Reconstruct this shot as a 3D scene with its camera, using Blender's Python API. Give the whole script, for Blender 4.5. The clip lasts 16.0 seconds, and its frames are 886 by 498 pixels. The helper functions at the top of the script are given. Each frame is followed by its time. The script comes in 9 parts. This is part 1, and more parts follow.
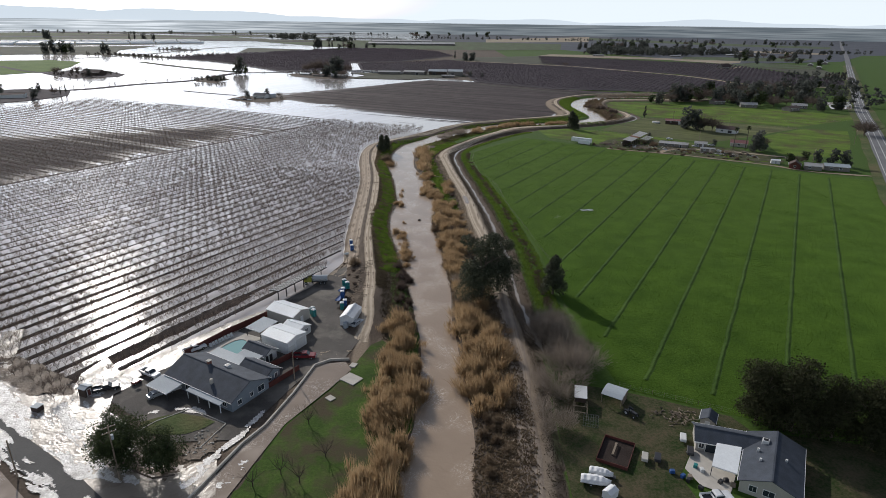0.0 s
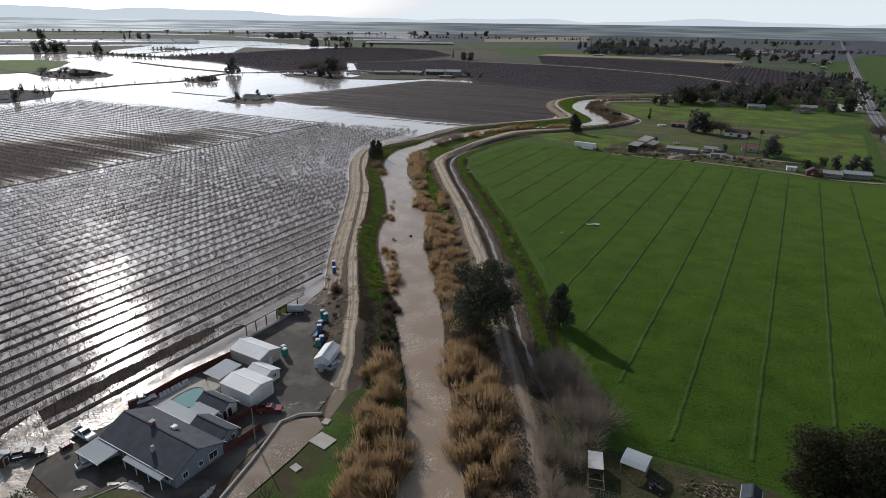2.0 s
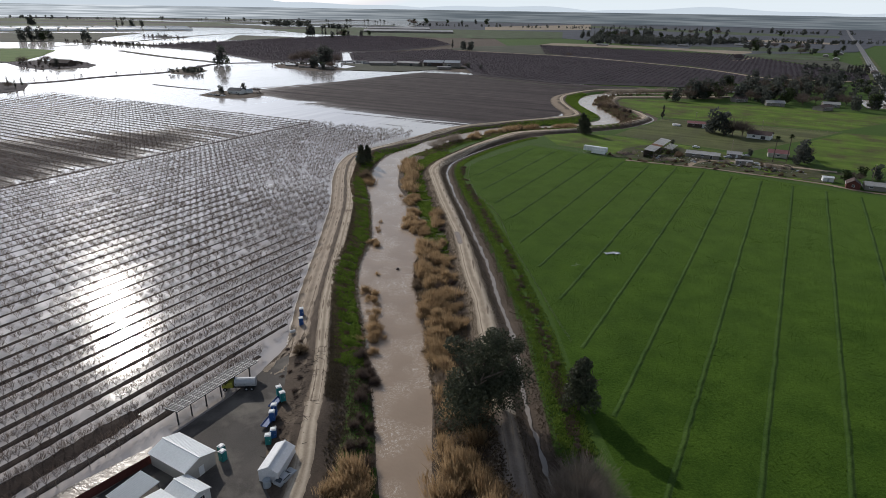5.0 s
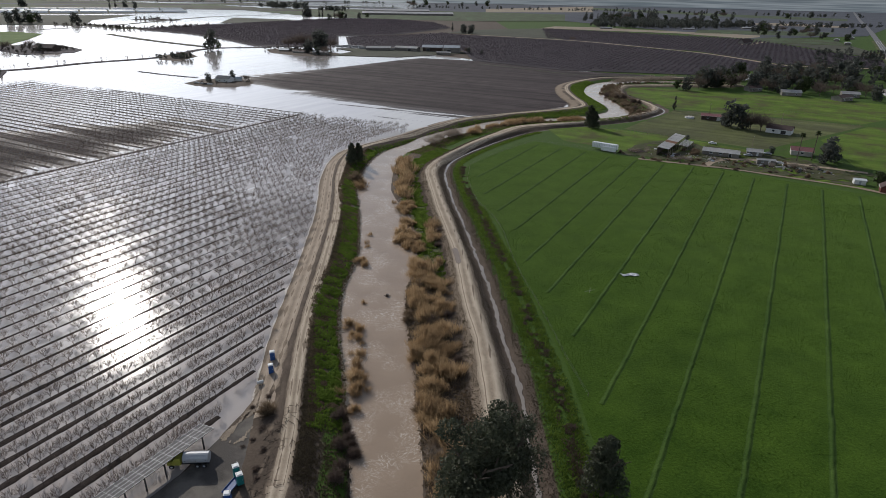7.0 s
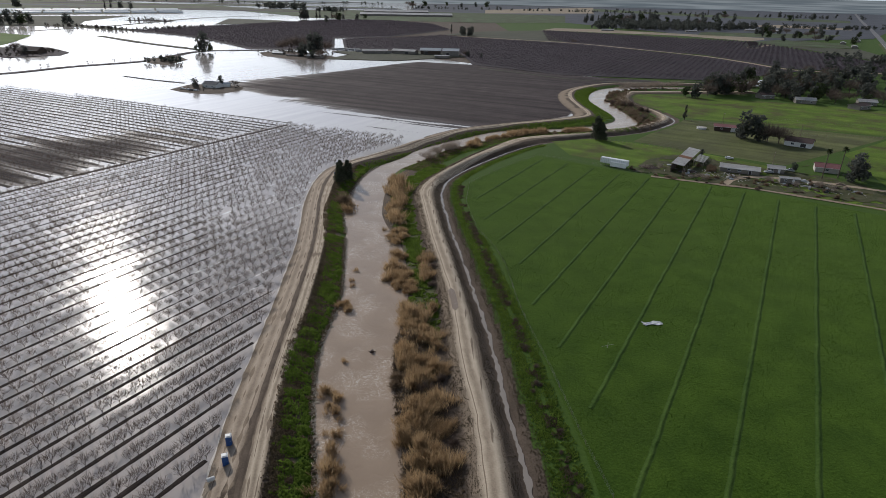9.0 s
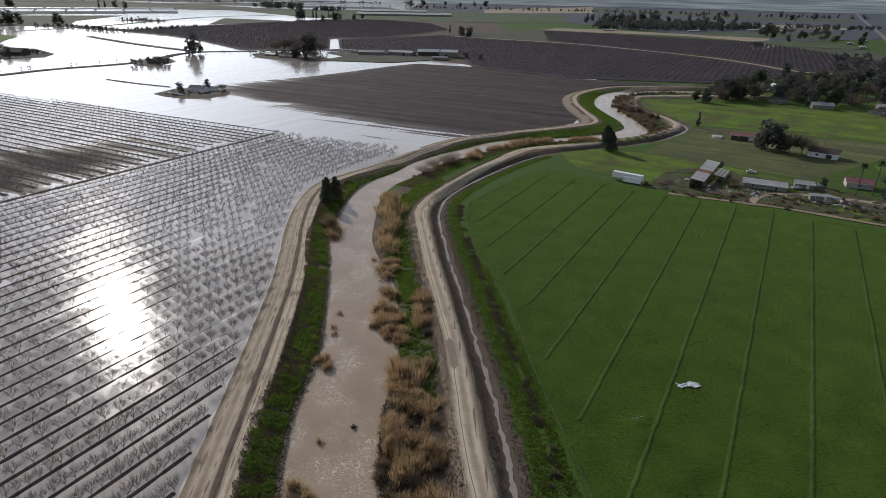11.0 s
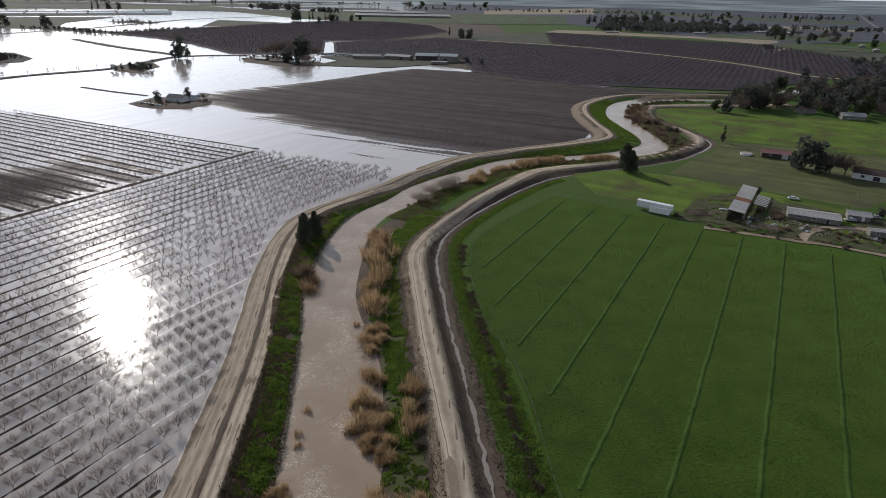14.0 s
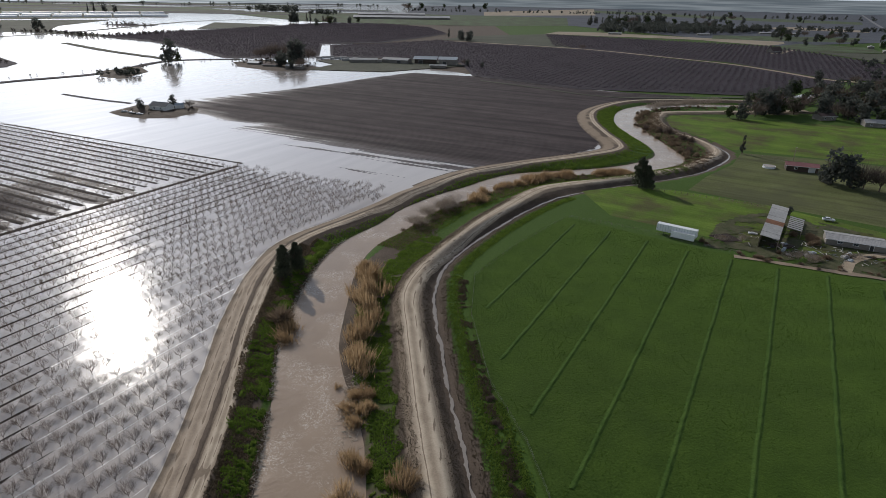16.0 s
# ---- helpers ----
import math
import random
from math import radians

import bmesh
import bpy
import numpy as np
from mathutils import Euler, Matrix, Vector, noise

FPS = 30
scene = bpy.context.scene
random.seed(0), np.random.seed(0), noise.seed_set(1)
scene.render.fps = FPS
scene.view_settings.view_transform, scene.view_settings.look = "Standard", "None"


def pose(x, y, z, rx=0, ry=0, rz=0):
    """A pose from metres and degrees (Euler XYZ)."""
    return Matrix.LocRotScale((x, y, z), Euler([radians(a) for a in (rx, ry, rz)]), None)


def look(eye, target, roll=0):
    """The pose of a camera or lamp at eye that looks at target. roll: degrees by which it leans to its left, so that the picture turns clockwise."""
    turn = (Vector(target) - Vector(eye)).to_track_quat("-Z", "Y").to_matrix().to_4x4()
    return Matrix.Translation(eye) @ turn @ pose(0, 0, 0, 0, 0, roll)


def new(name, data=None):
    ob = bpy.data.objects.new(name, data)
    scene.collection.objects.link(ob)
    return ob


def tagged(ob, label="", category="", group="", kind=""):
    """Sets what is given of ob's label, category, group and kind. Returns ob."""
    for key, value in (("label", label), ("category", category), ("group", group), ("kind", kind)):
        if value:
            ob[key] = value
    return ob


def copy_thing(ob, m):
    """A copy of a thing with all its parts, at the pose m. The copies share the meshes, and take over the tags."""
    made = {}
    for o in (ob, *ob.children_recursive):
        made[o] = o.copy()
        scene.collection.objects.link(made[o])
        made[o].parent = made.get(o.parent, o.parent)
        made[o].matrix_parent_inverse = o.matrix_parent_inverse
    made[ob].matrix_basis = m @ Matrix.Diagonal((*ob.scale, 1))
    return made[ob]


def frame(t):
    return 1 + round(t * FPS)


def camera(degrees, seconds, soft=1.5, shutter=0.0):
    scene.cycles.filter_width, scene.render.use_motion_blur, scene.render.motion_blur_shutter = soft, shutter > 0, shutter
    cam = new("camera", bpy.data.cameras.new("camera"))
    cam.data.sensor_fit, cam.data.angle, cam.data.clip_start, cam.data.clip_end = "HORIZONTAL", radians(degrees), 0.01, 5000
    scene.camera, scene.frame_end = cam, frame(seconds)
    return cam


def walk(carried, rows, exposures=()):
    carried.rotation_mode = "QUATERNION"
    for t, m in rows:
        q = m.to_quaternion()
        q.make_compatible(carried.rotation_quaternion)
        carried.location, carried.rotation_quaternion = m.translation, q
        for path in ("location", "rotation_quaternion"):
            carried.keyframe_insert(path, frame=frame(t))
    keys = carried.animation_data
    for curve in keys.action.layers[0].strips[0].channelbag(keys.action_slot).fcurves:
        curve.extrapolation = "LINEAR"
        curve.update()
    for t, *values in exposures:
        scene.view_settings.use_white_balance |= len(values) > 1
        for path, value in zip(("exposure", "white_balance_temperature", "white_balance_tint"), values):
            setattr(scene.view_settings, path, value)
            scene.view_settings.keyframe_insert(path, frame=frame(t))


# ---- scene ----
cam = camera(73.67, 16.0, 0.35)
walk(cam, [
    (0.0, look((-5.82, 6.34, 79.96), (-5.58, 99.78, 44.32), 0.71)),
    (0.5, look((-5.17, 11.85, 79.59), (-4.91, 105.29, 43.97), 0.78)),
    (1.0, look((-4.61, 17.58, 79.36), (-4.30, 111.01, 43.72), 0.75)),
    (1.5, look((-4.13, 23.54, 79.26), (-3.77, 116.96, 43.59), 0.72)),
    (2.0, look((-3.70, 29.68, 79.30), (-3.28, 123.09, 43.59), 0.72)),
    (2.5, look((-3.26, 35.96, 79.47), (-2.81, 129.35, 43.73), 0.72)),
    (3.0, look((-2.81, 42.35, 79.76), (-2.37, 135.72, 43.96), 0.73)),
    (3.5, look((-2.37, 48.91, 80.10), (-1.95, 142.25, 44.24), 0.77)),
    (4.0, look((-2.00, 55.60, 80.44), (-1.56, 148.92, 44.53), 0.83)),
    (6.5, look((-0.66, 89.79, 82.48), (-0.07, 181.43, 42.46), 0.98)),
    (7.0, look((-0.26, 96.61, 82.94), (0.31, 188.27, 42.96), 0.99)),
    (7.5, look((0.14, 103.47, 83.44), (0.70, 195.14, 43.49), 1.02)),
    (8.0, look((0.45, 110.35, 83.86), (1.05, 202.04, 43.94), 1.05)),
    (8.5, look((0.70, 117.27, 84.13), (1.35, 208.96, 44.23), 1.07)),
    (9.0, look((0.94, 124.26, 84.33), (1.67, 215.95, 44.42), 1.11)),
    (11.5, look((1.49, 160.06, 84.23), (2.45, 251.71, 44.24), 1.12)),
    (12.0, look((1.49, 167.03, 84.32), (2.47, 258.69, 44.36), 1.12)),
    (12.5, look((1.52, 174.01, 84.40), (2.51, 265.68, 44.46), 1.12)),
    (13.0, look((1.59, 180.98, 84.46), (2.59, 272.66, 44.54), 1.12)),
    (13.5, look((1.69, 187.94, 84.50), (2.70, 279.64, 44.61), 1.11)),
    (14.0, look((1.82, 194.91, 84.52), (2.85, 286.61, 44.66), 1.11)),
    (14.5, look((1.98, 201.87, 84.52), (3.02, 293.59, 44.69), 1.11)),
    (15.0, look((2.18, 208.83, 84.51), (3.20, 300.57, 44.72), 1.05)),
    (15.5, look((2.41, 215.78, 84.48), (3.40, 307.54, 44.74), 0.99)),
    (16.0, look((2.67, 222.73, 84.43), (3.64, 314.51, 44.74), 0.93)),
], exposures=((0.0, 0.25), (0.5, 0.14), (2.0, 0.07), (7.0, 0.12), (16.0, 0.05)))

import itertools

# ---------- world and sun ----------
SUN_EL, SUN_AZ = radians(26.4), radians(-31.6)      # azimuth from +y, clockwise
world = bpy.data.worlds.new("sky")
scene.world = world
world.use_nodes = True
wn = world.node_tree.nodes
sky = wn.new("ShaderNodeTexSky")
sky.sky_type, sky.sun_disc = "NISHITA", False
sky.sun_elevation, sky.sun_rotation = SUN_EL, SUN_AZ
sky.air_density, sky.dust_density, sky.ozone_density, sky.altitude = 1.0, 1.6, 2.0, 80
wn["Background"].inputs[1].default_value = 0.075
# thin high haze takes most of the colour out of the sky
haze = wn.new("ShaderNodeHueSaturation")
haze.inputs["Saturation"].default_value = 0.35
tint = wn.new("ShaderNodeMix")
tint.data_type, tint.blend_type = "RGBA", "MULTIPLY"
tint.inputs[0].default_value, tint.inputs[7].default_value = 1.0, (0.88, 0.97, 1.14, 1)
world.node_tree.links.new(sky.outputs[0], haze.inputs["Color"])
world.node_tree.links.new(haze.outputs[0], tint.inputs[6])
# bright milky haze low over the horizon, all round
way, split, low = wn.new("ShaderNodeTexCoord"), wn.new("ShaderNodeSeparateXYZ"), wn.new("ShaderNodeMapRange")
low.interpolation_type = "SMOOTHSTEP"
low.inputs["From Min"].default_value, low.inputs["From Max"].default_value = 0.0, 0.42
low.inputs["To Min"].default_value, low.inputs["To Max"].default_value = 1.0, 0.0
milk = wn.new("ShaderNodeMix")
milk.data_type, milk.blend_type = "RGBA", "LIGHTEN"
milk.inputs[7].default_value = (9.6, 10.6, 11.4, 1)
world.node_tree.links.new(way.outputs["Generated"], split.inputs[0])
world.node_tree.links.new(split.outputs["Z"], low.inputs[0])
world.node_tree.links.new(low.outputs[0], milk.inputs[0])
world.node_tree.links.new(tint.outputs[2], milk.inputs[6])
world.node_tree.links.new(milk.outputs[2], wn["Background"].inputs[0])
sun_data = bpy.data.lights.new("sun", "SUN")
sun_data.energy, sun_data.angle, sun_data.color = 2.7, radians(0.6), (1.0, 0.94, 0.87)
sun = new("sun", sun_data)
sun.matrix_basis = look((math.sin(SUN_AZ) * 300, math.cos(SUN_AZ) * 300, math.tan(SUN_EL) * 300 + 1), (0, 0, 1))


# ---------- materials ----------
def material(name, a, b, size=1.0, rough=0.9, bump=0.3, coarse=None, metal=0.0, stretch=(1, 1, 1), dark=None, amount=0.5, world_space=True, random_amount=0.0, spec=0.3, through_light=0.0):
    """Two colours mixed by noise at a fine and a coarse scale, with relief. size: the fine grain in metres."""
    m = bpy.data.materials.new(name)
    m.use_nodes = True
    nt = m.node_tree
    p = nt.nodes["Principled BSDF"]
    p.inputs["Roughness"].default_value, p.inputs["Metallic"].default_value = rough, metal
    p.inputs["Specular IOR Level"].default_value = spec
    if world_space:
        src = nt.nodes.new("ShaderNodeNewGeometry").outputs["Position"]
    else:
        src = nt.nodes.new("ShaderNodeTexCoord").outputs["Object"]
    mp = nt.nodes.new("ShaderNodeMapping")
    mp.inputs["Scale"].default_value = stretch
    nt.links.new(src, mp.inputs[0])
    n1, n2 = nt.nodes.new("ShaderNodeTexNoise"), nt.nodes.new("ShaderNodeTexNoise")
    n1.inputs["Scale"].default_value, n1.inputs["Detail"].default_value = 1 / size, 5
    n1.inputs["Roughness"].default_value = 0.65
    n2.inputs["Scale"].default_value, n2.inputs["Detail"].default_value = 1 / (coarse or size * 12), 4
    for n in (n1, n2):
        nt.links.new(mp.outputs[0], n.inputs[0])
    add = nt.nodes.new("ShaderNodeMath")
    add.operation = "ADD"
    nt.links.new(n1.outputs[0], add.inputs[0])
    nt.links.new(n2.outputs[0], add.inputs[1])
    out = add.outputs[0]
    if random_amount:
        info, mul = nt.nodes.new("ShaderNodeObjectInfo"), nt.nodes.new("ShaderNodeMath")
        mul.operation = "MULTIPLY_ADD"
        mul.inputs[1].default_value = random_amount
        nt.links.new(info.outputs["Random"], mul.inputs[0])
        nt.links.new(out, mul.inputs[2])
        out = mul.outputs[0]
    ramp = nt.nodes.new("ShaderNodeMapRange")
    ramp.inputs["From Min"].default_value, ramp.inputs["From Max"].default_value = 1 - amount * 0.6, 1 + amount * 0.6 + random_amount
    nt.links.new(out, ramp.inputs[0])
    mix = nt.nodes.new("ShaderNodeMix")
    mix.data_type = "RGBA"
    mix.inputs[6].default_value, mix.inputs[7].default_value = (*a, 1), (*b, 1)
    nt.links.new(ramp.outputs[0], mix.inputs[0])
    nt.links.new(mix.outputs[2], p.inputs["Base Color"])
    if bump:
        bp = nt.nodes.new("ShaderNodeBump")
        bp.inputs["Strength"].default_value, bp.inputs["Distance"].default_value = min(1, bump), size * 0.4
        nt.links.new(n1.outputs[0], bp.inputs["Height"])
        nt.links.new(bp.outputs[0], p.inputs["Normal"])
    if through_light:
        # thin leaves and stalks let light through
        tr, ms = nt.nodes.new("ShaderNodeBsdfTranslucent"), nt.nodes.new("ShaderNodeMixShader")
        ms.inputs[0].default_value = through_light
        nt.links.new(mix.outputs[2], tr.inputs[0])
        nt.links.new(p.outputs[0], ms.inputs[1])
        nt.links.new(tr.outputs[0], ms.inputs[2])
        nt.links.new(ms.outputs[0], nt.nodes["Material Output"].inputs[0])
    return m


def plain(name, col, rough=0.5, metal=0.0, spec=0.4, size=0.4, vary=0.12, emit=0.0, random_amount=0.0):
    """A painted, metal or plastic surface with light soiling."""
    lo = tuple(c * (1 - vary) for c in col)
    hi = tuple(min(1, c * (1 + vary * 0.6)) for c in col)
    return material(name, lo, hi, size, rough, 0.06, metal=metal, world_space=False, spec=spec, random_amount=random_amount)


def water(name, col, rough, wave, height, coarse_height, rough2=None, patch=30.0, foam=0.0, drift=None):
    """Turbid water: a muddy body under a Fresnel surface with ripples at two scales; wind patches vary the gloss."""
    m = bpy.data.materials.new(name)
    m.use_nodes = True
    nt = m.node_tree
    p = nt.nodes["Principled BSDF"]
    p.inputs["IOR"].default_value = 1.33
    p.inputs["Roughness"].default_value = rough
    geo = nt.nodes.new("ShaderNodeNewGeometry").outputs["Position"]
    n1, n2, n3 = (nt.nodes.new("ShaderNodeTexNoise") for _ in range(3))
    n1.inputs["Scale"].default_value, n1.inputs["Detail"].default_value = 1 / wave, 4
    n2.inputs["Scale"].default_value, n2.inputs["Detail"].default_value = 1 / (wave * 6), 3
    n2.inputs["Distortion"].default_value = 1.2
    n3.inputs["Scale"].default_value, n3.inputs["Detail"].default_value = 1 / patch, 4
    for n in (n1, n2, n3):
        nt.links.new(geo, n.inputs[0])
    if drift is not None:
        # wind patches drawn out along one heading
        turn, pull = nt.nodes.new("ShaderNodeMapping"), nt.nodes.new("ShaderNodeMapping")
        turn.inputs["Rotation"].default_value, pull.inputs["Scale"].default_value = (0, 0, -drift), (0.1, 1, 1)
        nt.links.new(geo, turn.inputs[0])
        nt.links.new(turn.outputs[0], pull.inputs[0])
        nt.links.new(pull.outputs[0], n3.inputs[0])
    b1, b2 = nt.nodes.new("ShaderNodeBump"), nt.nodes.new("ShaderNodeBump")
    for b, n, h in ((b1, n1, height), (b2, n2, coarse_height)):
        b.inputs["Strength"].default_value, b.inputs["Distance"].default_value = 1.0, h
        nt.links.new(n.outputs[0], b.inputs["Height"])
    nt.links.new(b2.outputs[0], b1.inputs["Normal"])
    nt.links.new(b1.outputs[0], p.inputs["Normal"])
    mix = nt.nodes.new("ShaderNodeMix")
    mix.data_type = "RGBA"
    mix.inputs[6].default_value, mix.inputs[7].default_value = (*(c * 0.8 for c in col), 1), (*(c * 1.15 for c in col), 1)
    nt.links.new(n3.outputs[0], mix.inputs[0])
    col = mix.outputs[2]
    if foam:
        # thin swirling lines of foam, gathered in patches
        f1, f2 = nt.nodes.new("ShaderNodeTexNoise"), nt.nodes.new("ShaderNodeTexNoise")
        f1.inputs["Scale"].default_value, f1.inputs["Detail"].default_value, f1.inputs["Distortion"].default_value = 0.55, 3, 2.2
        f2.inputs["Scale"].default_value, f2.inputs["Detail"].default_value = 0.11, 2
        sub, ab, near, gate, both = (nt.nodes.new(k) for k in ("ShaderNodeMath", "ShaderNodeMath", "ShaderNodeMapRange", "ShaderNodeMapRange", "ShaderNodeMath"))
        sub.operation, ab.operation, both.operation = "SUBTRACT", "ABSOLUTE", "MULTIPLY"
        sub.inputs[1].default_value = 0.5
        near.inputs["From Min"].default_value, near.inputs["From Max"].default_value = 0.0, 0.03
        near.inputs["To Min"].default_value, near.inputs["To Max"].default_value = foam, 0.0
        gate.inputs["From Min"].default_value, gate.inputs["From Max"].default_value = 0.45, 0.62
        for n in (f1, f2):
            nt.links.new(geo, n.inputs[0])
        nt.links.new(f1.outputs[0], sub.inputs[0])
        nt.links.new(sub.outputs[0], ab.inputs[0])
        nt.links.new(ab.outputs[0], near.inputs[0])
        nt.links.new(f2.outputs[0], gate.inputs[0])
        nt.links.new(near.outputs[0], both.inputs[0])
        nt.links.new(gate.outputs[0], both.inputs[1])
        fm = nt.nodes.new("ShaderNodeMix")
        fm.data_type = "RGBA"
        fm.inputs[7].default_value = (0.72, 0.66, 0.58, 1)
        nt.links.new(both.outputs[0], fm.inputs[0])
        nt.links.new(col, fm.inputs[6])
        col = fm.outputs[2]
    nt.links.new(col, p.inputs["Base Color"])
    if rough2 is not None:
        mr = nt.nodes.new("ShaderNodeMapRange")
        mr.inputs["From Min"].default_value, mr.inputs["From Max"].default_value = 0.35, 0.65
        mr.inputs["To Min"].default_value, mr.inputs["To Max"].default_value = rough, rough2
        nt.links.new(n3.outputs[0], mr.inputs[0])
        nt.links.new(mr.outputs[0], p.inputs["Roughness"])
    return m


M_FLOOD = water("flood_water", (0.45, 0.405, 0.372), 0.085, 0.9, 0.014, 0.03, rough2=0.155, patch=9, drift=radians(60))
p = M_FLOOD.node_tree.nodes["Principled BSDF"]
p.inputs["Coat Weight"].default_value, p.inputs["Coat Roughness"].default_value, p.inputs["Coat IOR"].default_value = 0.4, 0.045, 1.33
M_RIVER = water("river_water", (0.34, 0.26, 0.19), 0.10, 0.7, 0.05, 0.12, rough2=0.18, patch=9, foam=0.85)
M_FLOW = water("rushing_water", (0.30, 0.25, 0.20), 0.22, 0.5, 0.06, 0.14, rough2=0.42, patch=5)
M_DITCH = water("ditch_water", (0.29, 0.26, 0.23), 0.08, 0.5, 0.01, 0.03)
M_PUDDLE = water("puddle_water", (0.25, 0.195, 0.148), 0.08, 0.8, 0.012, 0.03, rough2=0.25, patch=4, foam=0.5)
M_RIDGE = material("ridge_grass", (0.026, 0.058, 0.010), (0.062, 0.108, 0.021), 0.5, 0.95, 1.0, coarse=9, spec=0.1)
M_FIELD = material("field_grass", (0.020, 0.047, 0.0055), (0.052, 0.096, 0.012), 0.5, 0.95, 1.0, coarse=9, spec=0.04, amount=0.4)
M_PASTURE = material("pasture_grass", (0.050, 0.078, 0.026), (0.112, 0.132, 0.056), 0.8, 0.95, 1.0, coarse=18, spec=0.1)
M_BANKGRASS = material("bank_grass", (0.070, 0.120, 0.020), (0.185, 0.265, 0.050), 0.4, 0.9, 1.0, coarse=3, spec=0.12, through_light=0.55)
M_SOIL = material("ploughed_soil", (0.032, 0.024, 0.025), (0.066, 0.051, 0.051), 0.6, 0.95, 1.0, coarse=16, spec=0.15)
M_BERM = material("wet_soil", (0.026, 0.020, 0.018), (0.060, 0.047, 0.041), 0.35, 0.9, 0.8, coarse=4, spec=0.08)
M_DIRT = material("levee_dirt", (0.20, 0.155, 0.112), (0.36, 0.29, 0.215), 0.35, 0.95, 0.6, coarse=6, spec=0.15)
M_TRACK = material("dirt_track", (0.27, 0.215, 0.155), (0.44, 0.36, 0.265), 0.3, 0.95, 0.5, coarse=5, spec=0.15)
M_GRAVEL = material("yard_gravel", (0.058, 0.052, 0.047), (0.105, 0.094, 0.084), 0.25, 0.85, 0.5, coarse=7, spec=0.25)
M_ASPHALT = material("asphalt", (0.045, 0.045, 0.046), (0.085, 0.083, 0.08), 0.2, 0.8, 0.3, coarse=9)
M_TANTWIG = material("tan_twigs", (0.15, 0.11, 0.075), (0.29, 0.22, 0.15), 0.3, 0.9, 0.2, coarse=3, spec=0.15, through_light=0.3)
M_TWIG = material("bare_twigs", (0.10, 0.075, 0.062), (0.19, 0.145, 0.12), 0.3, 0.9, 0.2, coarse=3, spec=0.15, through_light=0.25)
M_DARKTWIG = material("dark_twigs", (0.040, 0.032, 0.027), (0.095, 0.075, 0.06), 0.3, 0.9, 0.2, coarse=3, spec=0.15)
M_GREYTWIG = material("grey_twigs", (0.17, 0.142, 0.116), (0.36, 0.305, 0.255), 0.3, 0.9, 0.2, coarse=3, spec=0.15, through_light=0.5)
M_FARTREE = material("far_orchard", (0.066, 0.056, 0.066), (0.108, 0.094, 0.108), 2.5, 0.95, 0.0, coarse=40, spec=0.05, through_light=0.5)
M_REED = material("dry_reed", (0.185, 0.122, 0.068), (0.50, 0.36, 0.21), 0.35, 0.9, 0.2, coarse=2.2, spec=0.1, random_amount=0.35, through_light=0.6, amount=0.7)
M_LEAF = material("tree_leaf", (0.034, 0.041, 0.026), (0.098, 0.108, 0.066), 0.5, 0.7, 0.2, coarse=2.5, spec=0.3, through_light=0.3)
M_LEAF2 = material("shrub_leaf", (0.018, 0.032, 0.010), (0.065, 0.085, 0.03), 0.5, 0.7, 0.2, coarse=2.5, spec=0.3, through_light=0.3)
M_BARK = material("bark", (0.07, 0.055, 0.045), (0.16, 0.13, 0.11), 0.15, 0.95, 0.6, coarse=1.5, spec=0.1)


def weather(m, dull, size, share):
    """Large soft patches of another colour over a material."""
    nt = m.node_tree
    p = nt.nodes["Principled BSDF"]
    last = p.inputs["Base Color"].links[0].from_socket
    ns, r, mix = nt.nodes.new("ShaderNodeTexNoise"), nt.nodes.new("ShaderNodeMapRange"), nt.nodes.new("ShaderNodeMix")
    ns.inputs["Scale"].default_value, ns.inputs["Detail"].default_value, ns.inputs["Roughness"].default_value = 1 / size, 6, 0.62
    nt.links.new(nt.nodes.new("ShaderNodeNewGeometry").outputs["Position"], ns.inputs[0])
    r.inputs["From Min"].default_value, r.inputs["From Max"].default_value = 0.62 - share * 0.4, 0.78 - share * 0.4
    nt.links.new(ns.outputs[0], r.inputs[0])
    mix.data_type = "RGBA"
    mix.inputs[7].default_value = (*dull, 1)
    nt.links.new(r.outputs[0], mix.inputs[0])
    nt.links.new(last, mix.inputs[6])
    nt.links.new(mix.outputs[2], p.inputs["Base Color"])


def thin_crop(m):
    """The stand thins out towards the north of the field, where dull soil and straw show between the plants."""
    nt = m.node_tree
    p = nt.nodes["Principled BSDF"]
    last = p.inputs["Base Color"].links[0].from_socket
    geo = nt.nodes.new("ShaderNodeNewGeometry").outputs["Position"]
    xyz, r, ns, add, r2, mix = (nt.nodes.new(k) for k in ("ShaderNodeSeparateXYZ", "ShaderNodeMapRange", "ShaderNodeTexNoise", "ShaderNodeMath", "ShaderNodeMapRange", "ShaderNodeMix"))
    nt.links.new(geo, xyz.inputs[0])
    r.inputs["From Min"].default_value, r.inputs["From Max"].default_value = 170, 330
    nt.links.new(xyz.outputs[1], r.inputs[0])
    ns.inputs["Scale"].default_value, ns.inputs["Detail"].default_value, ns.inputs["Roughness"].default_value = 1 / 40, 7, 0.65
    nt.links.new(geo, ns.inputs[0])
    nt.links.new(r.outputs[0], add.inputs[0])
    nt.links.new(ns.outputs[0], add.inputs[1])
    r2.inputs["From Min"].default_value, r2.inputs["From Max"].default_value, r2.inputs["To Max"].default_value = 0.55, 1.7, 0.55
    nt.links.new(add.outputs[0], r2.inputs[0])
    mix.data_type = "RGBA"
    mix.inputs[7].default_value = (0.045, 0.062, 0.022, 1)
    nt.links.new(r2.outputs[0], mix.inputs[0])
    nt.links.new(last, mix.inputs[6])
    nt.links.new(mix.outputs[2], p.inputs["Base Color"])


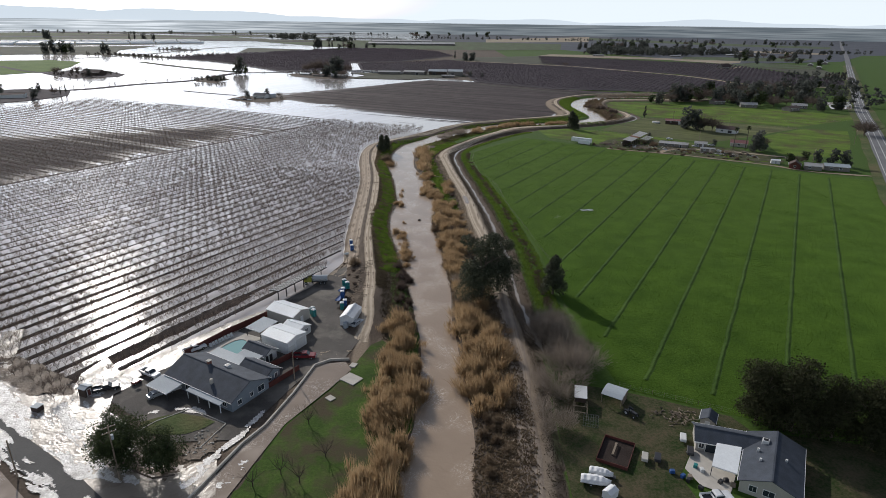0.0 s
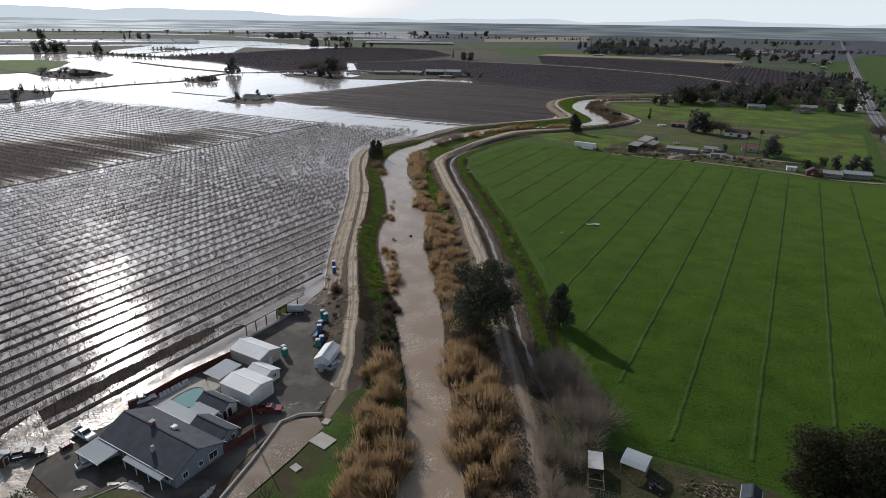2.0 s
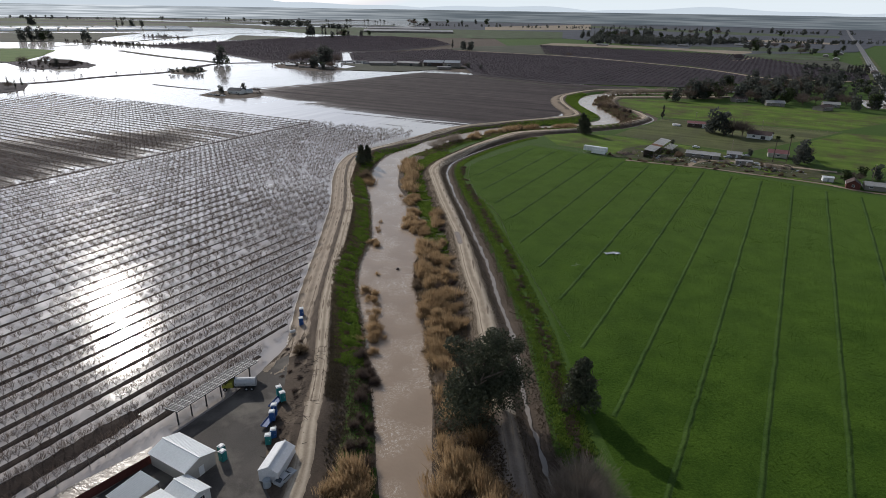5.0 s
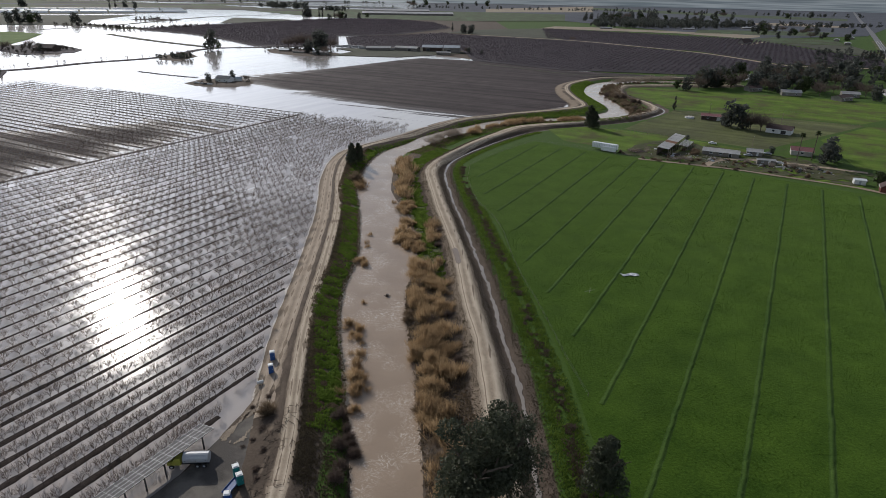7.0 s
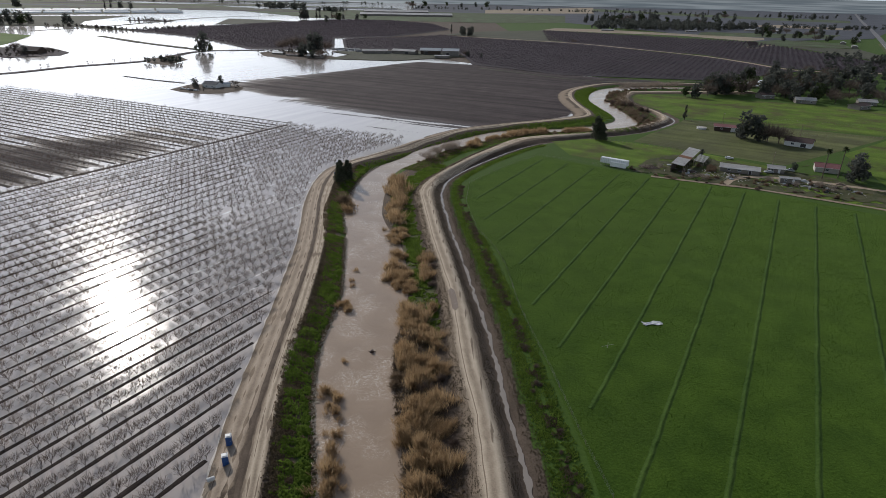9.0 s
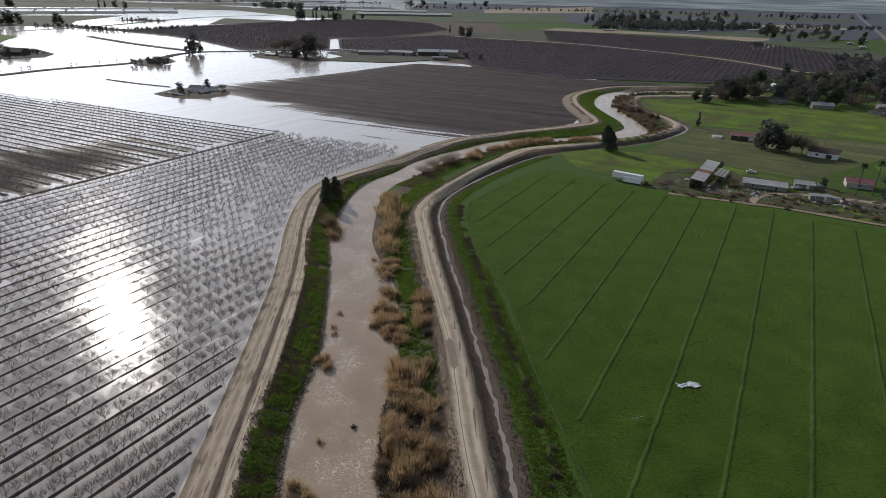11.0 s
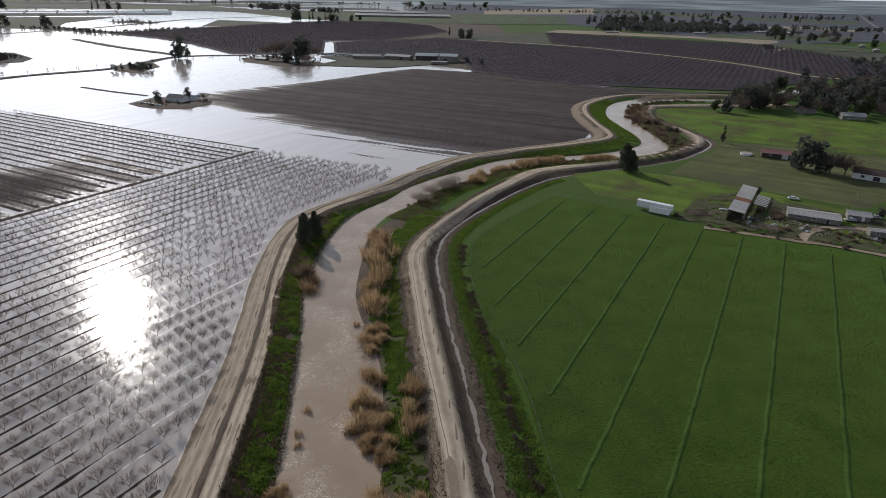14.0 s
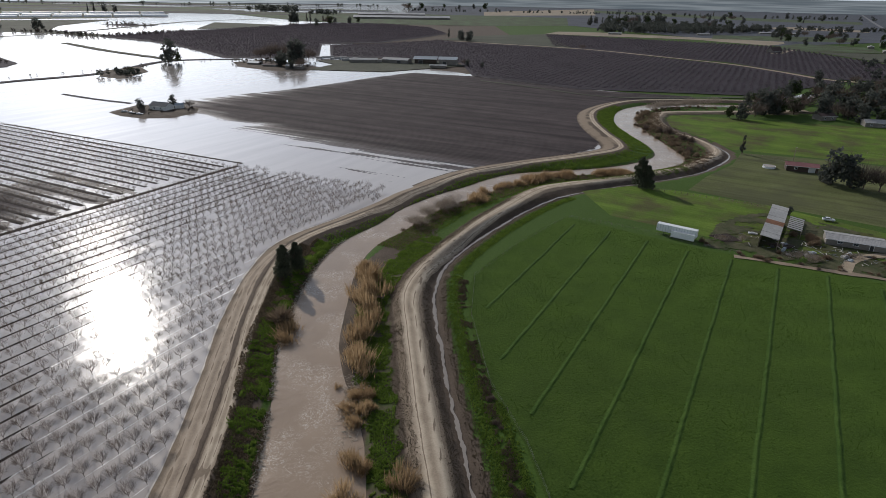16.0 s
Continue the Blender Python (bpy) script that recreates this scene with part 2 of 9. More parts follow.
def furrows(m, along, width, depth, lo=0.5, hi=1.5):
    """Plough lines as relief, and a wet sheen close to the water's level."""
    nt = m.node_tree
    p = nt.nodes["Principled BSDF"]
    geo = nt.nodes.new("ShaderNodeNewGeometry").outputs["Position"]
    rot = nt.nodes.new("ShaderNodeMapping")
    rot.inputs["Rotation"].default_value = (0, 0, -math.atan2(along[1], along[0]))
    nt.links.new(geo, rot.inputs[0])
    wv = nt.nodes.new("ShaderNodeTexWave")
    wv.bands_direction = "Y"
    wv.inputs["Scale"].default_value, wv.inputs["Distortion"].default_value = 0.314 / width, 1.5
    wv.inputs["Detail"].default_value, wv.inputs["Detail Scale"].default_value = 3, 1.5
    nt.links.new(rot.outputs[0], wv.inputs[0])
    st = nt.nodes.new("ShaderNodeTexNoise")
    st.inputs["Scale"].default_value, st.inputs["Detail"].default_value = 1, 6
    sc = nt.nodes.new("ShaderNodeMapping")
    sc.inputs["Scale"].default_value = (0.006, 0.13, 0.2)
    nt.links.new(rot.outputs[0], sc.inputs[0])
    nt.links.new(sc.outputs[0], st.inputs[0])
    bp = nt.nodes.new("ShaderNodeBump")
    bp.inputs["Strength"].default_value, bp.inputs["Distance"].default_value = 1, depth
    nt.links.new(wv.outputs[1], bp.inputs["Height"])
    nt.links.new(p.inputs["Normal"].links[0].from_socket, bp.inputs["Normal"])
    nt.links.new(bp.outputs[0], p.inputs["Normal"])
    last = p.inputs["Base Color"].links[0].from_socket
    mul, r = nt.nodes.new("ShaderNodeMix"), nt.nodes.new("ShaderNodeMapRange")
    mul.data_type, mul.blend_type = "RGBA", "MULTIPLY"
    r.inputs["From Min"].default_value, r.inputs["From Max"].default_value = 0.3, 0.7
    r.inputs["To Min"].default_value, r.inputs["To Max"].default_value = lo, hi
    nt.links.new(st.outputs[0], r.inputs[0])
    mul.inputs[0].default_value = 1
    nt.links.new(last, mul.inputs[6])
    nt.links.new(r.outputs[0], mul.inputs[7])
    nt.links.new(mul.outputs[2], p.inputs["Base Color"])
    z, wet = nt.nodes.new("ShaderNodeSeparateXYZ"), nt.nodes.new("ShaderNodeMapRange")
    nt.links.new(geo, z.inputs[0])
    wet.inputs["From Min"].default_value, wet.inputs["From Max"].default_value = 0.0, 0.1
    wet.inputs["To Min"].default_value, wet.inputs["To Max"].default_value = 0.5, 0.95
    nt.links.new(z.outputs[2], wet.inputs[0])
    nt.links.new(wet.outputs[0], p.inputs["Roughness"])


thin_crop(M_FIELD)
for m, tint, nap in ((M_FIELD, (0.34, 0.60, 0.09), 0.2), (M_BANKGRASS, (0.38, 0.62, 0.10), 0.15)):
    # the upright nap of the grass, paler when seen along the ground
    p = m.node_tree.nodes["Principled BSDF"]
    p.inputs["Sheen Weight"].default_value, p.inputs["Sheen Roughness"].default_value, p.inputs["Sheen Tint"].default_value = nap, 0.45, (*tint, 1)
weather(M_PASTURE, (0.13, 0.115, 0.06), 22, 0.4)
furrows(M_SOIL, (0.887, -0.462), 2.6, 0.12)


# ---------- builders ----------
def mesh_object(name, verts, faces, mat, parent=None, label=""):
    me = bpy.data.meshes.new(name)
    me.from_pydata(verts, [], faces)
    me.materials.append(mat)
    ob = new(name, me)
    if parent:
        ob.parent = parent
    return tagged(ob, label)


def part(name, bm, mat, parent=None, label=""):
    me = bpy.data.meshes.new(name)
    bm.to_mesh(me)
    bm.free()
    me.materials.append(mat)
    ob = new(name, me)
    if parent:
        ob.parent = parent
    return tagged(ob, label)


def thing(name, label, category, m=None, group="", kind=""):
    ob = new(name)
    ob.empty_display_size = 0.3
    if m is not None:
        ob.matrix_basis = m
    return tagged(ob, label, category, group, kind)


def box_bm(x0, x1, y0, y1, z0, z1, bevel=0.0):
    bm = bmesh.new()
    bmesh.ops.create_cube(bm, size=1)
    bmesh.ops.scale(bm, vec=(x1 - x0, y1 - y0, z1 - z0), verts=bm.verts)
    bmesh.ops.translate(bm, vec=((x0 + x1) / 2, (y0 + y1) / 2, (z0 + z1) / 2), verts=bm.verts)
    if bevel:
        bmesh.ops.bevel(bm, geom=bm.edges[:], offset=bevel, segments=1, affect="EDGES")
    return bm


def rod_bm(a, b, r0, r1=None, sides=6):
    a, b = Vector(a), Vector(b)
    bm = bmesh.new()
    bmesh.ops.create_cone(bm, cap_ends=True, segments=sides, radius1=r0, radius2=r0 if r1 is None else r1, depth=(b - a).length)
    m = (b - a).to_track_quat("Z", "Y").to_matrix().to_4x4()
    bmesh.ops.transform(bm, matrix=Matrix.Translation((a + b) / 2) @ m, verts=bm.verts)
    return bm


def merge(*bms):
    out = bmesh.new()
    for b in bms:
        me = bpy.data.meshes.new("tmp")
        b.to_mesh(me)
        b.free()
        out.from_mesh(me)
        bpy.data.meshes.remove(me)
    return out


def smooth_line(pts, step):
    """Catmull-Rom through the points, resampled about every step metres. Points may carry a width."""
    p = np.array(pts, float)
    p = np.vstack([2 * p[0] - p[1], p, 2 * p[-1] - p[-2]])
    out = []
    for i in range(1, len(p) - 2):
        n = max(1, int(np.linalg.norm(p[i + 1, :2] - p[i, :2]) / step))
        t = (np.arange(n) / n)[:, None]
        a, b, c, d = p[i - 1:i + 3]
        out.append(0.5 * (2 * b + (c - a) * t + (2 * a - 5 * b + 4 * c - d) * t * t + (3 * b - a - 3 * c + d) * t ** 3))
    out.append(p[-2:-1])
    return np.vstack(out)


def line_distance(x, y, line):
    """Distance to a line; where it has widths, the distance to its edge (negative inside)."""
    best = np.full(x.shape, 1e9)
    for a, b in zip(line[:-1], line[1:]):
        d = b[:2] - a[:2]
        t = np.clip(((x - a[0]) * d[0] + (y - a[1]) * d[1]) / max(1e-9, d @ d), 0, 1)
        e = np.hypot(x - a[0] - t * d[0], y - a[1] - t * d[1])
        if len(a) > 2:
            e = e - (a[2] + t * (b[2] - a[2]))
        best = np.minimum(best, e)
    return best


def inside(x, y, poly):
    res = np.zeros(np.shape(x), bool)
    p = np.array(poly, float)
    for (x0, y0), (x1, y1) in zip(p, np.roll(p, -1, 0)):
        cross = ((y0 > y) != (y1 > y)) & (x < (x1 - x0) * (y - y0) / (y1 - y0 + 1e-12) + x0)
        res ^= cross
    return res


def poly_distance(x, y, poly):
    p = np.array(poly, float)
    d = line_distance(x, y, np.vstack([p, p[:1]]))
    return np.where(inside(x, y, poly), -d, d)


WAVES = [(random.uniform(-1, 1), random.uniform(-1, 1), random.uniform(0, 6.28)) for _ in range(24)]


def rough_noise(x, y, size):
    """Cheap smooth noise from a sum of sines, about -1 to 1."""
    v = 0
    for i, (a, b, c) in enumerate(WAVES):
        k = (0.6 + 0.13 * i) / size
        v = v + np.sin(k * (a * 2 * x + b * 2 * y) + c + 1.7 * np.sin(k * 0.5 * (b * x - a * y) + c)) / (1 + 0.1 * i)
    return v / 6


# ---------- the lie of the land ----------
LOWER_RIVER = [(-9, -80, 8), (-9, -10, 8), (-8, 60, 8), (-7, 91, 7.6), (-5, 112, 6), (-6, 143, 4.6), (-8, 162, 5.2), (-9.7, 182, 6.6), (-13.6, 212, 8), (-17, 231, 8.7),
    (-19.4, 253, 9.2), (-18.6, 270, 9.3), (-18.1, 284, 9.7), (-19.7, 300, 9.9), (-21.8, 316, 9.9), (-24.3, 328, 9.0), (-26.8, 337, 8.0), (-30.4, 354, 7.4), (-31.5, 377, 7.3)]
UPPER_RIVER = [(-31, 400, 6.6), (-26.5, 422, 6.2), (-15, 441, 6.3),
    (-5, 461, 6.6), (8, 477, 7), (21, 490, 7), (35, 505, 7), (48, 514, 6.4), (72, 521, 5), (100, 529, 6), (122, 540, 8), (136, 556, 8), (139, 582, 6), (138, 612, 7),
    (138, 644, 8), (145, 676, 8), (160, 705, 9), (190, 730, 8), (230, 735, 7), (300, 733, 7)]
RIVER = smooth_line(LOWER_RIVER + UPPER_RIVER, 5)
CREST_L = smooth_line([(-26, 128), (-27, 150), (-27.5, 165), (-29, 185), (-31.5, 202), (-34.6, 225), (-36.4, 249), (-37.8, 272), (-41, 315), (-45, 345), (-48.2, 366), (-50, 395), (-46.8, 420),
    (-30, 444), (-18, 461), (-9, 477), (0, 488), (8, 499), (20, 512), (41, 526), (61, 537), (88, 551), (109, 566), (113.5, 583), (112.5, 612), (113.5, 648), (121, 683), (136, 709),
    (158, 733), (182, 746), (233, 752), (320, 750)], 5)
LOWER_L = smooth_line([(-37.4, 196), (-39.4, 215), (-41.6, 244), (-43.2, 270), (-46, 310), (-50, 342), (-54, 372), (-56, 396), (-51.5, 417)], 5)
CREST_R = smooth_line([(9, -80), (9.6, -20), (10, 20), (10.5, 55), (11, 88), (12, 100), (12.5, 115), (13.6, 131), (13.3, 151), (13, 169), (12, 196), (11, 226), (9, 243), (7.8, 261), (6.2, 283), (3.2, 305), (-0.3, 330),
    (-4, 362), (-5.5, 380), (-2, 396), (4, 410), (10, 422), (21, 443), (35, 465), (50, 486), (65, 495), (95, 507), (124, 524), (143, 536), (163, 556), (170, 577), (168, 599),
    (163, 624), (161, 653), (172, 680), (190, 692), (300, 704)], 5)
DITCH = smooth_line([(21, 143), (19.5, 159), (18.5, 174), (18.4, 190), (18.5, 210), (17, 228), (16, 244), (14.3, 266), (12.6, 281), (10.5, 297), (9, 312), (6.3, 332), (4, 353),
    (2.2, 374), (2.2, 387), (4.6, 401), (10.5, 415), (21.5, 434), (34.5, 453), (45.5, 467), (58, 480), (79, 493), (110, 507), (140, 524), (165, 549), (174, 564), (175.5, 579),
    (173, 602), (166, 621), (170, 650), (178, 668)], 5)
YARD = [(-90, 96), (-84, 122), (-67, 146), (-53, 168), (-44, 186), (-38, 206), (-24, 200), (-14, 150), (-12, 60), (-60, 60)]
WATER_RIVER = -0.7


def land(x, y):
    """Height of the ground."""
    x, y = np.asarray(x, float), np.asarray(y, float)
    dl, dr = line_distance(x, y, CREST_L), line_distance(x, y, CREST_R)
    dv, dd = line_distance(x, y, RIVER), line_distance(x, y, DITCH)
    wet = smooth_side(x, y)
    h = np.where(wet > 0, 0.12, -0.35)
    yd = poly_distance(x, y, YARD)
    h = np.maximum(h, np.clip(0.14 - 0.12 * np.maximum(yd, 0), -0.35, 0.2))
    start = np.clip((y - 140) / 28, 0, 1)                # the levee rises out of the yard
    h = np.maximum(h, np.clip(1.9 - np.where(y > 492, 0.2, np.where(wet > 0, 0.38, 0.27)) * np.maximum(dl - 2.0, 0), -0.35, 1.9) * start - 0.35 * (1 - start))
    h = np.maximum(h, np.clip(1.6 - 0.36 * np.maximum(dr - 2.6, 0), -0.35, 1.6))
    h = np.minimum(h, WATER_RIVER - 0.1 + 0.34 * np.maximum(dv, -4))
    h = np.minimum(h, -0.95 + 0.55 * np.maximum(dd - 0.5, 0))
    return h + 0.07 * rough_noise(x, y, 3.5) * (np.abs(dl) < 40) * (dv > 0)


# east bank sides: a chain of points along the river to tell the flooded side from the dry one
SIDE = np.vstack([CREST_L[:, :2], [[4900, 760], [4900, -4900], [-26, -4900]]])


def smooth_side(x, y):
    return np.where(inside(x, y, SIDE), 1.0, -1.0)


def axis(*spans):
    out = []
    for a, b, n in spans:
        out += list(np.linspace(a, b, n, endpoint=False))
    return np.array(out + [spans[-1][1]])


def build_ground():
    gx = axis((-4900, -900, 8), (-900, -130, 24), (-130, -75, 22), (-75, 60, 108), (60, 220, 64), (220, 900, 24), (900, 4900, 8))
    gy = axis((-4900, -400, 6), (-400, 60, 14), (60, 480, 300), (480, 780, 130), (780, 1400, 30), (1400, 4900, 14))
    X, Y = np.meshgrid(gx, gy)
    Z = land(X, Y)
    nx, ny = len(gx), len(gy)
    idx = np.arange(nx * ny).reshape(ny, nx)
    faces = np.stack([idx[:-1, :-1], idx[:-1, 1:], idx[1:, 1:], idx[1:, :-1]], -1).reshape(-1, 4)
    ob = mesh_object("ground", np.stack([X, Y, Z], -1).reshape(-1, 3).tolist(), faces.tolist(), M_GROUND)
    x, y = X.ravel(), Y.ravel()
    dl, dr, dv, dd = (line_distance(x, y, l) for l in (CREST_L, CREST_R, RIVER, DITCH))
    east = smooth_side(x, y) > 0
    dirt = np.clip(1.25 - np.maximum(dl - 8.2, 0) / 3.0, 0, 1) * (~east) + np.clip(1.2 - dl / 2.4, 0, 1) * east
    dirt = np.maximum(dirt, np.clip(1.2 - np.maximum(dr - 2.6, 0) / 2.8, 0, 1))
    dirt = dirt * np.where(~east, 1 - 0.95 * np.exp(-((dl - 2.6) / 0.9) ** 2), 1) * np.where(~east & (dl > 2.5), 0.78, 1)      # dark strip between the two lanes
    dirt = dirt * np.clip((dd - 2.4) / 1.6, 0, 1)
    dirt = np.where(inside(x, y, YARD) & (dl > 4), 0.35, dirt)
    green = np.where(east | ((x > 160) & (y > 690)), 1.0, 0.0)
    green = np.where(east & (dl < 7.0), np.clip((dl - 5.0) / 2.2, 0, 1) * 0.55, green)
    green = np.where((dd < 3.2), 0.0, green)
    green = np.where((dr < 7) & (dd > 0) & (dv > 6), green * 0.35, green)
    green = np.where(dv < 1.0, green * 0.3, green)
    between = east & (dr < 22) & (dd > 3) & (x < np.interp(y, CREST_R[:75, 1], CREST_R[:75, 0])) & (y < 545)
    green = np.where(between, np.where((y > 258) & (dr > 5.5) & (dr < 13), 0.5, 0.1) * np.clip(dr / 6, 0, 1), green)
    lawn = inside(x, y, [(-44, 84), (-39, 110), (-32, 123), (-27, 131), (-21, 142), (-12, 120), (-14, 84)])
    green, dirt = np.where(lawn, 1.0, green), np.where(lawn, 0.0, dirt)
    for name, v in (("dirt", dirt), ("green", green)):
        at = ob.data.attributes.new(name, "FLOAT", "POINT")
        at.data.foreach_set("value", v.astype(np.float32))
    for p in ob.data.polygons:
        p.use_smooth = True
    return tagged(ob, "flat valley farmland with earth levees and a river channel", "ground", kind="structure")


def ground_material():
    m = material("ground", (0.068, 0.052, 0.040), (0.128, 0.099, 0.076), 0.5, 0.95, 0.8, coarse=7, spec=0.15)
    nt = m.node_tree
    p = nt.nodes["Principled BSDF"]
    last = p.inputs["Base Color"].links[0].from_socket
    geo = nt.nodes.new("ShaderNodeNewGeometry").outputs["Position"]
    for key, a, b, size in (("green", (0.028, 0.062, 0.009), (0.074, 0.128, 0.021), 0.9), ("dirt", (0.165, 0.128, 0.094), (0.31, 0.248, 0.185), 0.5)):
        at = nt.nodes.new("ShaderNodeAttribute")
        at.attribute_name = key
        ns = nt.nodes.new("ShaderNodeTexNoise")
        ns.inputs["Scale"].default_value, ns.inputs["Detail"].default_value = 1 / size, 5
        nt.links.new(geo, ns.inputs[0])
        big = nt.nodes.new("ShaderNodeTexNoise")
        big.inputs["Scale"].default_value, big.inputs["Detail"].default_value = 0.14, 4
        nt.links.new(geo, big.inputs[0])
        col = nt.nodes.new("ShaderNodeMix")
        col.data_type = "RGBA"
        col.inputs[6].default_value, col.inputs[7].default_value = (*a, 1), (*b, 1)
        nt.links.new(ns.outputs[0], col.inputs[0])
        s = nt.nodes.new("ShaderNodeMath")
        s.operation = "MULTIPLY_ADD"
        s.inputs[1].default_value = 0.9
        nt.links.new(big.outputs[0], s.inputs[0])
        nt.links.new(at.outputs["Fac"], s.inputs[2])
        r = nt.nodes.new("ShaderNodeMapRange")
        r.inputs["From Min"].default_value, r.inputs["From Max"].default_value = 0.8, 1.15
        nt.links.new(s.outputs[0], r.inputs[0])
        mix = nt.nodes.new("ShaderNodeMix")
        mix.data_type = "RGBA"
        nt.links.new(r.outputs[0], mix.inputs[0])
        nt.links.new(last, mix.inputs[6])
        nt.links.new(col.outputs[2], mix.inputs[7])
        last = mix.outputs[2]
    nt.links.new(last, p.inputs["Base Color"])
    return m


M_GROUND = ground_material()
ground = build_ground()


def ribbon(name, line, half, lift, mat, label, category, cross=7, rut=0.0, kind="structure", z=None, wander=0.16):
    """A strip that follows a line over the land. Its width and edges wander a little."""
    p = np.asarray(line)[:, :2]
    t = np.gradient(p, axis=0)
    t /= np.linalg.norm(t, axis=1)[:, None]
    nrm = np.stack([t[:, 1], -t[:, 0]], -1)
    u = np.linspace(-1, 1, cross)
    wob = half * (1 + wander * rough_noise(p[:, 0] * 1.3, p[:, 1] * 1.3, 5))
    pts = p[:, None, :] + nrm[:, None, :] * u[None, :, None] * wob[:, None, None]
    zz = land(pts[..., 0], pts[..., 1]) + lift - lift * 1.2 * (np.abs(u) > 0.97)[None, :] if z is None else np.full(pts.shape[:2], float(z))
    if rut:
        zz = zz - rut * (np.abs(np.abs(u) - 0.5) < 0.12)[None, :]
    n, k = pts.shape[:2]
    idx = np.arange(n * k).reshape(n, k)
    f = np.stack([idx[:-1, :-1], idx[:-1, 1:], idx[1:, 1:], idx[1:, :-1]], -1).reshape(-1, 4)
    ob = mesh_object(name, np.concatenate([pts, zz[..., None]], -1).reshape(-1, 3).tolist(), f.tolist(), mat)
    uv = ob.data.attributes.new("across", "FLOAT", "POINT")
    uv.data.foreach_set("value", np.tile(u, n).astype(np.float32))
    for q in ob.data.polygons:
        q.use_smooth = True
    return tagged(ob, label, category, kind=kind)


def track_material(name, base_a, base_b, worn_a, worn_b):
    """A dirt track: pale, packed wheel lines on darker loose dirt."""
    m = material(name, base_a, base_b, 0.4, 0.95, 0.6, coarse=5, spec=0.12)
    nt = m.node_tree
    p = nt.nodes["Principled BSDF"]
    last = p.inputs["Base Color"].links[0].from_socket
    at = nt.nodes.new("ShaderNodeAttribute")
    at.attribute_name = "across"
    geo = nt.nodes.new("ShaderNodeNewGeometry").outputs["Position"]
    ns = nt.nodes.new("ShaderNodeTexNoise")
    ns.inputs["Scale"].default_value, ns.inputs["Detail"].default_value = 0.35, 5
    nt.links.new(geo, ns.inputs[0])
    ab, sub, ab2, jit, r = (nt.nodes.new("ShaderNodeMath") for _ in range(5))
    ab.operation, sub.operation, ab2.operation, jit.operation = "ABSOLUTE", "SUBTRACT", "ABSOLUTE", "MULTIPLY_ADD"
    nt.links.new(at.outputs["Fac"], ab.inputs[0])
    nt.links.new(ab.outputs[0], sub.inputs[0])
    sub.inputs[1].default_value = 0.48
    nt.links.new(sub.outputs[0], ab2.inputs[0])
    nt.links.new(ns.outputs[0], jit.inputs[0])
    jit.inputs[1].default_value = 0.45
    nt.links.new(ab2.outputs[0], jit.inputs[2])
    mr = nt.nodes.new("ShaderNodeMapRange")
    mr.inputs["From Min"].default_value, mr.inputs["From Max"].default_value = 0.28, 0.62
    mr.inputs["To Min"].default_value, mr.inputs["To Max"].default_value = 1, 0
    nt.links.new(jit.outputs[0], mr.inputs[0])
    fine = nt.nodes.new("ShaderNodeTexNoise")
    fine.inputs["Scale"].default_value, fine.inputs["Detail"].default_value = 2.5, 5
    nt.links.new(geo, fine.inputs[0])
    col, mix = nt.nodes.new("ShaderNodeMix"), nt.nodes.new("ShaderNodeMix")
    col.data_type = mix.data_type = "RGBA"
    col.inputs[6].default_value, col.inputs[7].default_value = (*worn_a, 1), (*worn_b, 1)
    nt.links.new(fine.outputs[0], col.inputs[0])
    nt.links.new(mr.outputs[0], mix.inputs[0])
    nt.links.new(last, mix.inputs[6])
    nt.links.new(col.outputs[2], mix.inputs[7])
    nt.links.new(mix.outputs[2], p.inputs["Base Color"])
    return m


M_LANE = track_material("levee_track", (0.25, 0.20, 0.148), (0.41, 0.335, 0.255), (0.45, 0.375, 0.285), (0.62, 0.53, 0.41))
M_LANE2 = track_material("lower_track", (0.21, 0.168, 0.128), (0.35, 0.285, 0.222), (0.34, 0.28, 0.218), (0.49, 0.41, 0.325))
# darker copy of the track colours, with shade put into them
M_LANE3 = track_material("shaded_track", (0.15, 0.12, 0.095), (0.25, 0.205, 0.165), (0.24, 0.195, 0.155), (0.35, 0.29, 0.235))
ribbon("dirt_road", CREST_L[3:], 1.6, 0.05, M_LANE, "pale dirt track on the crest of the levee", "dirt road", 9, 0.06)
ribbon("dirt_road", LOWER_L, 2.7, 0.05, M_LANE2, "wide rutted dirt track at the foot of the levee", "dirt road", 9, 0.06)
turnoff = int(np.argmin(np.abs(CREST_R[:60, 1] - 172)))
ribbon("dirt_road", CREST_R[turnoff:], 2.8, 0.05, M_LANE, "pale dirt track between river and ditch", "dirt road", 9, 0.06)
ribbon("dirt_road", CREST_R[:turnoff + 1], 2.2, 0.05, M_LANE3, "brown dirt track beside the farmyard, darkened for shade", "dirt road", 9, 0.06)


def sheet(name, poly, z, mat, label, category, kind="structure", parent=None):
    from mathutils.geometry import tessellate_polygon
    v = [Vector((*q, 0)) for q in poly]
    f = [tuple(t) for t in tessellate_polygon([v])]
    me_f = []
    for t in f:
        a, b, c = (v[i] for i in t)
        me_f.append(t if (b - a).cross(c - a).z > 0 else t[::-1])
    ob = mesh_object(name, [(*q, z) for q in poly], me_f, mat, parent)
    return tagged(ob, label, category, kind=kind)


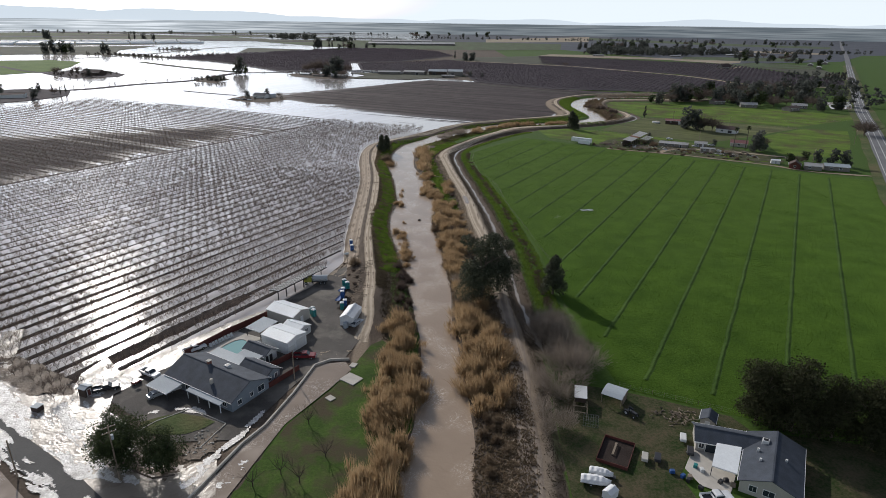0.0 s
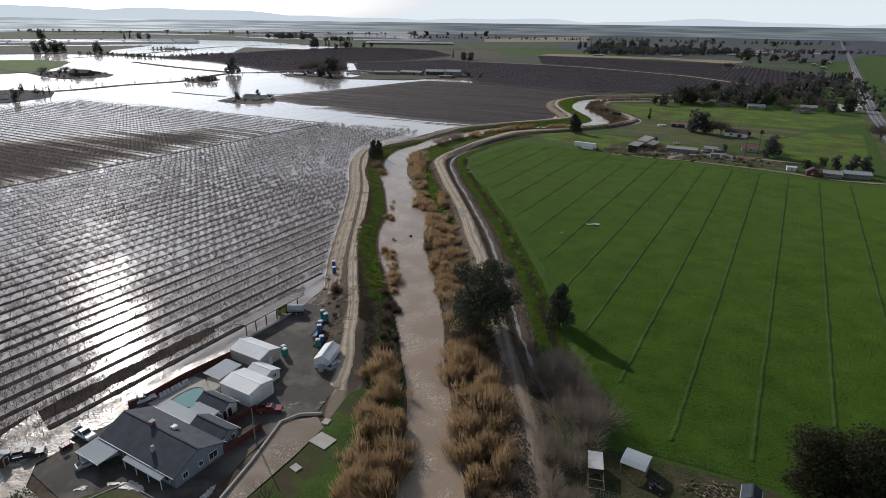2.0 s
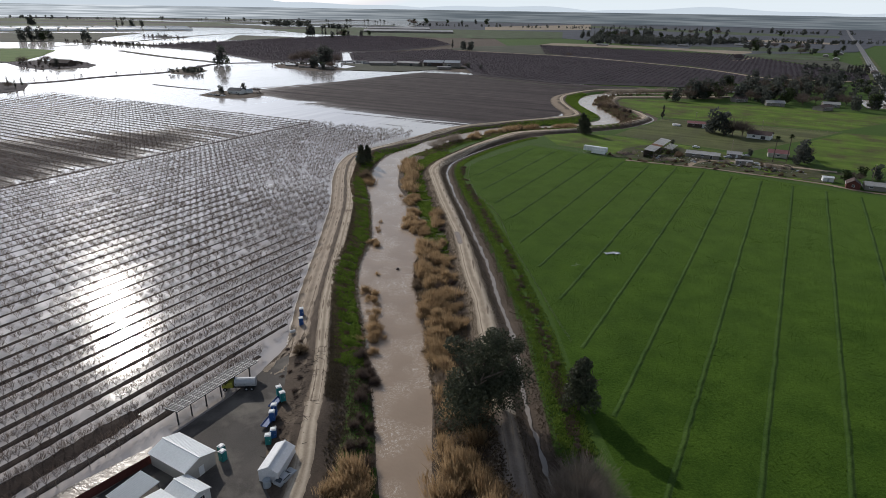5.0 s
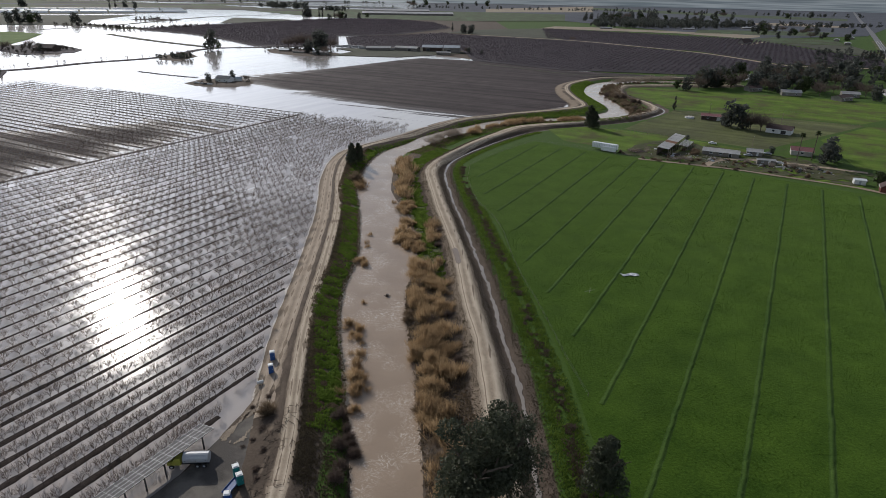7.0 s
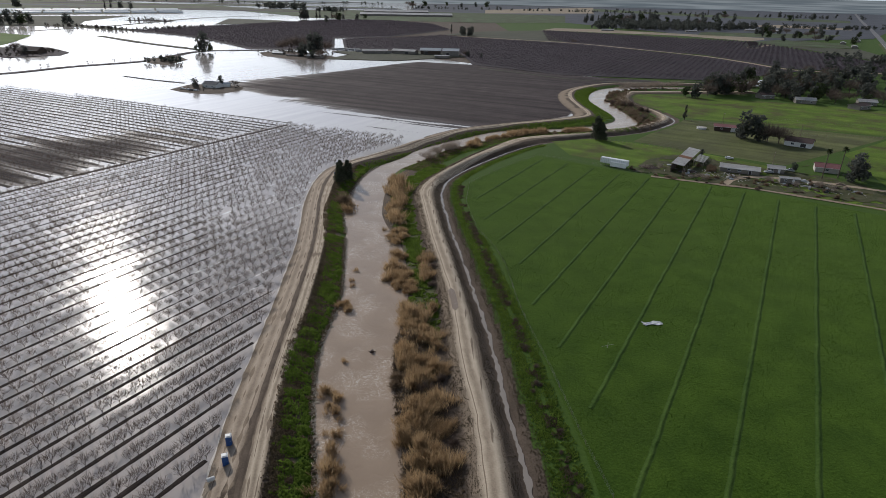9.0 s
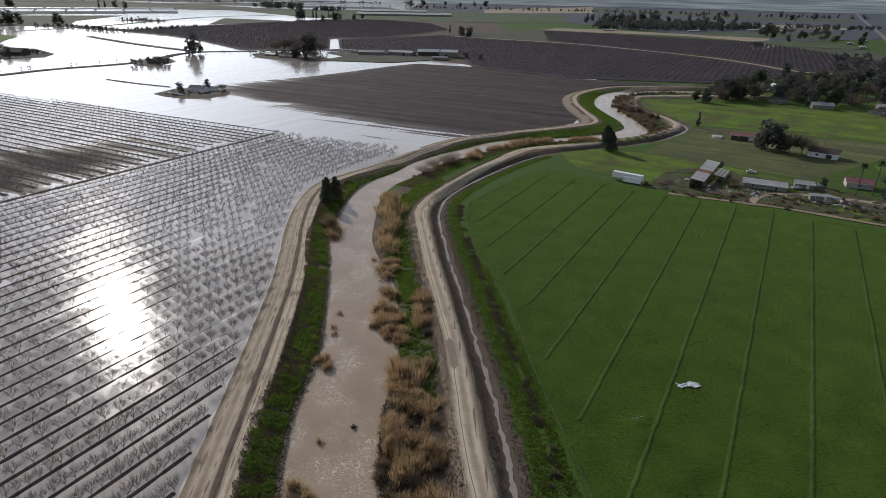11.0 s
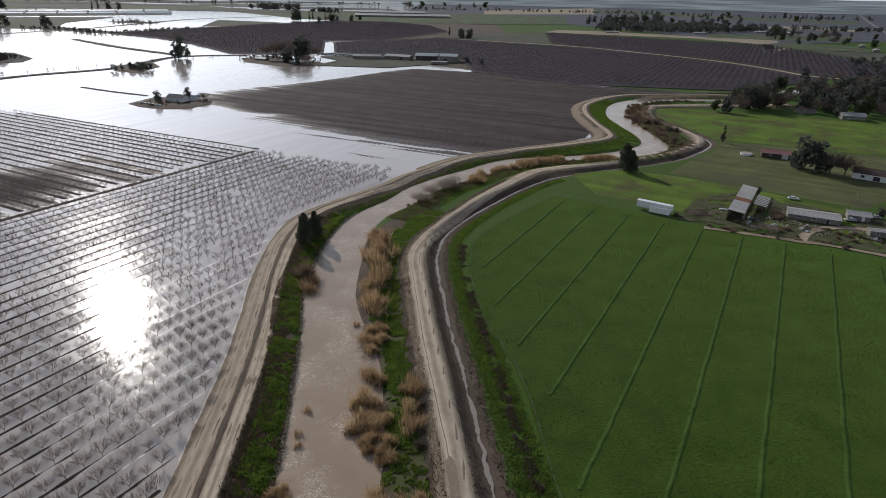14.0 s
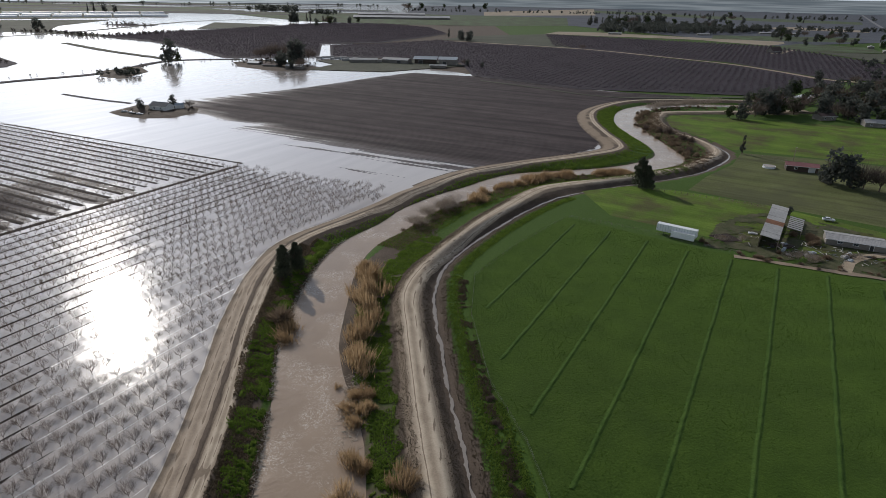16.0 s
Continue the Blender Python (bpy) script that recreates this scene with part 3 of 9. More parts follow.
# water
rl = np.asarray(RIVER)
rt = np.gradient(rl[:, :2], axis=0)
rt /= np.linalg.norm(rt, axis=1)[:, None]
rn = np.stack([rt[:, 1], -rt[:, 0]], -1)
edge_r = rl[:, :2] + rn * (rl[:, 2:] + 1.5)
edge_l = rl[:, :2] - rn * (rl[:, 2:] + 1.5)
rows = np.stack([edge_l, edge_r], 1).reshape(-1, 2)
river = mesh_object("river", [(x, y, WATER_RIVER) for x, y in rows], [(2 * i, 2 * i + 1, 2 * i + 3, 2 * i + 2) for i in range(len(rl) - 1)], M_RIVER)
tagged(river, "swollen muddy brown river between the levees", "river", kind="structure")
ditch_line = smooth_line(DITCH, 0.6)
turn = np.gradient(ditch_line, axis=0)
turn /= np.linalg.norm(turn, axis=1)[:, None]
turn = np.stack([turn[:, 1], -turn[:, 0]], -1)
a, b = ditch_line[:, 0], ditch_line[:, 1]
left = np.clip(0.42 + 0.45 * rough_noise(a, b, 2.2) + 0.3 * rough_noise(a, b, 0.7), 0.05, 1.1)
right = np.clip(0.42 + 0.45 * rough_noise(b, a, 2.6) + 0.3 * rough_noise(b, a, 0.8), 0.05, 1.1)
shift = 0.4 * rough_noise(a, b, 6)
v = np.stack([ditch_line + turn * (shift - left)[:, None], ditch_line + turn * (shift + right)[:, None]], 1).reshape(-1, 2)
ditch = mesh_object("ditch_water", [(x, y, -0.64) for x, y in v], [(2 * i, 2 * i + 1, 2 * i + 3, 2 * i + 2) for i in range(len(ditch_line) - 1)], M_DITCH)
tagged(ditch, "narrow ragged ditch with pale standing water", "ditch", kind="structure")
shore = [tuple(p) for p in CREST_L[::4, :2]]
flood_poly = shore + [(240, 760), (120, 840), (0, 960), (-150, 1150), (-150, 4850), (-4850, 4850), (-4850, -600), (-26, -600), (-26, 100)]
sheet("flood_water", flood_poly, 0.0, M_FLOOD, "silvery flood water over orchards and fields", "flood water")


def offset_line(line, off):
    p = np.asarray(line)[:, :2]
    t = np.gradient(p, axis=0)
    t /= np.linalg.norm(t, axis=1)[:, None]
    return p + np.stack([t[:, 1], -t[:, 0]], -1) * off


M_RUT = material("rut_soil", (0.065, 0.048, 0.037), (0.13, 0.10, 0.076), 0.35, 0.9, 0.8, coarse=3, spec=0.15)
rut = smooth_line(offset_line(CREST_L, -2.5)[12:62], 1.2)
ribbon("rut_strip", rut, 0.7, 0.07, M_RUT, "dark churned soil between the two levee lanes", "ruts", 5, wander=0.7)
ribbon("rut_strip", smooth_line(offset_line(CREST_L, 1.9)[12:62], 1.2), 0.3, 0.07, M_RUT, "dark churned soil at the edge of the crest lane", "ruts", 3, wander=0.8)
# froth where the flood laps against the levee
FROTH = material("froth", (0.42, 0.37, 0.31), (0.72, 0.68, 0.62), 0.3, 0.8, 0.3, coarse=3)
shore_line = smooth_line(offset_line(CREST_L, -9.0)[14:62], 1.5)
shore_line = shore_line + 0.5 * np.stack([rough_noise(shore_line[:, 0], shore_line[:, 1], 2.5), rough_noise(shore_line[:, 1], shore_line[:, 0], 2.5)], -1)
ribbon("froth_line", shore_line, 0.28, 0, FROTH, "pale froth at the edge of the flood water", "froth", 3, z=0.03, kind="stuff")


# ---------- fields ----------
def grid_patch(name, poly, cell, height, mat, label, category, kind="structure"):
    """A field cut out of a fine grid, so that it can rise and dip a little."""
    p = np.array(poly, float)
    gx = np.arange(p[:, 0].min(), p[:, 0].max() + cell, cell)
    gy = np.arange(p[:, 1].min(), p[:, 1].max() + cell, cell)
    X, Y = np.meshgrid(gx, gy)
    idx = np.arange(X.size).reshape(X.shape)
    keep = inside(X[:-1, :-1] + cell / 2, Y[:-1, :-1] + cell / 2, poly)
    f = np.stack([idx[:-1, :-1], idx[:-1, 1:], idx[1:, 1:], idx[1:, :-1]], -1)[keep]
    used = np.unique(f)
    remap = np.zeros(X.size, int)
    remap[used] = np.arange(len(used))
    x, y = X.ravel()[used], Y.ravel()[used]
    ob = mesh_object(name, np.stack([x, y, height(x, y)], -1).tolist(), remap[f].tolist(), mat)
    for q in ob.data.polygons:
        q.use_smooth = True
    return tagged(ob, label, category, kind=kind)


FIELD = [(36.5, 125), (34, 150), (31.5, 180), (31, 218), (28, 247), (25.5, 266), (24, 282), (23, 304), (21, 318), (18, 327), (15, 338), (13, 353), (12, 370), (12.2, 384), (14.5, 396),
    (21.5, 409), (31, 422), (44, 440), (56, 452), (64, 447), (80, 435), (98, 421), (112, 414), (131, 405), (150, 392), (201, 352), (242, 326), (330, 280), (330, 40), (120, 92), (60, 114.5)]
field = sheet("green_field", FIELD, 0.16, M_FIELD, "lush green grain field with low irrigation borders", "field")
ROW = Vector((0.5, 0.866))
for off in range(-4, 11):
    # low grassed borders, sixteen metres apart, all on one heading
    base = Vector((27.5, 304)) + Vector((0.866, -0.5)) * (off * 14.6 - 0.2)
    s = np.arange(-320, 320, 2.0)
    pts = np.array([(base.x + ROW.x * q, base.y + ROW.y * q) for q in s])
    pts += 0.22 * np.stack([rough_noise(pts[:, 0], pts[:, 1], 4), rough_noise(pts[:, 1], pts[:, 0], 4)], -1)
    ok = poly_distance(pts[:, 0], pts[:, 1], FIELD) < -4.5
    pts = pts[ok]
    if len(pts) < 5:
        continue
    n = Vector((0.866, -0.5))
    prof = ((-0.7, 0.0), (-0.45, 0.05), (-0.22, 0.17), (0.0, 0.21), (0.22, 0.17), (0.45, 0.05), (0.65, 0.0))
    v = [(x + n.x * a, y + n.y * a, 0.165 + max(b, 0) * (0.8 + 0.3 * math.sin(x * 1.7 + y))) for x, y in pts for a, b in prof]
    k = len(prof)
    f = [(i * k + j, i * k + j + 1, i * k + k + j + 1, i * k + k + j) for i in range(len(pts) - 1) for j in range(k - 1)]
    mesh_object("border_ridge", v, f, M_RIDGE, field)

BROWN = [(-200, 630), (-215, 715), (-125, 800), (-50, 905), (-28, 926), (40, 902), (140, 814), (235, 780), (235, 760), (182, 755), (152, 740), (129, 718), (112, 688), (104.5, 652), (103.5, 614), (103, 588), (96, 572), (78, 558),
    (54, 545), (34, 534), (14, 519), (0, 505), (-20, 500), (-62, 535)]


def brown_height(x, y):
    d = -poly_distance(x, y, BROWN)
    west = np.clip((x + 262 - (y - 690) * 0.72 * (y > 690)) / 130, 0, 1)
    south = np.clip(((x * 0.62 + y) - 512) / 80, 0, 1)
    streak = 0.10 * np.exp(-((x * 0.02 + y - 628) / 7) ** 2) * np.clip((-x - 80) / 40, 0, 1)
    return -0.09 - streak + 0.27 * west * south + 0.09 * rough_noise((x * 0.887 - y * 0.462) * 0.07, x * 0.462 + y * 0.887, 4) * (1.2 - west * south) + 0.05 * rough_noise((x * 0.887 - y * 0.462) * 0.05, x * 0.462 + y * 0.887, 1.3) * (1.3 - west * south) + 0.03 * rough_noise(x, y, 20) + np.clip(d / 20, 0, 1) * 0.02


grid_patch("ploughed_field", BROWN, 1.5, brown_height, M_SOIL, "dark brown ploughed field, half flooded", "field")

# orchard in flood: rows run on the same heading as the field borders
RN, RD = np.array([0.866, -0.5]), np.array([0.5, 0.866])
TOP_A, TOP_B = np.array([-104.0, 521.0]), np.array([-14.0, 481.0])


ROWS_NEAR = [-138.4 - 5.95 * k for k in range(8)]           # close-set young trees beside the yard
ROWS_FAR = [-184.9 - 5.93 * k for k in range(28)]           # wider-set trees beyond


def orchard_rows(rows, step, skew=0.0, start=56.0):
    """Points along the tree rows on land that the flood reaches; each row starts a little further on than the last."""
    for i, n in enumerate(rows):
        p = n * RN[None, :] + np.arange(start + (skew * i) % step, 440, step)[:, None] * RD[None, :]
        side = (TOP_B[0] - TOP_A[0]) * (p[:, 1] - TOP_A[1]) - (TOP_B[1] - TOP_A[1]) * (p[:, 0] - TOP_A[0])
        ok = (line_distance(p[:, 0], p[:, 1], CREST_L) > 9.9) & (poly_distance(p[:, 0], p[:, 1], YARD) > 5) & (side < 0) & (smooth_side(p[:, 0], p[:, 1]) < 0)
        yield i, p[ok]


def ridge_mesh(lines, half, top):
    V, F = [], []
    prof = np.array([(-1, -0.3), (-0.55, 0.7), (0, 1.0), (0.55, 0.7), (1, -0.3)])
    for p, nrm in lines:
        if len(p) < 3:
            continue
        w = (half(p[:, 0], p[:, 1]) if callable(half) else half) * (1 + 0.3 * rough_noise(p[:, 0] * 2, p[:, 1] * 2, 3))
        z = top(p[:, 0], p[:, 1])
        a = p[:, None, :] + nrm[None, None, :] * prof[None, :, :1] * w[:, None, None]
        zz = z[:, None] + (prof[None, :, 1] - 1) * 0.14
        v = np.concatenate([a, zz[..., None]], -1).reshape(-1, 3)
        k, base = len(prof), sum(len(q) for q in V)
        idx = np.arange(len(p) * k).reshape(len(p), k) + base
        V.append(v)
        F.append(np.stack([idx[:-1, :-1], idx[:-1, 1:], idx[1:, 1:], idx[1:, :-1]], -1).reshape(-1, 4))
    return np.vstack(V), np.vstack(F)


def berm_top(x, y):
    near_levee = np.clip(1 - (line_distance(x, y, CREST_L[:90]) - 10) / 55, 0, 1) * np.clip((y - 255) / 70, 0, 1)
    south = np.clip((225 - y) / 60, 0, 1)
    return 0.095 + 0.10 * south + 0.03 * rough_noise(x, y, 16) + 0.04 * rough_noise(x, y, 3) - 0.2 * near_levee - 0.04 * np.clip((y - 390) / 70, 0, 1)


def berm_half(x, y):
    return 0.70 + 0.3 * np.clip((225 - y) / 60, 0, 1)


lines = [(p, RN) for i, p in list(orchard_rows(ROWS_NEAR, 1.2)) + list(orchard_rows(ROWS_FAR, 1.2))]
V, F = ridge_mesh(lines, berm_half, berm_top)
tagged(mesh_object("tree_row_berms", V.tolist(), F.tolist(), M_BERM), "wet dark soil berms along the orchard rows", "soil berms", kind="stuff")


sl = np.arange(62, 118, 1.2)
V, F = ridge_mesh([(-144.0 * RN[None, :] + sl[:, None] * RD[None, :], RN)], 2.4, lambda x, y: 0.2 + 0.05 * rough_noise(x, y, 5) - 0.1 * np.clip((y - 150) / 40, 0, 1))
tagged(mesh_object("soil_bank", V.tolist(), F.tolist(), M_BERM), "broad bank of wet soil at the orchard's edge", "soil bank", kind="stuff")
sl = np.arange(60, 404, 1.6)
V, F = ridge_mesh([(-350.5 * RN[None, :] + sl[:, None] * RD[None, :], RN)], 1.5, lambda x, y: 0.22 + 0.05 * rough_noise(x, y, 6))
tagged(mesh_object("soil_bank", V.tolist(), F.tolist(), M_BERM), "low soil bank between the two orchard blocks", "soil bank", kind="stuff")
sl = np.arange(0, 207, 1.6)
V, F = ridge_mesh([(np.array([-101.0, 529.0]) + sl[:, None] * np.array([-0.9, 0.437])[None, :], np.array([0.437, 0.9]))], 1.2, lambda x, y: 0.15 + 0.06 * rough_noise(x, y, 6))
tagged(mesh_object("soil_bank", V.tolist(), F.tolist(), M_BERM), "low soil bank at the far orchard's end", "soil bank", kind="stuff")


def mottled(name, poly, z, share, size, mat, label, category, cell=0.3, flow=None):
    """Broken patches, foam or shallow water, cut from a fine grid by noise. flow: a heading that draws the patches out."""
    p = np.array(poly, float)
    gx = np.arange(p[:, 0].min(), p[:, 0].max(), cell)
    gy = np.arange(p[:, 1].min(), p[:, 1].max(), cell)
    X, Y = np.meshgrid(gx, gy)
    cx, cy = X[:-1, :-1] + cell / 2, Y[:-1, :-1] + cell / 2
    a, b = cx, cy
    if flow is not None:
        c, s = math.cos(flow), math.sin(flow)
        a, b = (cx * c + cy * s) * 0.3, -cx * s + cy * c
    d = poly_distance(cx.ravel(), cy.ravel(), poly).reshape(cx.shape)
    v = rough_noise(a, b, size) + 0.6 * rough_noise(a + 31, b - 17, size * 0.35) + 0.35 * rough_noise(a, b + 50, size * 0.13)
    keep = v > (0.5 - share) * 1.6 + np.clip(d + 1.2, 0, 1.6) * 0.9
    idx = np.arange(X.size).reshape(X.shape)
    f = np.stack([idx[:-1, :-1], idx[:-1, 1:], idx[1:, 1:], idx[1:, :-1]], -1)[keep]
    used = np.unique(f)
    remap = np.zeros(X.size, int)
    remap[used] = np.arange(len(used))
    x, y = X.ravel()[used], Y.ravel()[used]
    jx, jy = x + 0.06 * np.sin(x * 91 + y * 37), y + 0.06 * np.sin(x * 53 - y * 77)
    return tagged(mesh_object(name, np.stack([jx, jy, np.full(len(x), z)], -1).tolist(), remap[f].tolist(), mat), label, category, kind="stuff")


# ---------- plants ----------
def tri_mesh(name, V, F, mat, parent=None, label=""):
    return mesh_object(name, np.asarray(V).tolist(), np.asarray(F).tolist(), mat, parent, label)


def sticks(segs, sides=3):
    """Thin tapered prisms from rows of x0 y0 z0 x1 y1 z1 r0 r1."""
    segs = np.asarray(segs, float)
    a, b = segs[:, :3], segs[:, 3:6]
    d = b - a
    d /= np.linalg.norm(d, axis=1)[:, None] + 1e-9
    ref = np.where(np.abs(d[:, 2:]) < 0.9, [[0, 0, 1]], [[1, 0, 0]])
    u = np.cross(d, ref)
    u /= np.linalg.norm(u, axis=1)[:, None]
    w = np.cross(d, u)
    V, n = [], len(segs)
    for k in range(sides):
        c, s = math.cos(2 * math.pi * k / sides), math.sin(2 * math.pi * k / sides)
        V += [a + (u * c + w * s) * segs[:, 6:7], b + (u * c + w * s) * segs[:, 7:8]]
    V = np.stack(V, 1).reshape(-1, 3)
    base = np.arange(n)[:, None] * 2 * sides
    F = []
    for k in range(sides):
        i, j = 2 * k, 2 * ((k + 1) % sides)
        F.append(np.concatenate([base + i, base + j, base + j + 1, base + i + 1], 1))
    return V, np.stack(F, 1).reshape(-1, 4)


def branch(rng, p, d, length, r, depth, out, splits, wild):
    q = p + d * length
    out.append([*p, *q, r, r * 0.6])
    if depth:
        for _ in range(splits):
            e = d + rng.normal(0, wild, 3)
            e[2] = max(e[2], -0.1) + 0.12
            e /= np.linalg.norm(e)
            start = p + d * length * rng.uniform(0.5, 1.0)
            branch(rng, start, e, length * rng.uniform(0.55, 0.85), r * 0.55, depth - 1, out, splits, wild)


def bare_tree_mesh(seed, h=3.6, limbs=6, depth=2, splits=3, trunk=0.7, r=0.07, wide=0.62, wild=0.45):
    rng = np.random.default_rng(seed)
    out = [[0, 0, -0.3, 0.03, 0.02, trunk, r, r * 0.85]]
    for k in range(limbs):
        az = 2 * math.pi * k / limbs + rng.uniform(-0.4, 0.4)
        d = np.array([math.cos(az) * wide, math.sin(az) * wide, 1.0])
        d /= np.linalg.norm(d)
        branch(rng, np.array([0.03, 0.02, trunk]), d, (h - trunk) * rng.uniform(0.42, 0.55), r * 0.6, depth, out, splits, wild)
    return sticks(out)


def twig_shrub(rng, n, radius, h, width):
    az, up = rng.uniform(0, 2 * math.pi, n), rng.uniform(0.15, 1.0, n)
    d = np.stack([np.cos(az) * np.sqrt(1 - up ** 2) * radius, np.sin(az) * np.sqrt(1 - up ** 2) * radius, up * h], -1) * rng.uniform(0.55, 1.05, (n, 1))
    base = d * rng.uniform(0.0, 0.45, (n, 1)) * [1, 1, 0.5]
    side = rng.normal(0, 1, (n, 3))
    side = np.cross(side, d)
    side *= (width / (np.linalg.norm(side, axis=1) + 1e-9))[:, None]
    mid = (base + d) / 2 + rng.normal(0, 0.08 * radius, (n, 3))
    V = np.stack([base - side, base + side, mid + side, mid - side, d], 1).reshape(-1, 3)
    b = np.arange(n)[:, None] * 5
    return V, np.concatenate([b, b + 1, b + 2, b, b + 2, b + 3, b + 3, b + 2, b + 4], 1).reshape(-1, 3)


def instances(variants, places):
    """One mesh from many placed copies. Places: x, y, z, turn, scale, variant."""
    V, F, base = [], [], 0
    for x, y, z, a, s, k in places:
        v, f = variants[int(k)]
        c, sn = math.cos(a) * s, math.sin(a) * s
        V.append(np.stack([v[:, 0] * c - v[:, 1] * sn + x, v[:, 0] * sn + v[:, 1] * c + y, v[:, 2] * s + z], -1))
        F.append(f + base)
        base += len(v)
    return np.vstack(V), np.vstack(F)


def mesh_only(name, vf, mat):
    me = bpy.data.meshes.new(name)
    me.from_pydata(vf[0].tolist(), [], vf[1].tolist())
    me.materials.append(mat)
    return me


rng = np.random.default_rng(5)


def tris(f):
    return np.concatenate([f[:, [0, 1, 2]], f[:, [0, 2, 3]]], 1).reshape(-1, 3)


def twiggy(vf, seed, n, width, radius=1.75, h=3.0, lift=0.75):
    """Adds a haze of fine twigs to a bare tree."""
    v, f = vf
    q = np.random.default_rng(seed)
    az, tilt = q.uniform(0, 2 * math.pi, n), np.sqrt(q.uniform(0.03, 1, n)) * 0.95
    d = np.stack([np.cos(az) * np.sin(tilt) * radius / 1.75, np.sin(az) * np.sin(tilt) * radius / 1.75, np.cos(tilt)], -1)
    a = d * (h * q.uniform(0.35, 0.8, n))[:, None] + [0, 0, lift]
    e = d + q.normal(0, 0.38, (n, 3)) + [0, 0, 0.25]
    b = a + e * (h * q.uniform(0.22, 0.42, n))[:, None]
    w = np.cross(e, q.normal(0, 1, (n, 3)))
    w *= (width / (np.linalg.norm(w, axis=1) + 1e-9))[:, None]
    tv = np.stack([a - w, a + w, b], 1).reshape(-1, 3)
    tf = np.arange(3 * n).reshape(n, 3)
    return np.vstack([v, tv]), np.vstack([tris(f), tf + len(v)])


fine_trees = [twiggy(bare_tree_mesh(20 + i, 4.1, 6, 2, 3, r=0.055, wide=0.58, wild=0.36), i, 230, 0.016, 1.3, 3.1) for i in range(6)]
mid_trees = [twiggy(bare_tree_mesh(40 + i, 4.0, 6, 1, 2, r=0.06, wide=0.58, wild=0.36), i, 120, 0.034, 1.35) for i in range(6)]
far_trees = [twiggy(bare_tree_mesh(60 + i, 4.0, 5, 0, 2, r=0.075, wide=0.6), i, 60, 0.05, 1.4) for i in range(6)]
slim_trees = [twiggy(bare_tree_mesh(65 + i, 3.4, 5, 0, 2, r=0.055, wide=0.42), i, 78, 0.038, 1.1, 2.8) for i in range(6)]
small_trees = [twiggy(bare_tree_mesh(70 + i, 3.2, 4, 0, 2, r=0.09), i, 40, 0.055, 1.6, 2.5, 0.6) for i in range(6)]
near_place, mid_place, far_place, slim_place = [], [], [], []
for i, p in orchard_rows(ROWS_NEAR, 1.9, 0.7):
    for x, y in p:
        if rng.random() > 0.03:
            slim_place.append((x + rng.normal(0, 0.08), y + rng.normal(0, 0.08), -0.05, rng.uniform(0, 6.28), rng.normal(1, 0.1), rng.integers(6)))
for i, p in orchard_rows(ROWS_FAR, 3.52, 1.17, 57.99):
    for x, y in p:
        x, y = x + rng.normal(0, 0.08), y + rng.normal(0, 0.08)
        if rng.random() < 0.015:
            continue
        row = (x, y, -0.05, rng.uniform(0, 6.28), rng.normal(1, 0.1), rng.integers(6))
        if x > -100 and 255 < y < 340 and len(near_place) < 290:
            near_place.append(row)
        elif y < 340 and x > -150:
            mid_place.append(row)
        else:
            far_place.append(row)
tree_wood = [(mesh_only("trunk", (v[:6], f[:6]), M_DARKTWIG), mesh_only("branch_crown", (v[6:], f[6:] - 6), M_TWIG)) for v, f in fine_trees]
for x, y, z, a, s, k in near_place:
    t = thing("orchard_tree", "leafless young orchard tree standing in flood water", "tree", pose(x, y, z, 0, 0, math.degrees(a)) @ Matrix.Diagonal((s, s, s, 1)), "orchard trees")
    for nm, me in zip(("trunk", "branch_crown"), tree_wood[int(k)]):
        new(nm, me).parent = t
tagged(tri_mesh("orchard_trees", *instances(slim_trees, slim_place), M_TWIG), "close-set rows of slim leafless orchard trees", "orchard", kind="stuff")
tagged(tri_mesh("orchard_trees", *instances(mid_trees, mid_place), M_TWIG), "rows of leafless orchard trees in flood water", "orchard", kind="stuff")
tagged(tri_mesh("orchard_trees", *instances(far_trees, far_place), M_TWIG), "distant rows of leafless orchard trees in flood water", "orchard", kind="stuff")

# second orchard, beyond the flooded lane, partly dry; its rows cross at right angles
BLOCK2 = [(-102, 527), (-155, 436), (-205, 349), (-255, 262), (-330, 140), (-560, 330), (-520, 560), (-420, 680), (-290, 619)]


DRY2 = [(-140, 462), (-185, 500), (-235, 470), (-330, 430), (-420, 330), (-330, 150), (-256, 262), (-206, 349), (-158, 436)]


def block2_height(x, y):
    across, along = x * 0.462 + y * 0.887, x * 0.887 - y * 0.462
    return np.clip(-0.005 - 0.0035 * poly_distance(x, y, DRY2), -0.16, 0.10) + 0.10 * rough_noise(along * 0.07, across, 6.5) + 0.02 * rough_noise(x, y, 7)


grid_patch("orchard_floor", BLOCK2, 2.5, block2_height, M_SOIL, "bare dark orchard soil between the tree rows", "orchard floor")
D2, N2 = np.array([0.887, -0.462]), np.array([0.462, 0.887])
place2, lines2 = [], []
for i in range(72):
    n = 10 + 6.1 * i
    s = np.arange(-640, 120, 4.2)
    p = n * N2[None, :] + s[:, None] * D2[None, :]
    ok = poly_distance(p[:, 0], p[:, 1], BLOCK2) < -2
    p = p[ok]
    if len(p) < 4:
        continue
    for x, y in p:
        place2.append((x + rng.normal(0, 0.2), y + rng.normal(0, 0.2), 0.0, rng.uniform(0, 6.28), rng.normal(0.85, 0.1), rng.integers(6)))
    lines2.append((p, N2))
V, F = ridge_mesh(lines2, 1.3, lambda x, y: np.maximum(block2_height(x, y) + 0.1, 0.13) + 0.06 * rough_noise(x, y, 12))
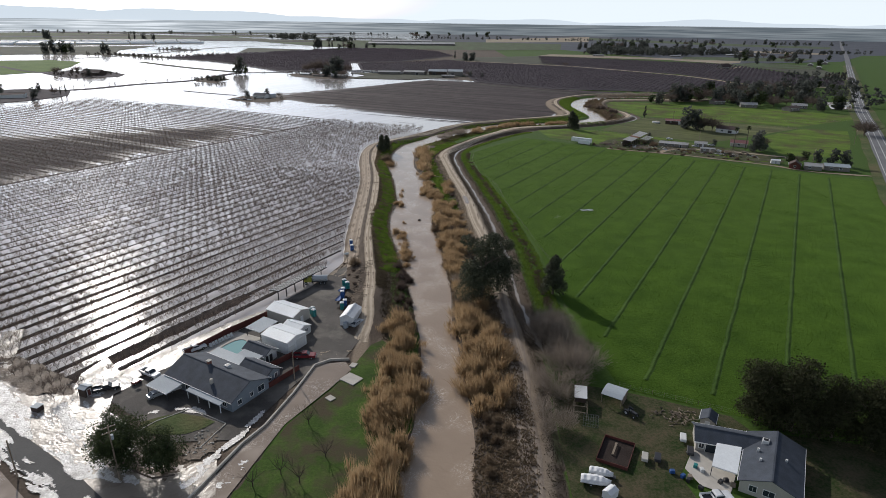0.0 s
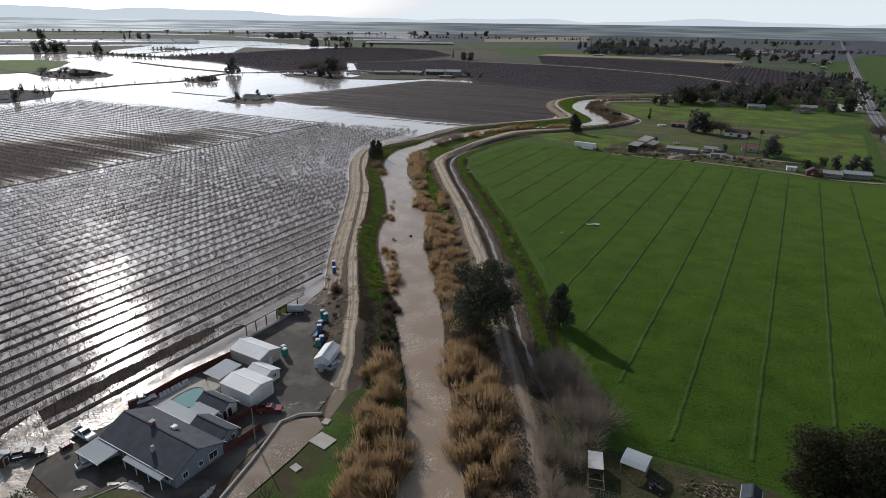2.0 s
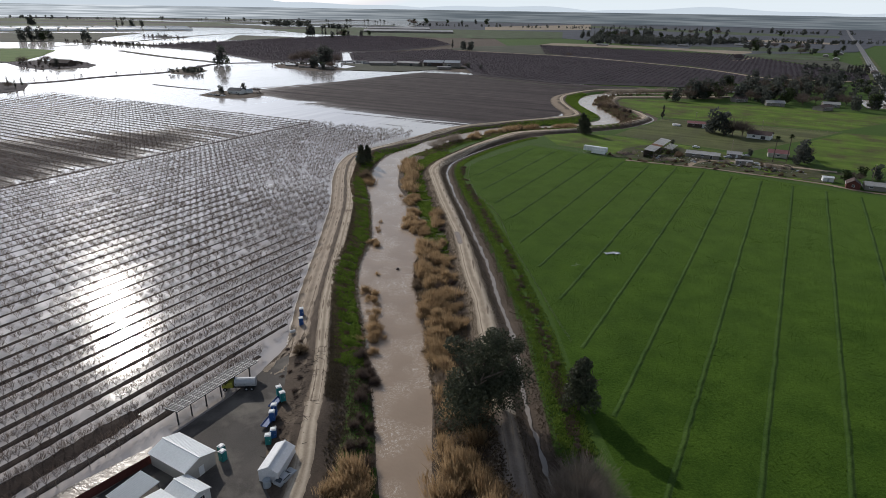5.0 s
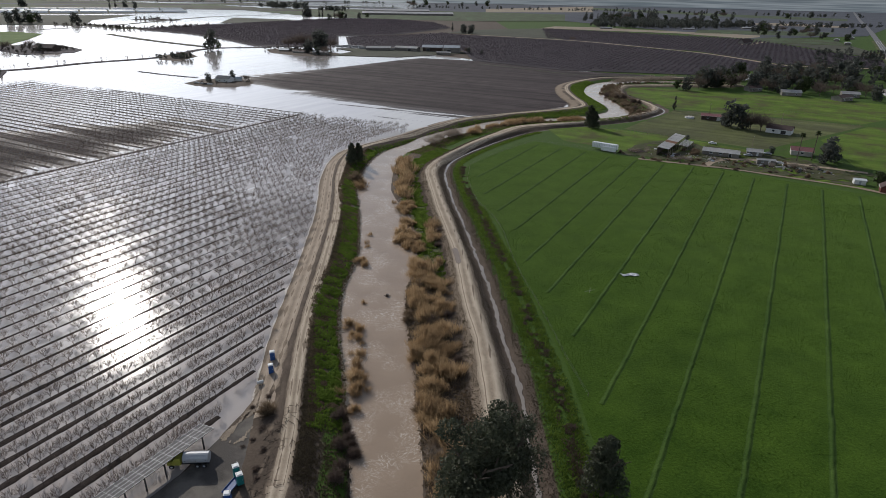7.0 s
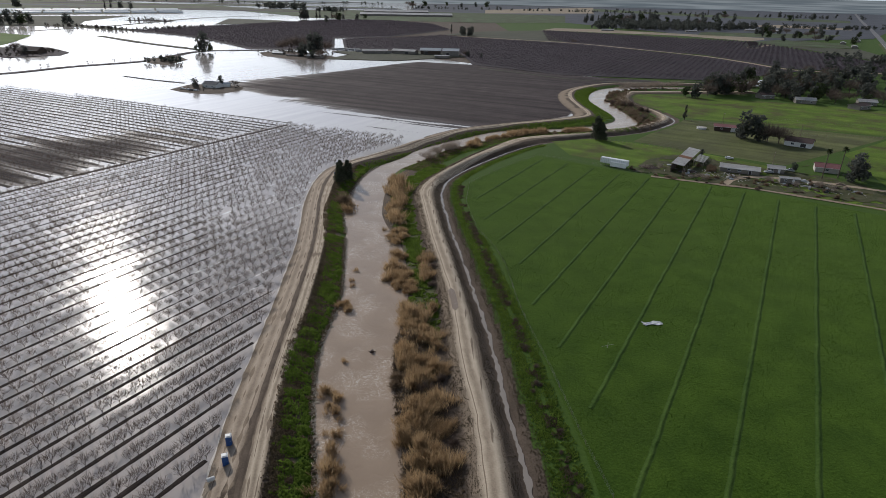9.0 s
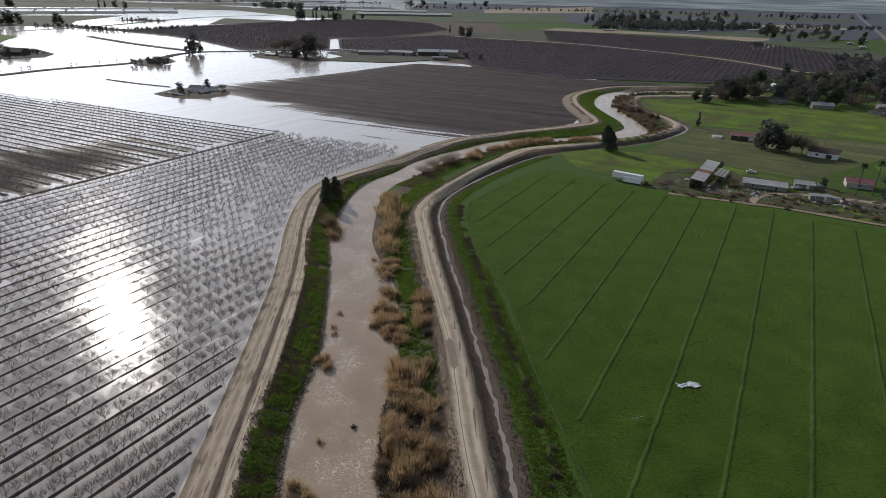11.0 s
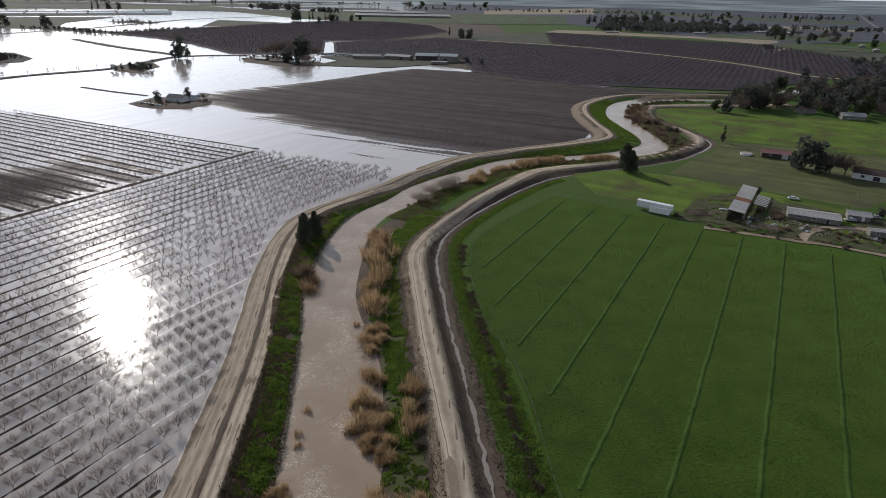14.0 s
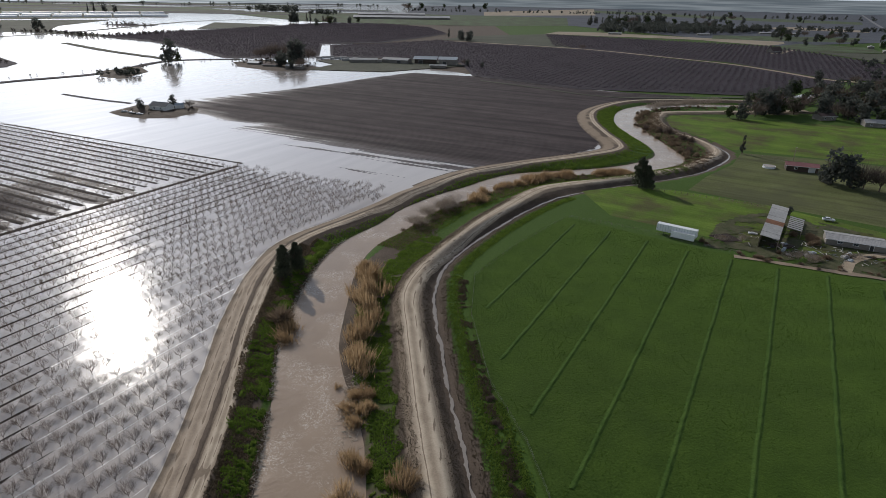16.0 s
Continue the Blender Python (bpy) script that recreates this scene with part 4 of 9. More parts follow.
tagged(mesh_object("tree_row_berms", V.tolist(), F.tolist(), M_BERM), "dark soil berms of the far orchard block", "soil berms", kind="stuff")
tagged(tri_mesh("orchard_trees", *instances(small_trees, place2), M_TWIG), "far block of leafless orchard trees", "orchard", kind="stuff")


def blades(rng, n, radius, h, lean, width, droop=0.25, hollow=0.0):
    """Upright stalks of a reed clump with loose bent leaves and feathery tips, in several close stools."""
    stools = rng.normal(0, 0.5, (7, 2)) * radius
    pick = rng.integers(7, size=n)
    xy = stools[pick] + rng.normal(0, 0.26, (n, 2)) * radius
    r = np.hypot(xy[:, 0], xy[:, 1])
    az = np.arctan2(xy[:, 1], xy[:, 0])
    out = np.stack([np.cos(az), np.sin(az), np.zeros(n)], -1) * np.clip(r / radius, 0, 1.2)[:, None]
    base = np.concatenate([xy, np.full((n, 1), -0.4)], 1)
    tall = rng.uniform(0.75, 1.15, 7)[pick] * h * rng.uniform(0.5, 1.0, n) ** 0.7 * (1 - 0.3 * np.clip(r / radius, 0, 1) ** 2)
    wind = np.array([0.10, -0.05, 0.0])
    dirn = out * lean + wind + rng.normal(0, 0.13, (n, 3)) * [1, 1, 0] + [0, 0, 1]
    mid = base + dirn * (tall * 0.6)[:, None]
    tip = mid + (dirn + (out * 0.4 + wind * 3 + rng.normal(0, 0.35, (n, 3)) * [1, 1, 0.3]) * (droop * 2 * rng.uniform(0, 1, (n, 1)))) * (tall * 0.4)[:, None]
    turn = rng.uniform(0, 6.28, n)
    side = np.stack([np.cos(turn), np.sin(turn), np.zeros(n)], -1) * (width * rng.uniform(0.6, 1.5, n))[:, None]
    V = np.stack([base - side * 0.4, base + side * 0.4, mid - side, mid + side, tip], 1).reshape(-1, 3)
    b = np.arange(n)[:, None] * 5
    q = np.concatenate([b, b + 1, b + 3, b + 3, b + 2, b, b + 2, b + 3, b + 4], 1).reshape(-1, 3)
    return V, q


rng = np.random.default_rng(9)
REEDS = [mesh_only("reed_clump", blades(rng, 440, 2.1, 4.7, 0.16, 0.042), M_REED) for _ in range(7)]
THIN_REEDS = [mesh_only("reed_clump", blades(rng, 150, 1.0, 2.4, 0.22, 0.03), M_REED) for _ in range(4)]
SHRUB_SHAPES = [twig_shrub(rng, 70, 2.0, 2.2, 0.08) for _ in range(5)]
SHRUBS = [mesh_only("shrub", twig_shrub(rng, 320, 2.0, 2.2, 0.03), M_TWIG) for _ in range(4)]
GREYS = [mesh_only("shrub", twiggy(bare_tree_mesh(90 + k, 4.2, 7, 2, 2, 0.3, 0.05, 0.75), 90 + k, 520, 0.02, 2.3, 3.6, 0.2), M_GREYTWIG) for k in range(4)]
BROWNS = [mesh_only("shrub", twig_shrub(rng, 440, 2.0, 2.6, 0.035), M_TANTWIG) for _ in range(4)]


def plant(meshes, x, y, s, sz, name, label, category, group="", z=None, tall=None):
    ob = new(name, meshes[int(rng.integers(len(meshes)))])
    z = float(land(x, y)) if z is None else z
    ob.matrix_basis = pose(x, y, max(z, WATER_RIVER - 0.1), 0, 0, rng.uniform(0, 360)) @ Matrix.Diagonal((s, s * rng.uniform(0.85, 1.15), sz, 1))
    return tagged(ob, label, category, group)


def band(line, y0, y1, off0, off1, count):
    """Random places beside a line: off is measured to its right, between two heights of the plan."""
    p = np.asarray(line)[:, :2]
    t = np.gradient(p, axis=0)
    t /= np.linalg.norm(t, axis=1)[:, None]
    ok = np.where((p[:, 1] >= y0) & (p[:, 1] <= y1))[0]
    for _ in range(count):
        i = int(rng.choice(ok))
        o = rng.uniform(off0, off1)
        g = rng.uniform(-2.8, 2.8)
        yield p[i, 0] + t[i, 1] * o + t[i, 0] * g + rng.normal(0, 0.4), p[i, 1] - t[i, 0] * o + t[i, 1] * g + rng.normal(0, 0.4)


def scatter(name, shapes, places, s0, s1, h0, h1, mat, label):
    """Brush too dense to count, joined."""
    p = np.array(list(places))
    z = land(p[:, 0], p[:, 1])
    rows = [(x, y, zz, rng.uniform(0, 6.28), rng.uniform(s0, s1), rng.integers(len(shapes))) for (x, y), zz in zip(p, z)]
    V, F = [], []
    base = 0
    for x, y, zz, a, s, k in rows:
        v, f = shapes[int(k)]
        c, sn, h = math.cos(a) * s, math.sin(a) * s, rng.uniform(h0, h1)
        V.append(np.stack([v[:, 0] * c - v[:, 1] * sn + x, v[:, 0] * sn + v[:, 1] * c + y, v[:, 2] * h + zz], -1))
        F.append(f + base)
        base += len(v)
    return tagged(tri_mesh(name, np.vstack(V), np.vstack(F), mat), label, "brush", kind="stuff")


REED_ISLES = ((-22.2, 233), (-21.5, 228), (-20.2, 222), (-19.6, 217), (-19.3, 212), (-18.2, 207), (-17.8, 200), (-24.6, 236), (-27, 276), (-25, 274), (-15.4, 302), (-14.7, 293), (-14, 298))
TALL = "tall dry tan giant reed clump on the river bank"
for x, y in band(RIVER, 82, 160, -15.0, -6.6, 84):
    plant(REEDS, x, y, rng.uniform(0.75, 1.25), rng.uniform(0.75, 1.4) * (1.1 - 0.0025 * max(0, y - 90)), "reed_clump", TALL, "reeds", "bank reeds")
for x, y in band(RIVER, 114, 166, 6.4, 15.0, 42):
    plant(REEDS, x, y, rng.uniform(0.95, 1.35), rng.uniform(0.9, 1.35), "reed_clump", TALL, "reeds", "bank reeds")
for k in range(76):
    y = rng.uniform(172, 272)
    lo, hi = np.interp(y, [172, 200, 228, 250, 272], [0.5, -2.5, -7, -9, -8]), np.interp(y, [172, 200, 228, 250, 272], [7, 4, 3.5, 2.5, -3])
    plant(REEDS, rng.uniform(lo, hi) if k % 3 else rng.uniform(lo, lo + 5), y, rng.uniform(0.75, 1.3), rng.uniform(0.55, 1.05), "reed_clump", "dry orange-brown reed clump beside the river", "reeds", "bank reeds")
for x, y in band(RIVER, 262, 335, 7.5, 12.5, 22):
    plant(REEDS, x, y, rng.uniform(0.6, 1.0), rng.uniform(0.5, 0.85), "reed_clump", "dry tan reed clump at the waterline", "reeds", "waterline reeds")
for x, y, s, sz in ((-18.5, 392, 1.7, 1.7), (-16.5, 384, 1.75, 1.8), (-20.5, 379, 1.3, 1.35), (-17.0, 374, 1.4, 1.4), (-16.8, 363, 1.5, 1.4), (-17.3, 357, 1.35, 1.25), (-15.5, 345, 1.5, 1.35), (-17.0, 349, 1.25, 1.2), (-20.5, 400, 1.1, 1.2),
                    (18.5, 471, 1.6, 1.1), (21.5, 474.5, 1.4, 1.0), (-13.6, 312, 1.1, 1.0), (-13.3, 304, 1.15, 1.0), (-14.2, 296, 1.15, 1.0), (-2.5, 306, 1.1, 1.0), (-3.0, 300, 0.9, 0.9), (-3.5, 294, 1.0, 0.95), (-1.0, 274, 0.9, 0.8), (-5.5, 262, 0.95, 0.85), (-26, 277, 0.7, 0.6), (-20, 211, 1.0, 0.75), (-19.5, 206, 0.9, 0.7)):
    plant(REEDS, x, y, s, sz, "reed_clump", "rounded clump of dry tan reeds", "reeds", "bank reeds")
for x, y in band(RIVER, 164, 262, 7, 15, 12):
    plant(BROWNS, x, y, rng.uniform(0.8, 1.4), rng.uniform(0.6, 1.1), "shrub", "brown leafless brush among the reeds", "shrub", "river shrubs")
for x, y in REED_ISLES:
    plant(REEDS, x, y, rng.uniform(0.5, 0.8), rng.uniform(0.55, 0.8), "reed_clump", "reed clump standing in the swollen river", "reeds", "waterline reeds")
for x, y in ((-23, 231), (-22, 235), (-26.4, 293), (-26, 289), (-22, 248), (-26, 300), (-20, 350), (-21, 363), (-20.5, 337)):
    plant(THIN_REEDS, x, y, 0.8, 0.9, "reed_clump", "sparse reed stalks standing in the river", "reeds", "waterline reeds")
for x, y in band(RIVER, 484, 530, 5.0, 11, 30):
    plant(REEDS, x, y, rng.uniform(1.1, 1.6), rng.uniform(0.75, 1.15), "reed_clump", "tall dry brown reeds along the upstream bank", "reeds", "upstream reeds")
scatter("upstream_brush", SHRUB_SHAPES, list(band(RIVER, 440, 530, 5.5, 13, 160)) + list(band(RIVER, 545, 735, 6, 22, 260)), 0.6, 1.2, 0.3, 0.9, M_TANTWIG, "dull tan brush along the upstream bank")
for x, y in band(RIVER, 548, 720, 5.5, 16, 46):
    plant(BROWNS, x, y, rng.uniform(0.9, 1.5), rng.uniform(0.7, 1.3), "shrub", "brown leafless shrub on the inside of the bend", "shrub", "bend shrubs")
for x, y in band(RIVER, 432, 474, 5.5, 11, 16):
    plant(GREYS, x, y, rng.uniform(0.9, 1.4), rng.uniform(0.9, 1.4), "shrub", "grey-brown leafless willow shrub at the river", "shrub", "river shrubs")
for x, y in band(RIVER, 150, 200, -11, -6, 22):
    plant(SHRUBS, x, y, rng.uniform(0.8, 1.25), rng.uniform(0.9, 1.4), "shrub", "brown leafless brush at the river's edge", "shrub", "levee brush")
for x, y in band(CREST_L, 165, 215, -9, -3.4, 14):
    plant(SHRUBS, x, y, rng.uniform(0.4, 0.8), rng.uniform(0.2, 0.45), "shrub", "brown brush and debris beside the track", "shrub", "levee brush")
for x, y in band(RIVER, 92, 118, 7.5, 15, 14):
    plant(BROWNS, x, y, rng.uniform(0.8, 1.3), rng.uniform(0.6, 1.1), "shrub", "brown leafless brush beside the dirt track", "shrub", "river shrubs")
for x, y in band(RIVER, 160, 185, 8, 16, 10):
    plant(GREYS, x, y, rng.uniform(0.6, 0.9), rng.uniform(0.5, 0.8), "shrub", "pale dry brush under the large tree", "shrub", "river shrubs")
for k in range(36):
    t = rng.uniform(0, 0.72)
    plant(GREYS, 24 + 6 * t + rng.normal(0, 2.4), 152 - 34 * t + rng.normal(0, 2.5), rng.uniform(1.1, 1.8), rng.uniform(1.1, 1.75), "shrub", "dense grey leafless thicket by the ditch", "shrub", "grey thicket")
for k in range(16):
    y = rng.uniform(104, 136)
    plant(GREYS, rng.uniform(15.5, 21) + 0.1 * (y - 110), y, rng.uniform(0.7, 1.15), rng.uniform(0.9, 1.3), "shrub", "grey leafless thicket beside the yard", "shrub", "grey thicket")
for k in range(20):
    u = rng.uniform(0, 1)
    plant(GREYS, 168 + 72 * u + rng.normal(0, 3), 709 + 32 * u + rng.normal(0, 3), rng.uniform(1.5, 2.3), rng.uniform(1.2, 1.9), "shrub", "grey leafless thicket along the upstream river", "shrub", "bend shrubs")
for x, y, sc in ((156.6, 618.5, 2.6), (153, 624, 2.0), (159.9, 599, 2.3), (163, 594, 1.8), (146.3, 632, 2.1), (150.5, 566, 1.7), (153, 571, 1.5)):
    plant(SHRUBS, x, y, sc, sc * 1.1, "shrub", "dark leafless bush on the inside of the bend", "shrub", "bend shrubs")
plant(BROWNS, -40.5, 366, 2.8, 2.3, "shrub", "large rounded brown bush at the water's edge", "shrub")
plant(REEDS, -38.6, 362, 1.9, 0.95, "reed_clump", "rounded tan reed clump hanging over the river", "reeds", "bank reeds")
plant(REEDS, -37.4, 357.5, 1.5, 0.8, "reed_clump", "rounded tan reed clump hanging over the river", "reeds", "bank reeds")
plant(BROWNS, -36, 197, 1.6, 1.3, "shrub", "bare brown bush beside the toilets", "shrub")


def grass_tufts(name, places, size, mat, label):
    """Many short blades, joined."""
    p = np.asarray(places)
    n = len(p)
    z = land(p[:, 0], p[:, 1])
    V, F = [], []
    for k in range(3):
        az = rng.uniform(0, 2 * math.pi, n)
        w = size * rng.uniform(0.3, 0.6, n)
        h = size * rng.uniform(0.5, 1.2, n)
        dx, dy = np.cos(az) * w, np.sin(az) * w
        a = np.stack([p[:, 0] - dx, p[:, 1] - dy, z - 0.05], -1)
        b = np.stack([p[:, 0] + dx, p[:, 1] + dy, z - 0.05], -1)
        c = np.stack([p[:, 0] + rng.normal(0, 0.3, n) * size, p[:, 1] + rng.normal(0, 0.3, n) * size, z + h], -1)
        base = 3 * n * k
        V.append(np.stack([a, b, c], 1).reshape(-1, 3))
        F.append(np.arange(3 * n).reshape(n, 3) + base)
    return tagged(tri_mesh(name, np.vstack(V), np.vstack(F), mat), label, "grass", kind="stuff")


M_BROWNWEED = material("brown_weeds", (0.105, 0.080, 0.054), (0.26, 0.20, 0.138), 0.4, 0.95, 0.2, coarse=2.5, spec=0.1, through_light=0.45)
M_DULLWEED = material("dull_weeds", (0.074, 0.060, 0.041), (0.185, 0.150, 0.103), 0.4, 0.95, 0.2, coarse=2.5, spec=0.1, through_light=0.3)
grass_tufts("levee_brush", list(band(CREST_L, 180, 418, 2.0, 5.0, 16000)) + list(band(RIVER, 150, 200, -15, -6, 3500)), 0.36, M_DULLWEED, "low dull brush on the levee slope")
grass_tufts("ditch_weeds", list(band(DITCH, 140, 480, 1.7, 4.4, 7000)) + list(band(DITCH, 145, 480, -3.6, -1.5, 5000)), 0.24, M_DULLWEED, "low dead weeds on the ditch banks")
grass_tufts("river_brush", list(band(RIVER, 90, 262, 7, 19, 17000)) + list(band(RIVER, 425, 530, 6, 17, 9000)) + list(band(RIVER, 540, 700, 6, 24, 9000)), 0.42, M_BROWNWEED, "low dead brush between river and track")
grass_tufts("road_brush", list(band(CREST_R, 85, 150, 3.2, 6.5, 2500)) + list(band(CREST_R, 85, 150, -8, -3.0, 6000)), 0.2, M_DULLWEED, "low dead brush beside the dirt track")
grass_tufts("track_brush", list(band(CREST_R, 150, 470, -6.6, -2.7, 15000)), 0.2, M_DULLWEED, "low dead brush beside the dirt track")
left_bank = list(band(RIVER, 196, 420, -17, -7.2, 26000))
left_bank = np.array(left_bank)
ld = line_distance(left_bank[:, 0], left_bank[:, 1], RIVER)
left_bank = left_bank[(ld > 0.2) & (ld < 8.5)]
ld = line_distance(left_bank[:, 0], left_bank[:, 1], RIVER)
clump = rough_noise(left_bank[:, 0], left_bank[:, 1], 1.6) + 0.5 * rough_noise(left_bank[:, 0], left_bank[:, 1], 6) - 0.9 * np.clip((ld - 6.4) / 1.2, 0, 1) - 0.9 * np.clip((1.7 - ld) / 0.8, 0, 1) + 0.15
grass_tufts("bank_grass", left_bank[clump > 0.15], 0.6, M_BANKGRASS, "bright green clumps of weeds on the levee bank")
grass_tufts("bank_grass", left_bank[(clump <= 0.15) & (clump > -0.25)], 0.42, M_BANKGRASS, "green weeds on the levee bank")
grass_tufts("levee_brush", left_bank[clump <= -0.2], 0.42, M_BROWNWEED, "dead brown weeds among the green")
right_bank = np.array(list(band(CREST_R, 256, 425, -15, -4.6, 26000)))
rx, ry = right_bank[:, 0], right_bank[:, 1]
right_bank = right_bank[(line_distance(rx, ry, RIVER) > 0.5) & (line_distance(rx, ry, CREST_R) > 6.0 + 1.3 * rough_noise(rx, ry, 3)) & (rough_noise(rx, ry, 3.2) + 0.5 * rough_noise(rx, ry, 1.2) > -0.25)]
grass_tufts("bank_grass", right_bank, 0.42, M_BANKGRASS, "green grass between river and track")
grass_tufts("bank_grass", list(band(RIVER, 425, 540, 6.5, 16, 9000)) + list(band(RIVER, 425, 540, 16, 20, 3000)), 0.4, M_BANKGRASS, "green grass between upstream river and track")
verge = list(band(DITCH, 150, 480, 4.4, 7.6, 13000)) + list(band(DITCH, 160, 330, 9.0, 11.2, 5000))
grass_tufts("verge_grass", verge, 0.4, M_BANKGRASS, "green weeds on the verge between ditch and field")
dark_verge = np.array(list(band(DITCH, 150, 400, 7.0, 9.4, 7000)))
dark_verge = dark_verge[rough_noise(dark_verge[:, 0], dark_verge[:, 1], 2.2) > -0.05]
grass_tufts("verge_brush", dark_verge, 0.5, M_DULLWEED, "dark dead brush along the field's verge")
for x, y in band(DITCH, 160, 350, 7.2, 9.6, 26):
    plant(SHRUBS, x, y, rng.uniform(0.35, 0.7), rng.uniform(0.35, 0.7), "shrub", "low dark bush on the field's verge", "shrub", "verge bushes")
upstream = np.array(list(band(CREST_L, 430, 720, 4.0, 17, 15000)))
upstream = upstream[line_distance(upstream[:, 0], upstream[:, 1], RIVER) > 0.4]
grass_tufts("bank_grass", upstream, 0.55, M_BANKGRASS, "bright green grass on the upstream levee")


for x, y, sc in ((-1.6, 235.7, 1.5), (2.0, 240, 1.1), (-1.0, 300.5, 1.2), (-9.2, 246.5, 0.8), (-0.9, 288.6, 1.1), (4.6, 218.6, 0.9)):
    plant(SHRUBS, x, y, sc, sc * 0.95, "shrub", "dark leafless bush among the reeds", "shrub", "river shrubs")
sheet("puddle", [(3.9, 283), (5.0, 284.5), (5.9, 283), (6.6, 277), (6.9, 272.5), (6.0, 270.8), (5.1, 272), (4.6, 278)], 1.68, M_PUDDLE, "pale puddle on the dirt track", "puddle")

# foam and sun-glittering ripples, painted white over the drowned berms, in broken runs along the rows
FV, FF, fb = [], [], 0
for i, p in orchard_rows(ROWS_FAR[:16], 0.5):
    if len(p) < 40:
        continue
    dl = line_distance(p[:, 0], p[:, 1], CREST_L[:90])
    fade = np.clip((62 + 16 * math.sin(i * 2.3) - dl) / 22, 0, 1) * np.clip((p[:, 1] - 215) / 50, 0, 1) * np.clip((430 - p[:, 1]) / 40, 0, 1)
    body = rough_noise(p[:, 0] * 0.8 + 40 * i, p[:, 1] * 0.8, 6) + 0.33 + 0.35 * math.sin(i * 4.1)
    w = np.clip(0.5 * body, 0, 0.62) * fade * (0.75 + 0.5 * rough_noise(p[:, 0], p[:, 1] + 17 * i, 0.5)) + 0.07 * (rough_noise(p[:, 0], p[:, 1] + 31 * i, 1.6) > -0.2) * (fade > 0.4)
    w = np.clip(w, 0, 1)
    mid = p + RN[None, :] * (0.12 + 0.12 * rough_noise(p[:, 0], p[:, 1] + 9 * i, 1.1))[:, None]
    v = np.stack([mid - RN * (w * (0.7 + 0.5 * rough_noise(p[:, 0], p[:, 1], 0.6)))[:, None], mid, mid + RN * (w * (0.7 + 0.5 * rough_noise(p[:, 1], p[:, 0], 0.6)))[:, None]], 1)
    z = np.full(v.shape[:2] + (1,), 0.02)
    idx = np.arange(len(p) * 3).reshape(-1, 3) + fb
    keep = (w[:-1] > 0.03) & (w[1:] > 0.03) & (np.hypot(*(p[1:] - p[:-1]).T) < 1)
    for a, b in ((0, 1), (1, 2)):
        FF.append(np.stack([idx[:-1, a], idx[:-1, b], idx[1:, b], idx[1:, a]], -1)[keep])
    FV.append(np.concatenate([v, z], -1).reshape(-1, 3))
    fb += len(p) * 3
# one white for real foam and for the painted sun glitter
M_FOAMGLINT = material("foam_glint", (0.36, 0.33, 0.30), (0.74, 0.72, 0.69), 0.5, 0.35, 1.0, coarse=2.5, spec=0.5, amount=0.3)
tagged(mesh_object("foam_streaks", np.vstack(FV).tolist(), np.vstack(FF).tolist(), M_FOAMGLINT), "white streaks of foam and painted sun glitter along the flooded tree rows", "foam", kind="stuff")


def litter(name, places, length, r, mat, label):
    """Pale sticks and dead stalks lying about."""
    p = np.asarray(places)
    z = np.maximum(land(p[:, 0], p[:, 1]), WATER_RIVER) + 0.06
    segs = []
    for (x, y), zz in zip(p, z):
        a, l = rng.uniform(0, 6.28), length * rng.uniform(0.4, 1.2)
        segs.append([x, y, zz, x + math.cos(a) * l, y + math.sin(a) * l, zz + rng.uniform(0, 0.25), r, r * 0.5])
    return tagged(tri_mesh(name, *sticks(segs), mat), label, "driftwood", kind="stuff")


M_DRIFT = material("driftwood", (0.34, 0.30, 0.24), (0.60, 0.54, 0.45), 0.4, 0.95, 0.3, coarse=3, spec=0.15)
edge = np.array(list(band(RIVER, 200, 425, -11, -5.5, 9000)))
ed = line_distance(edge[:, 0], edge[:, 1], RIVER)
litter("driftwood", edge[(ed > 0.0) & (ed < 1.1)], 1.0, 0.1, M_DRIFT, "pale driftwood and dead stalks along the waterline")
mat_spot = np.array([(-15.6, 331)]) + rng.normal(0, 1, (900, 2)) * [1.3, 5.5]
litter("dead_reed_mat", mat_spot, 1.3, 0.045, M_DRIFT, "matted pale dead reeds on the bank")

# tufts over the nearer part of the green field
spots = np.stack([rng.uniform(12, 190, 110000), rng.uniform(100, 450, 110000)], -1)
spots = spots[poly_distance(spots[:, 0], spots[:, 1], FIELD) < -0.5]
spots = spots[rough_noise(spots[:, 0], spots[:, 1], 9) + rng.normal(0, 0.5, len(spots)) > 0.1]
M_TUFT = material("field_tufts", (0.038, 0.084, 0.011), (0.094, 0.160, 0.026), 0.5, 0.85, 0.3, coarse=12, spec=0.2, through_light=0.5)
grass_tufts("field_tufts", spots, 0.26, M_TUFT, "tufts of young grain in the field")


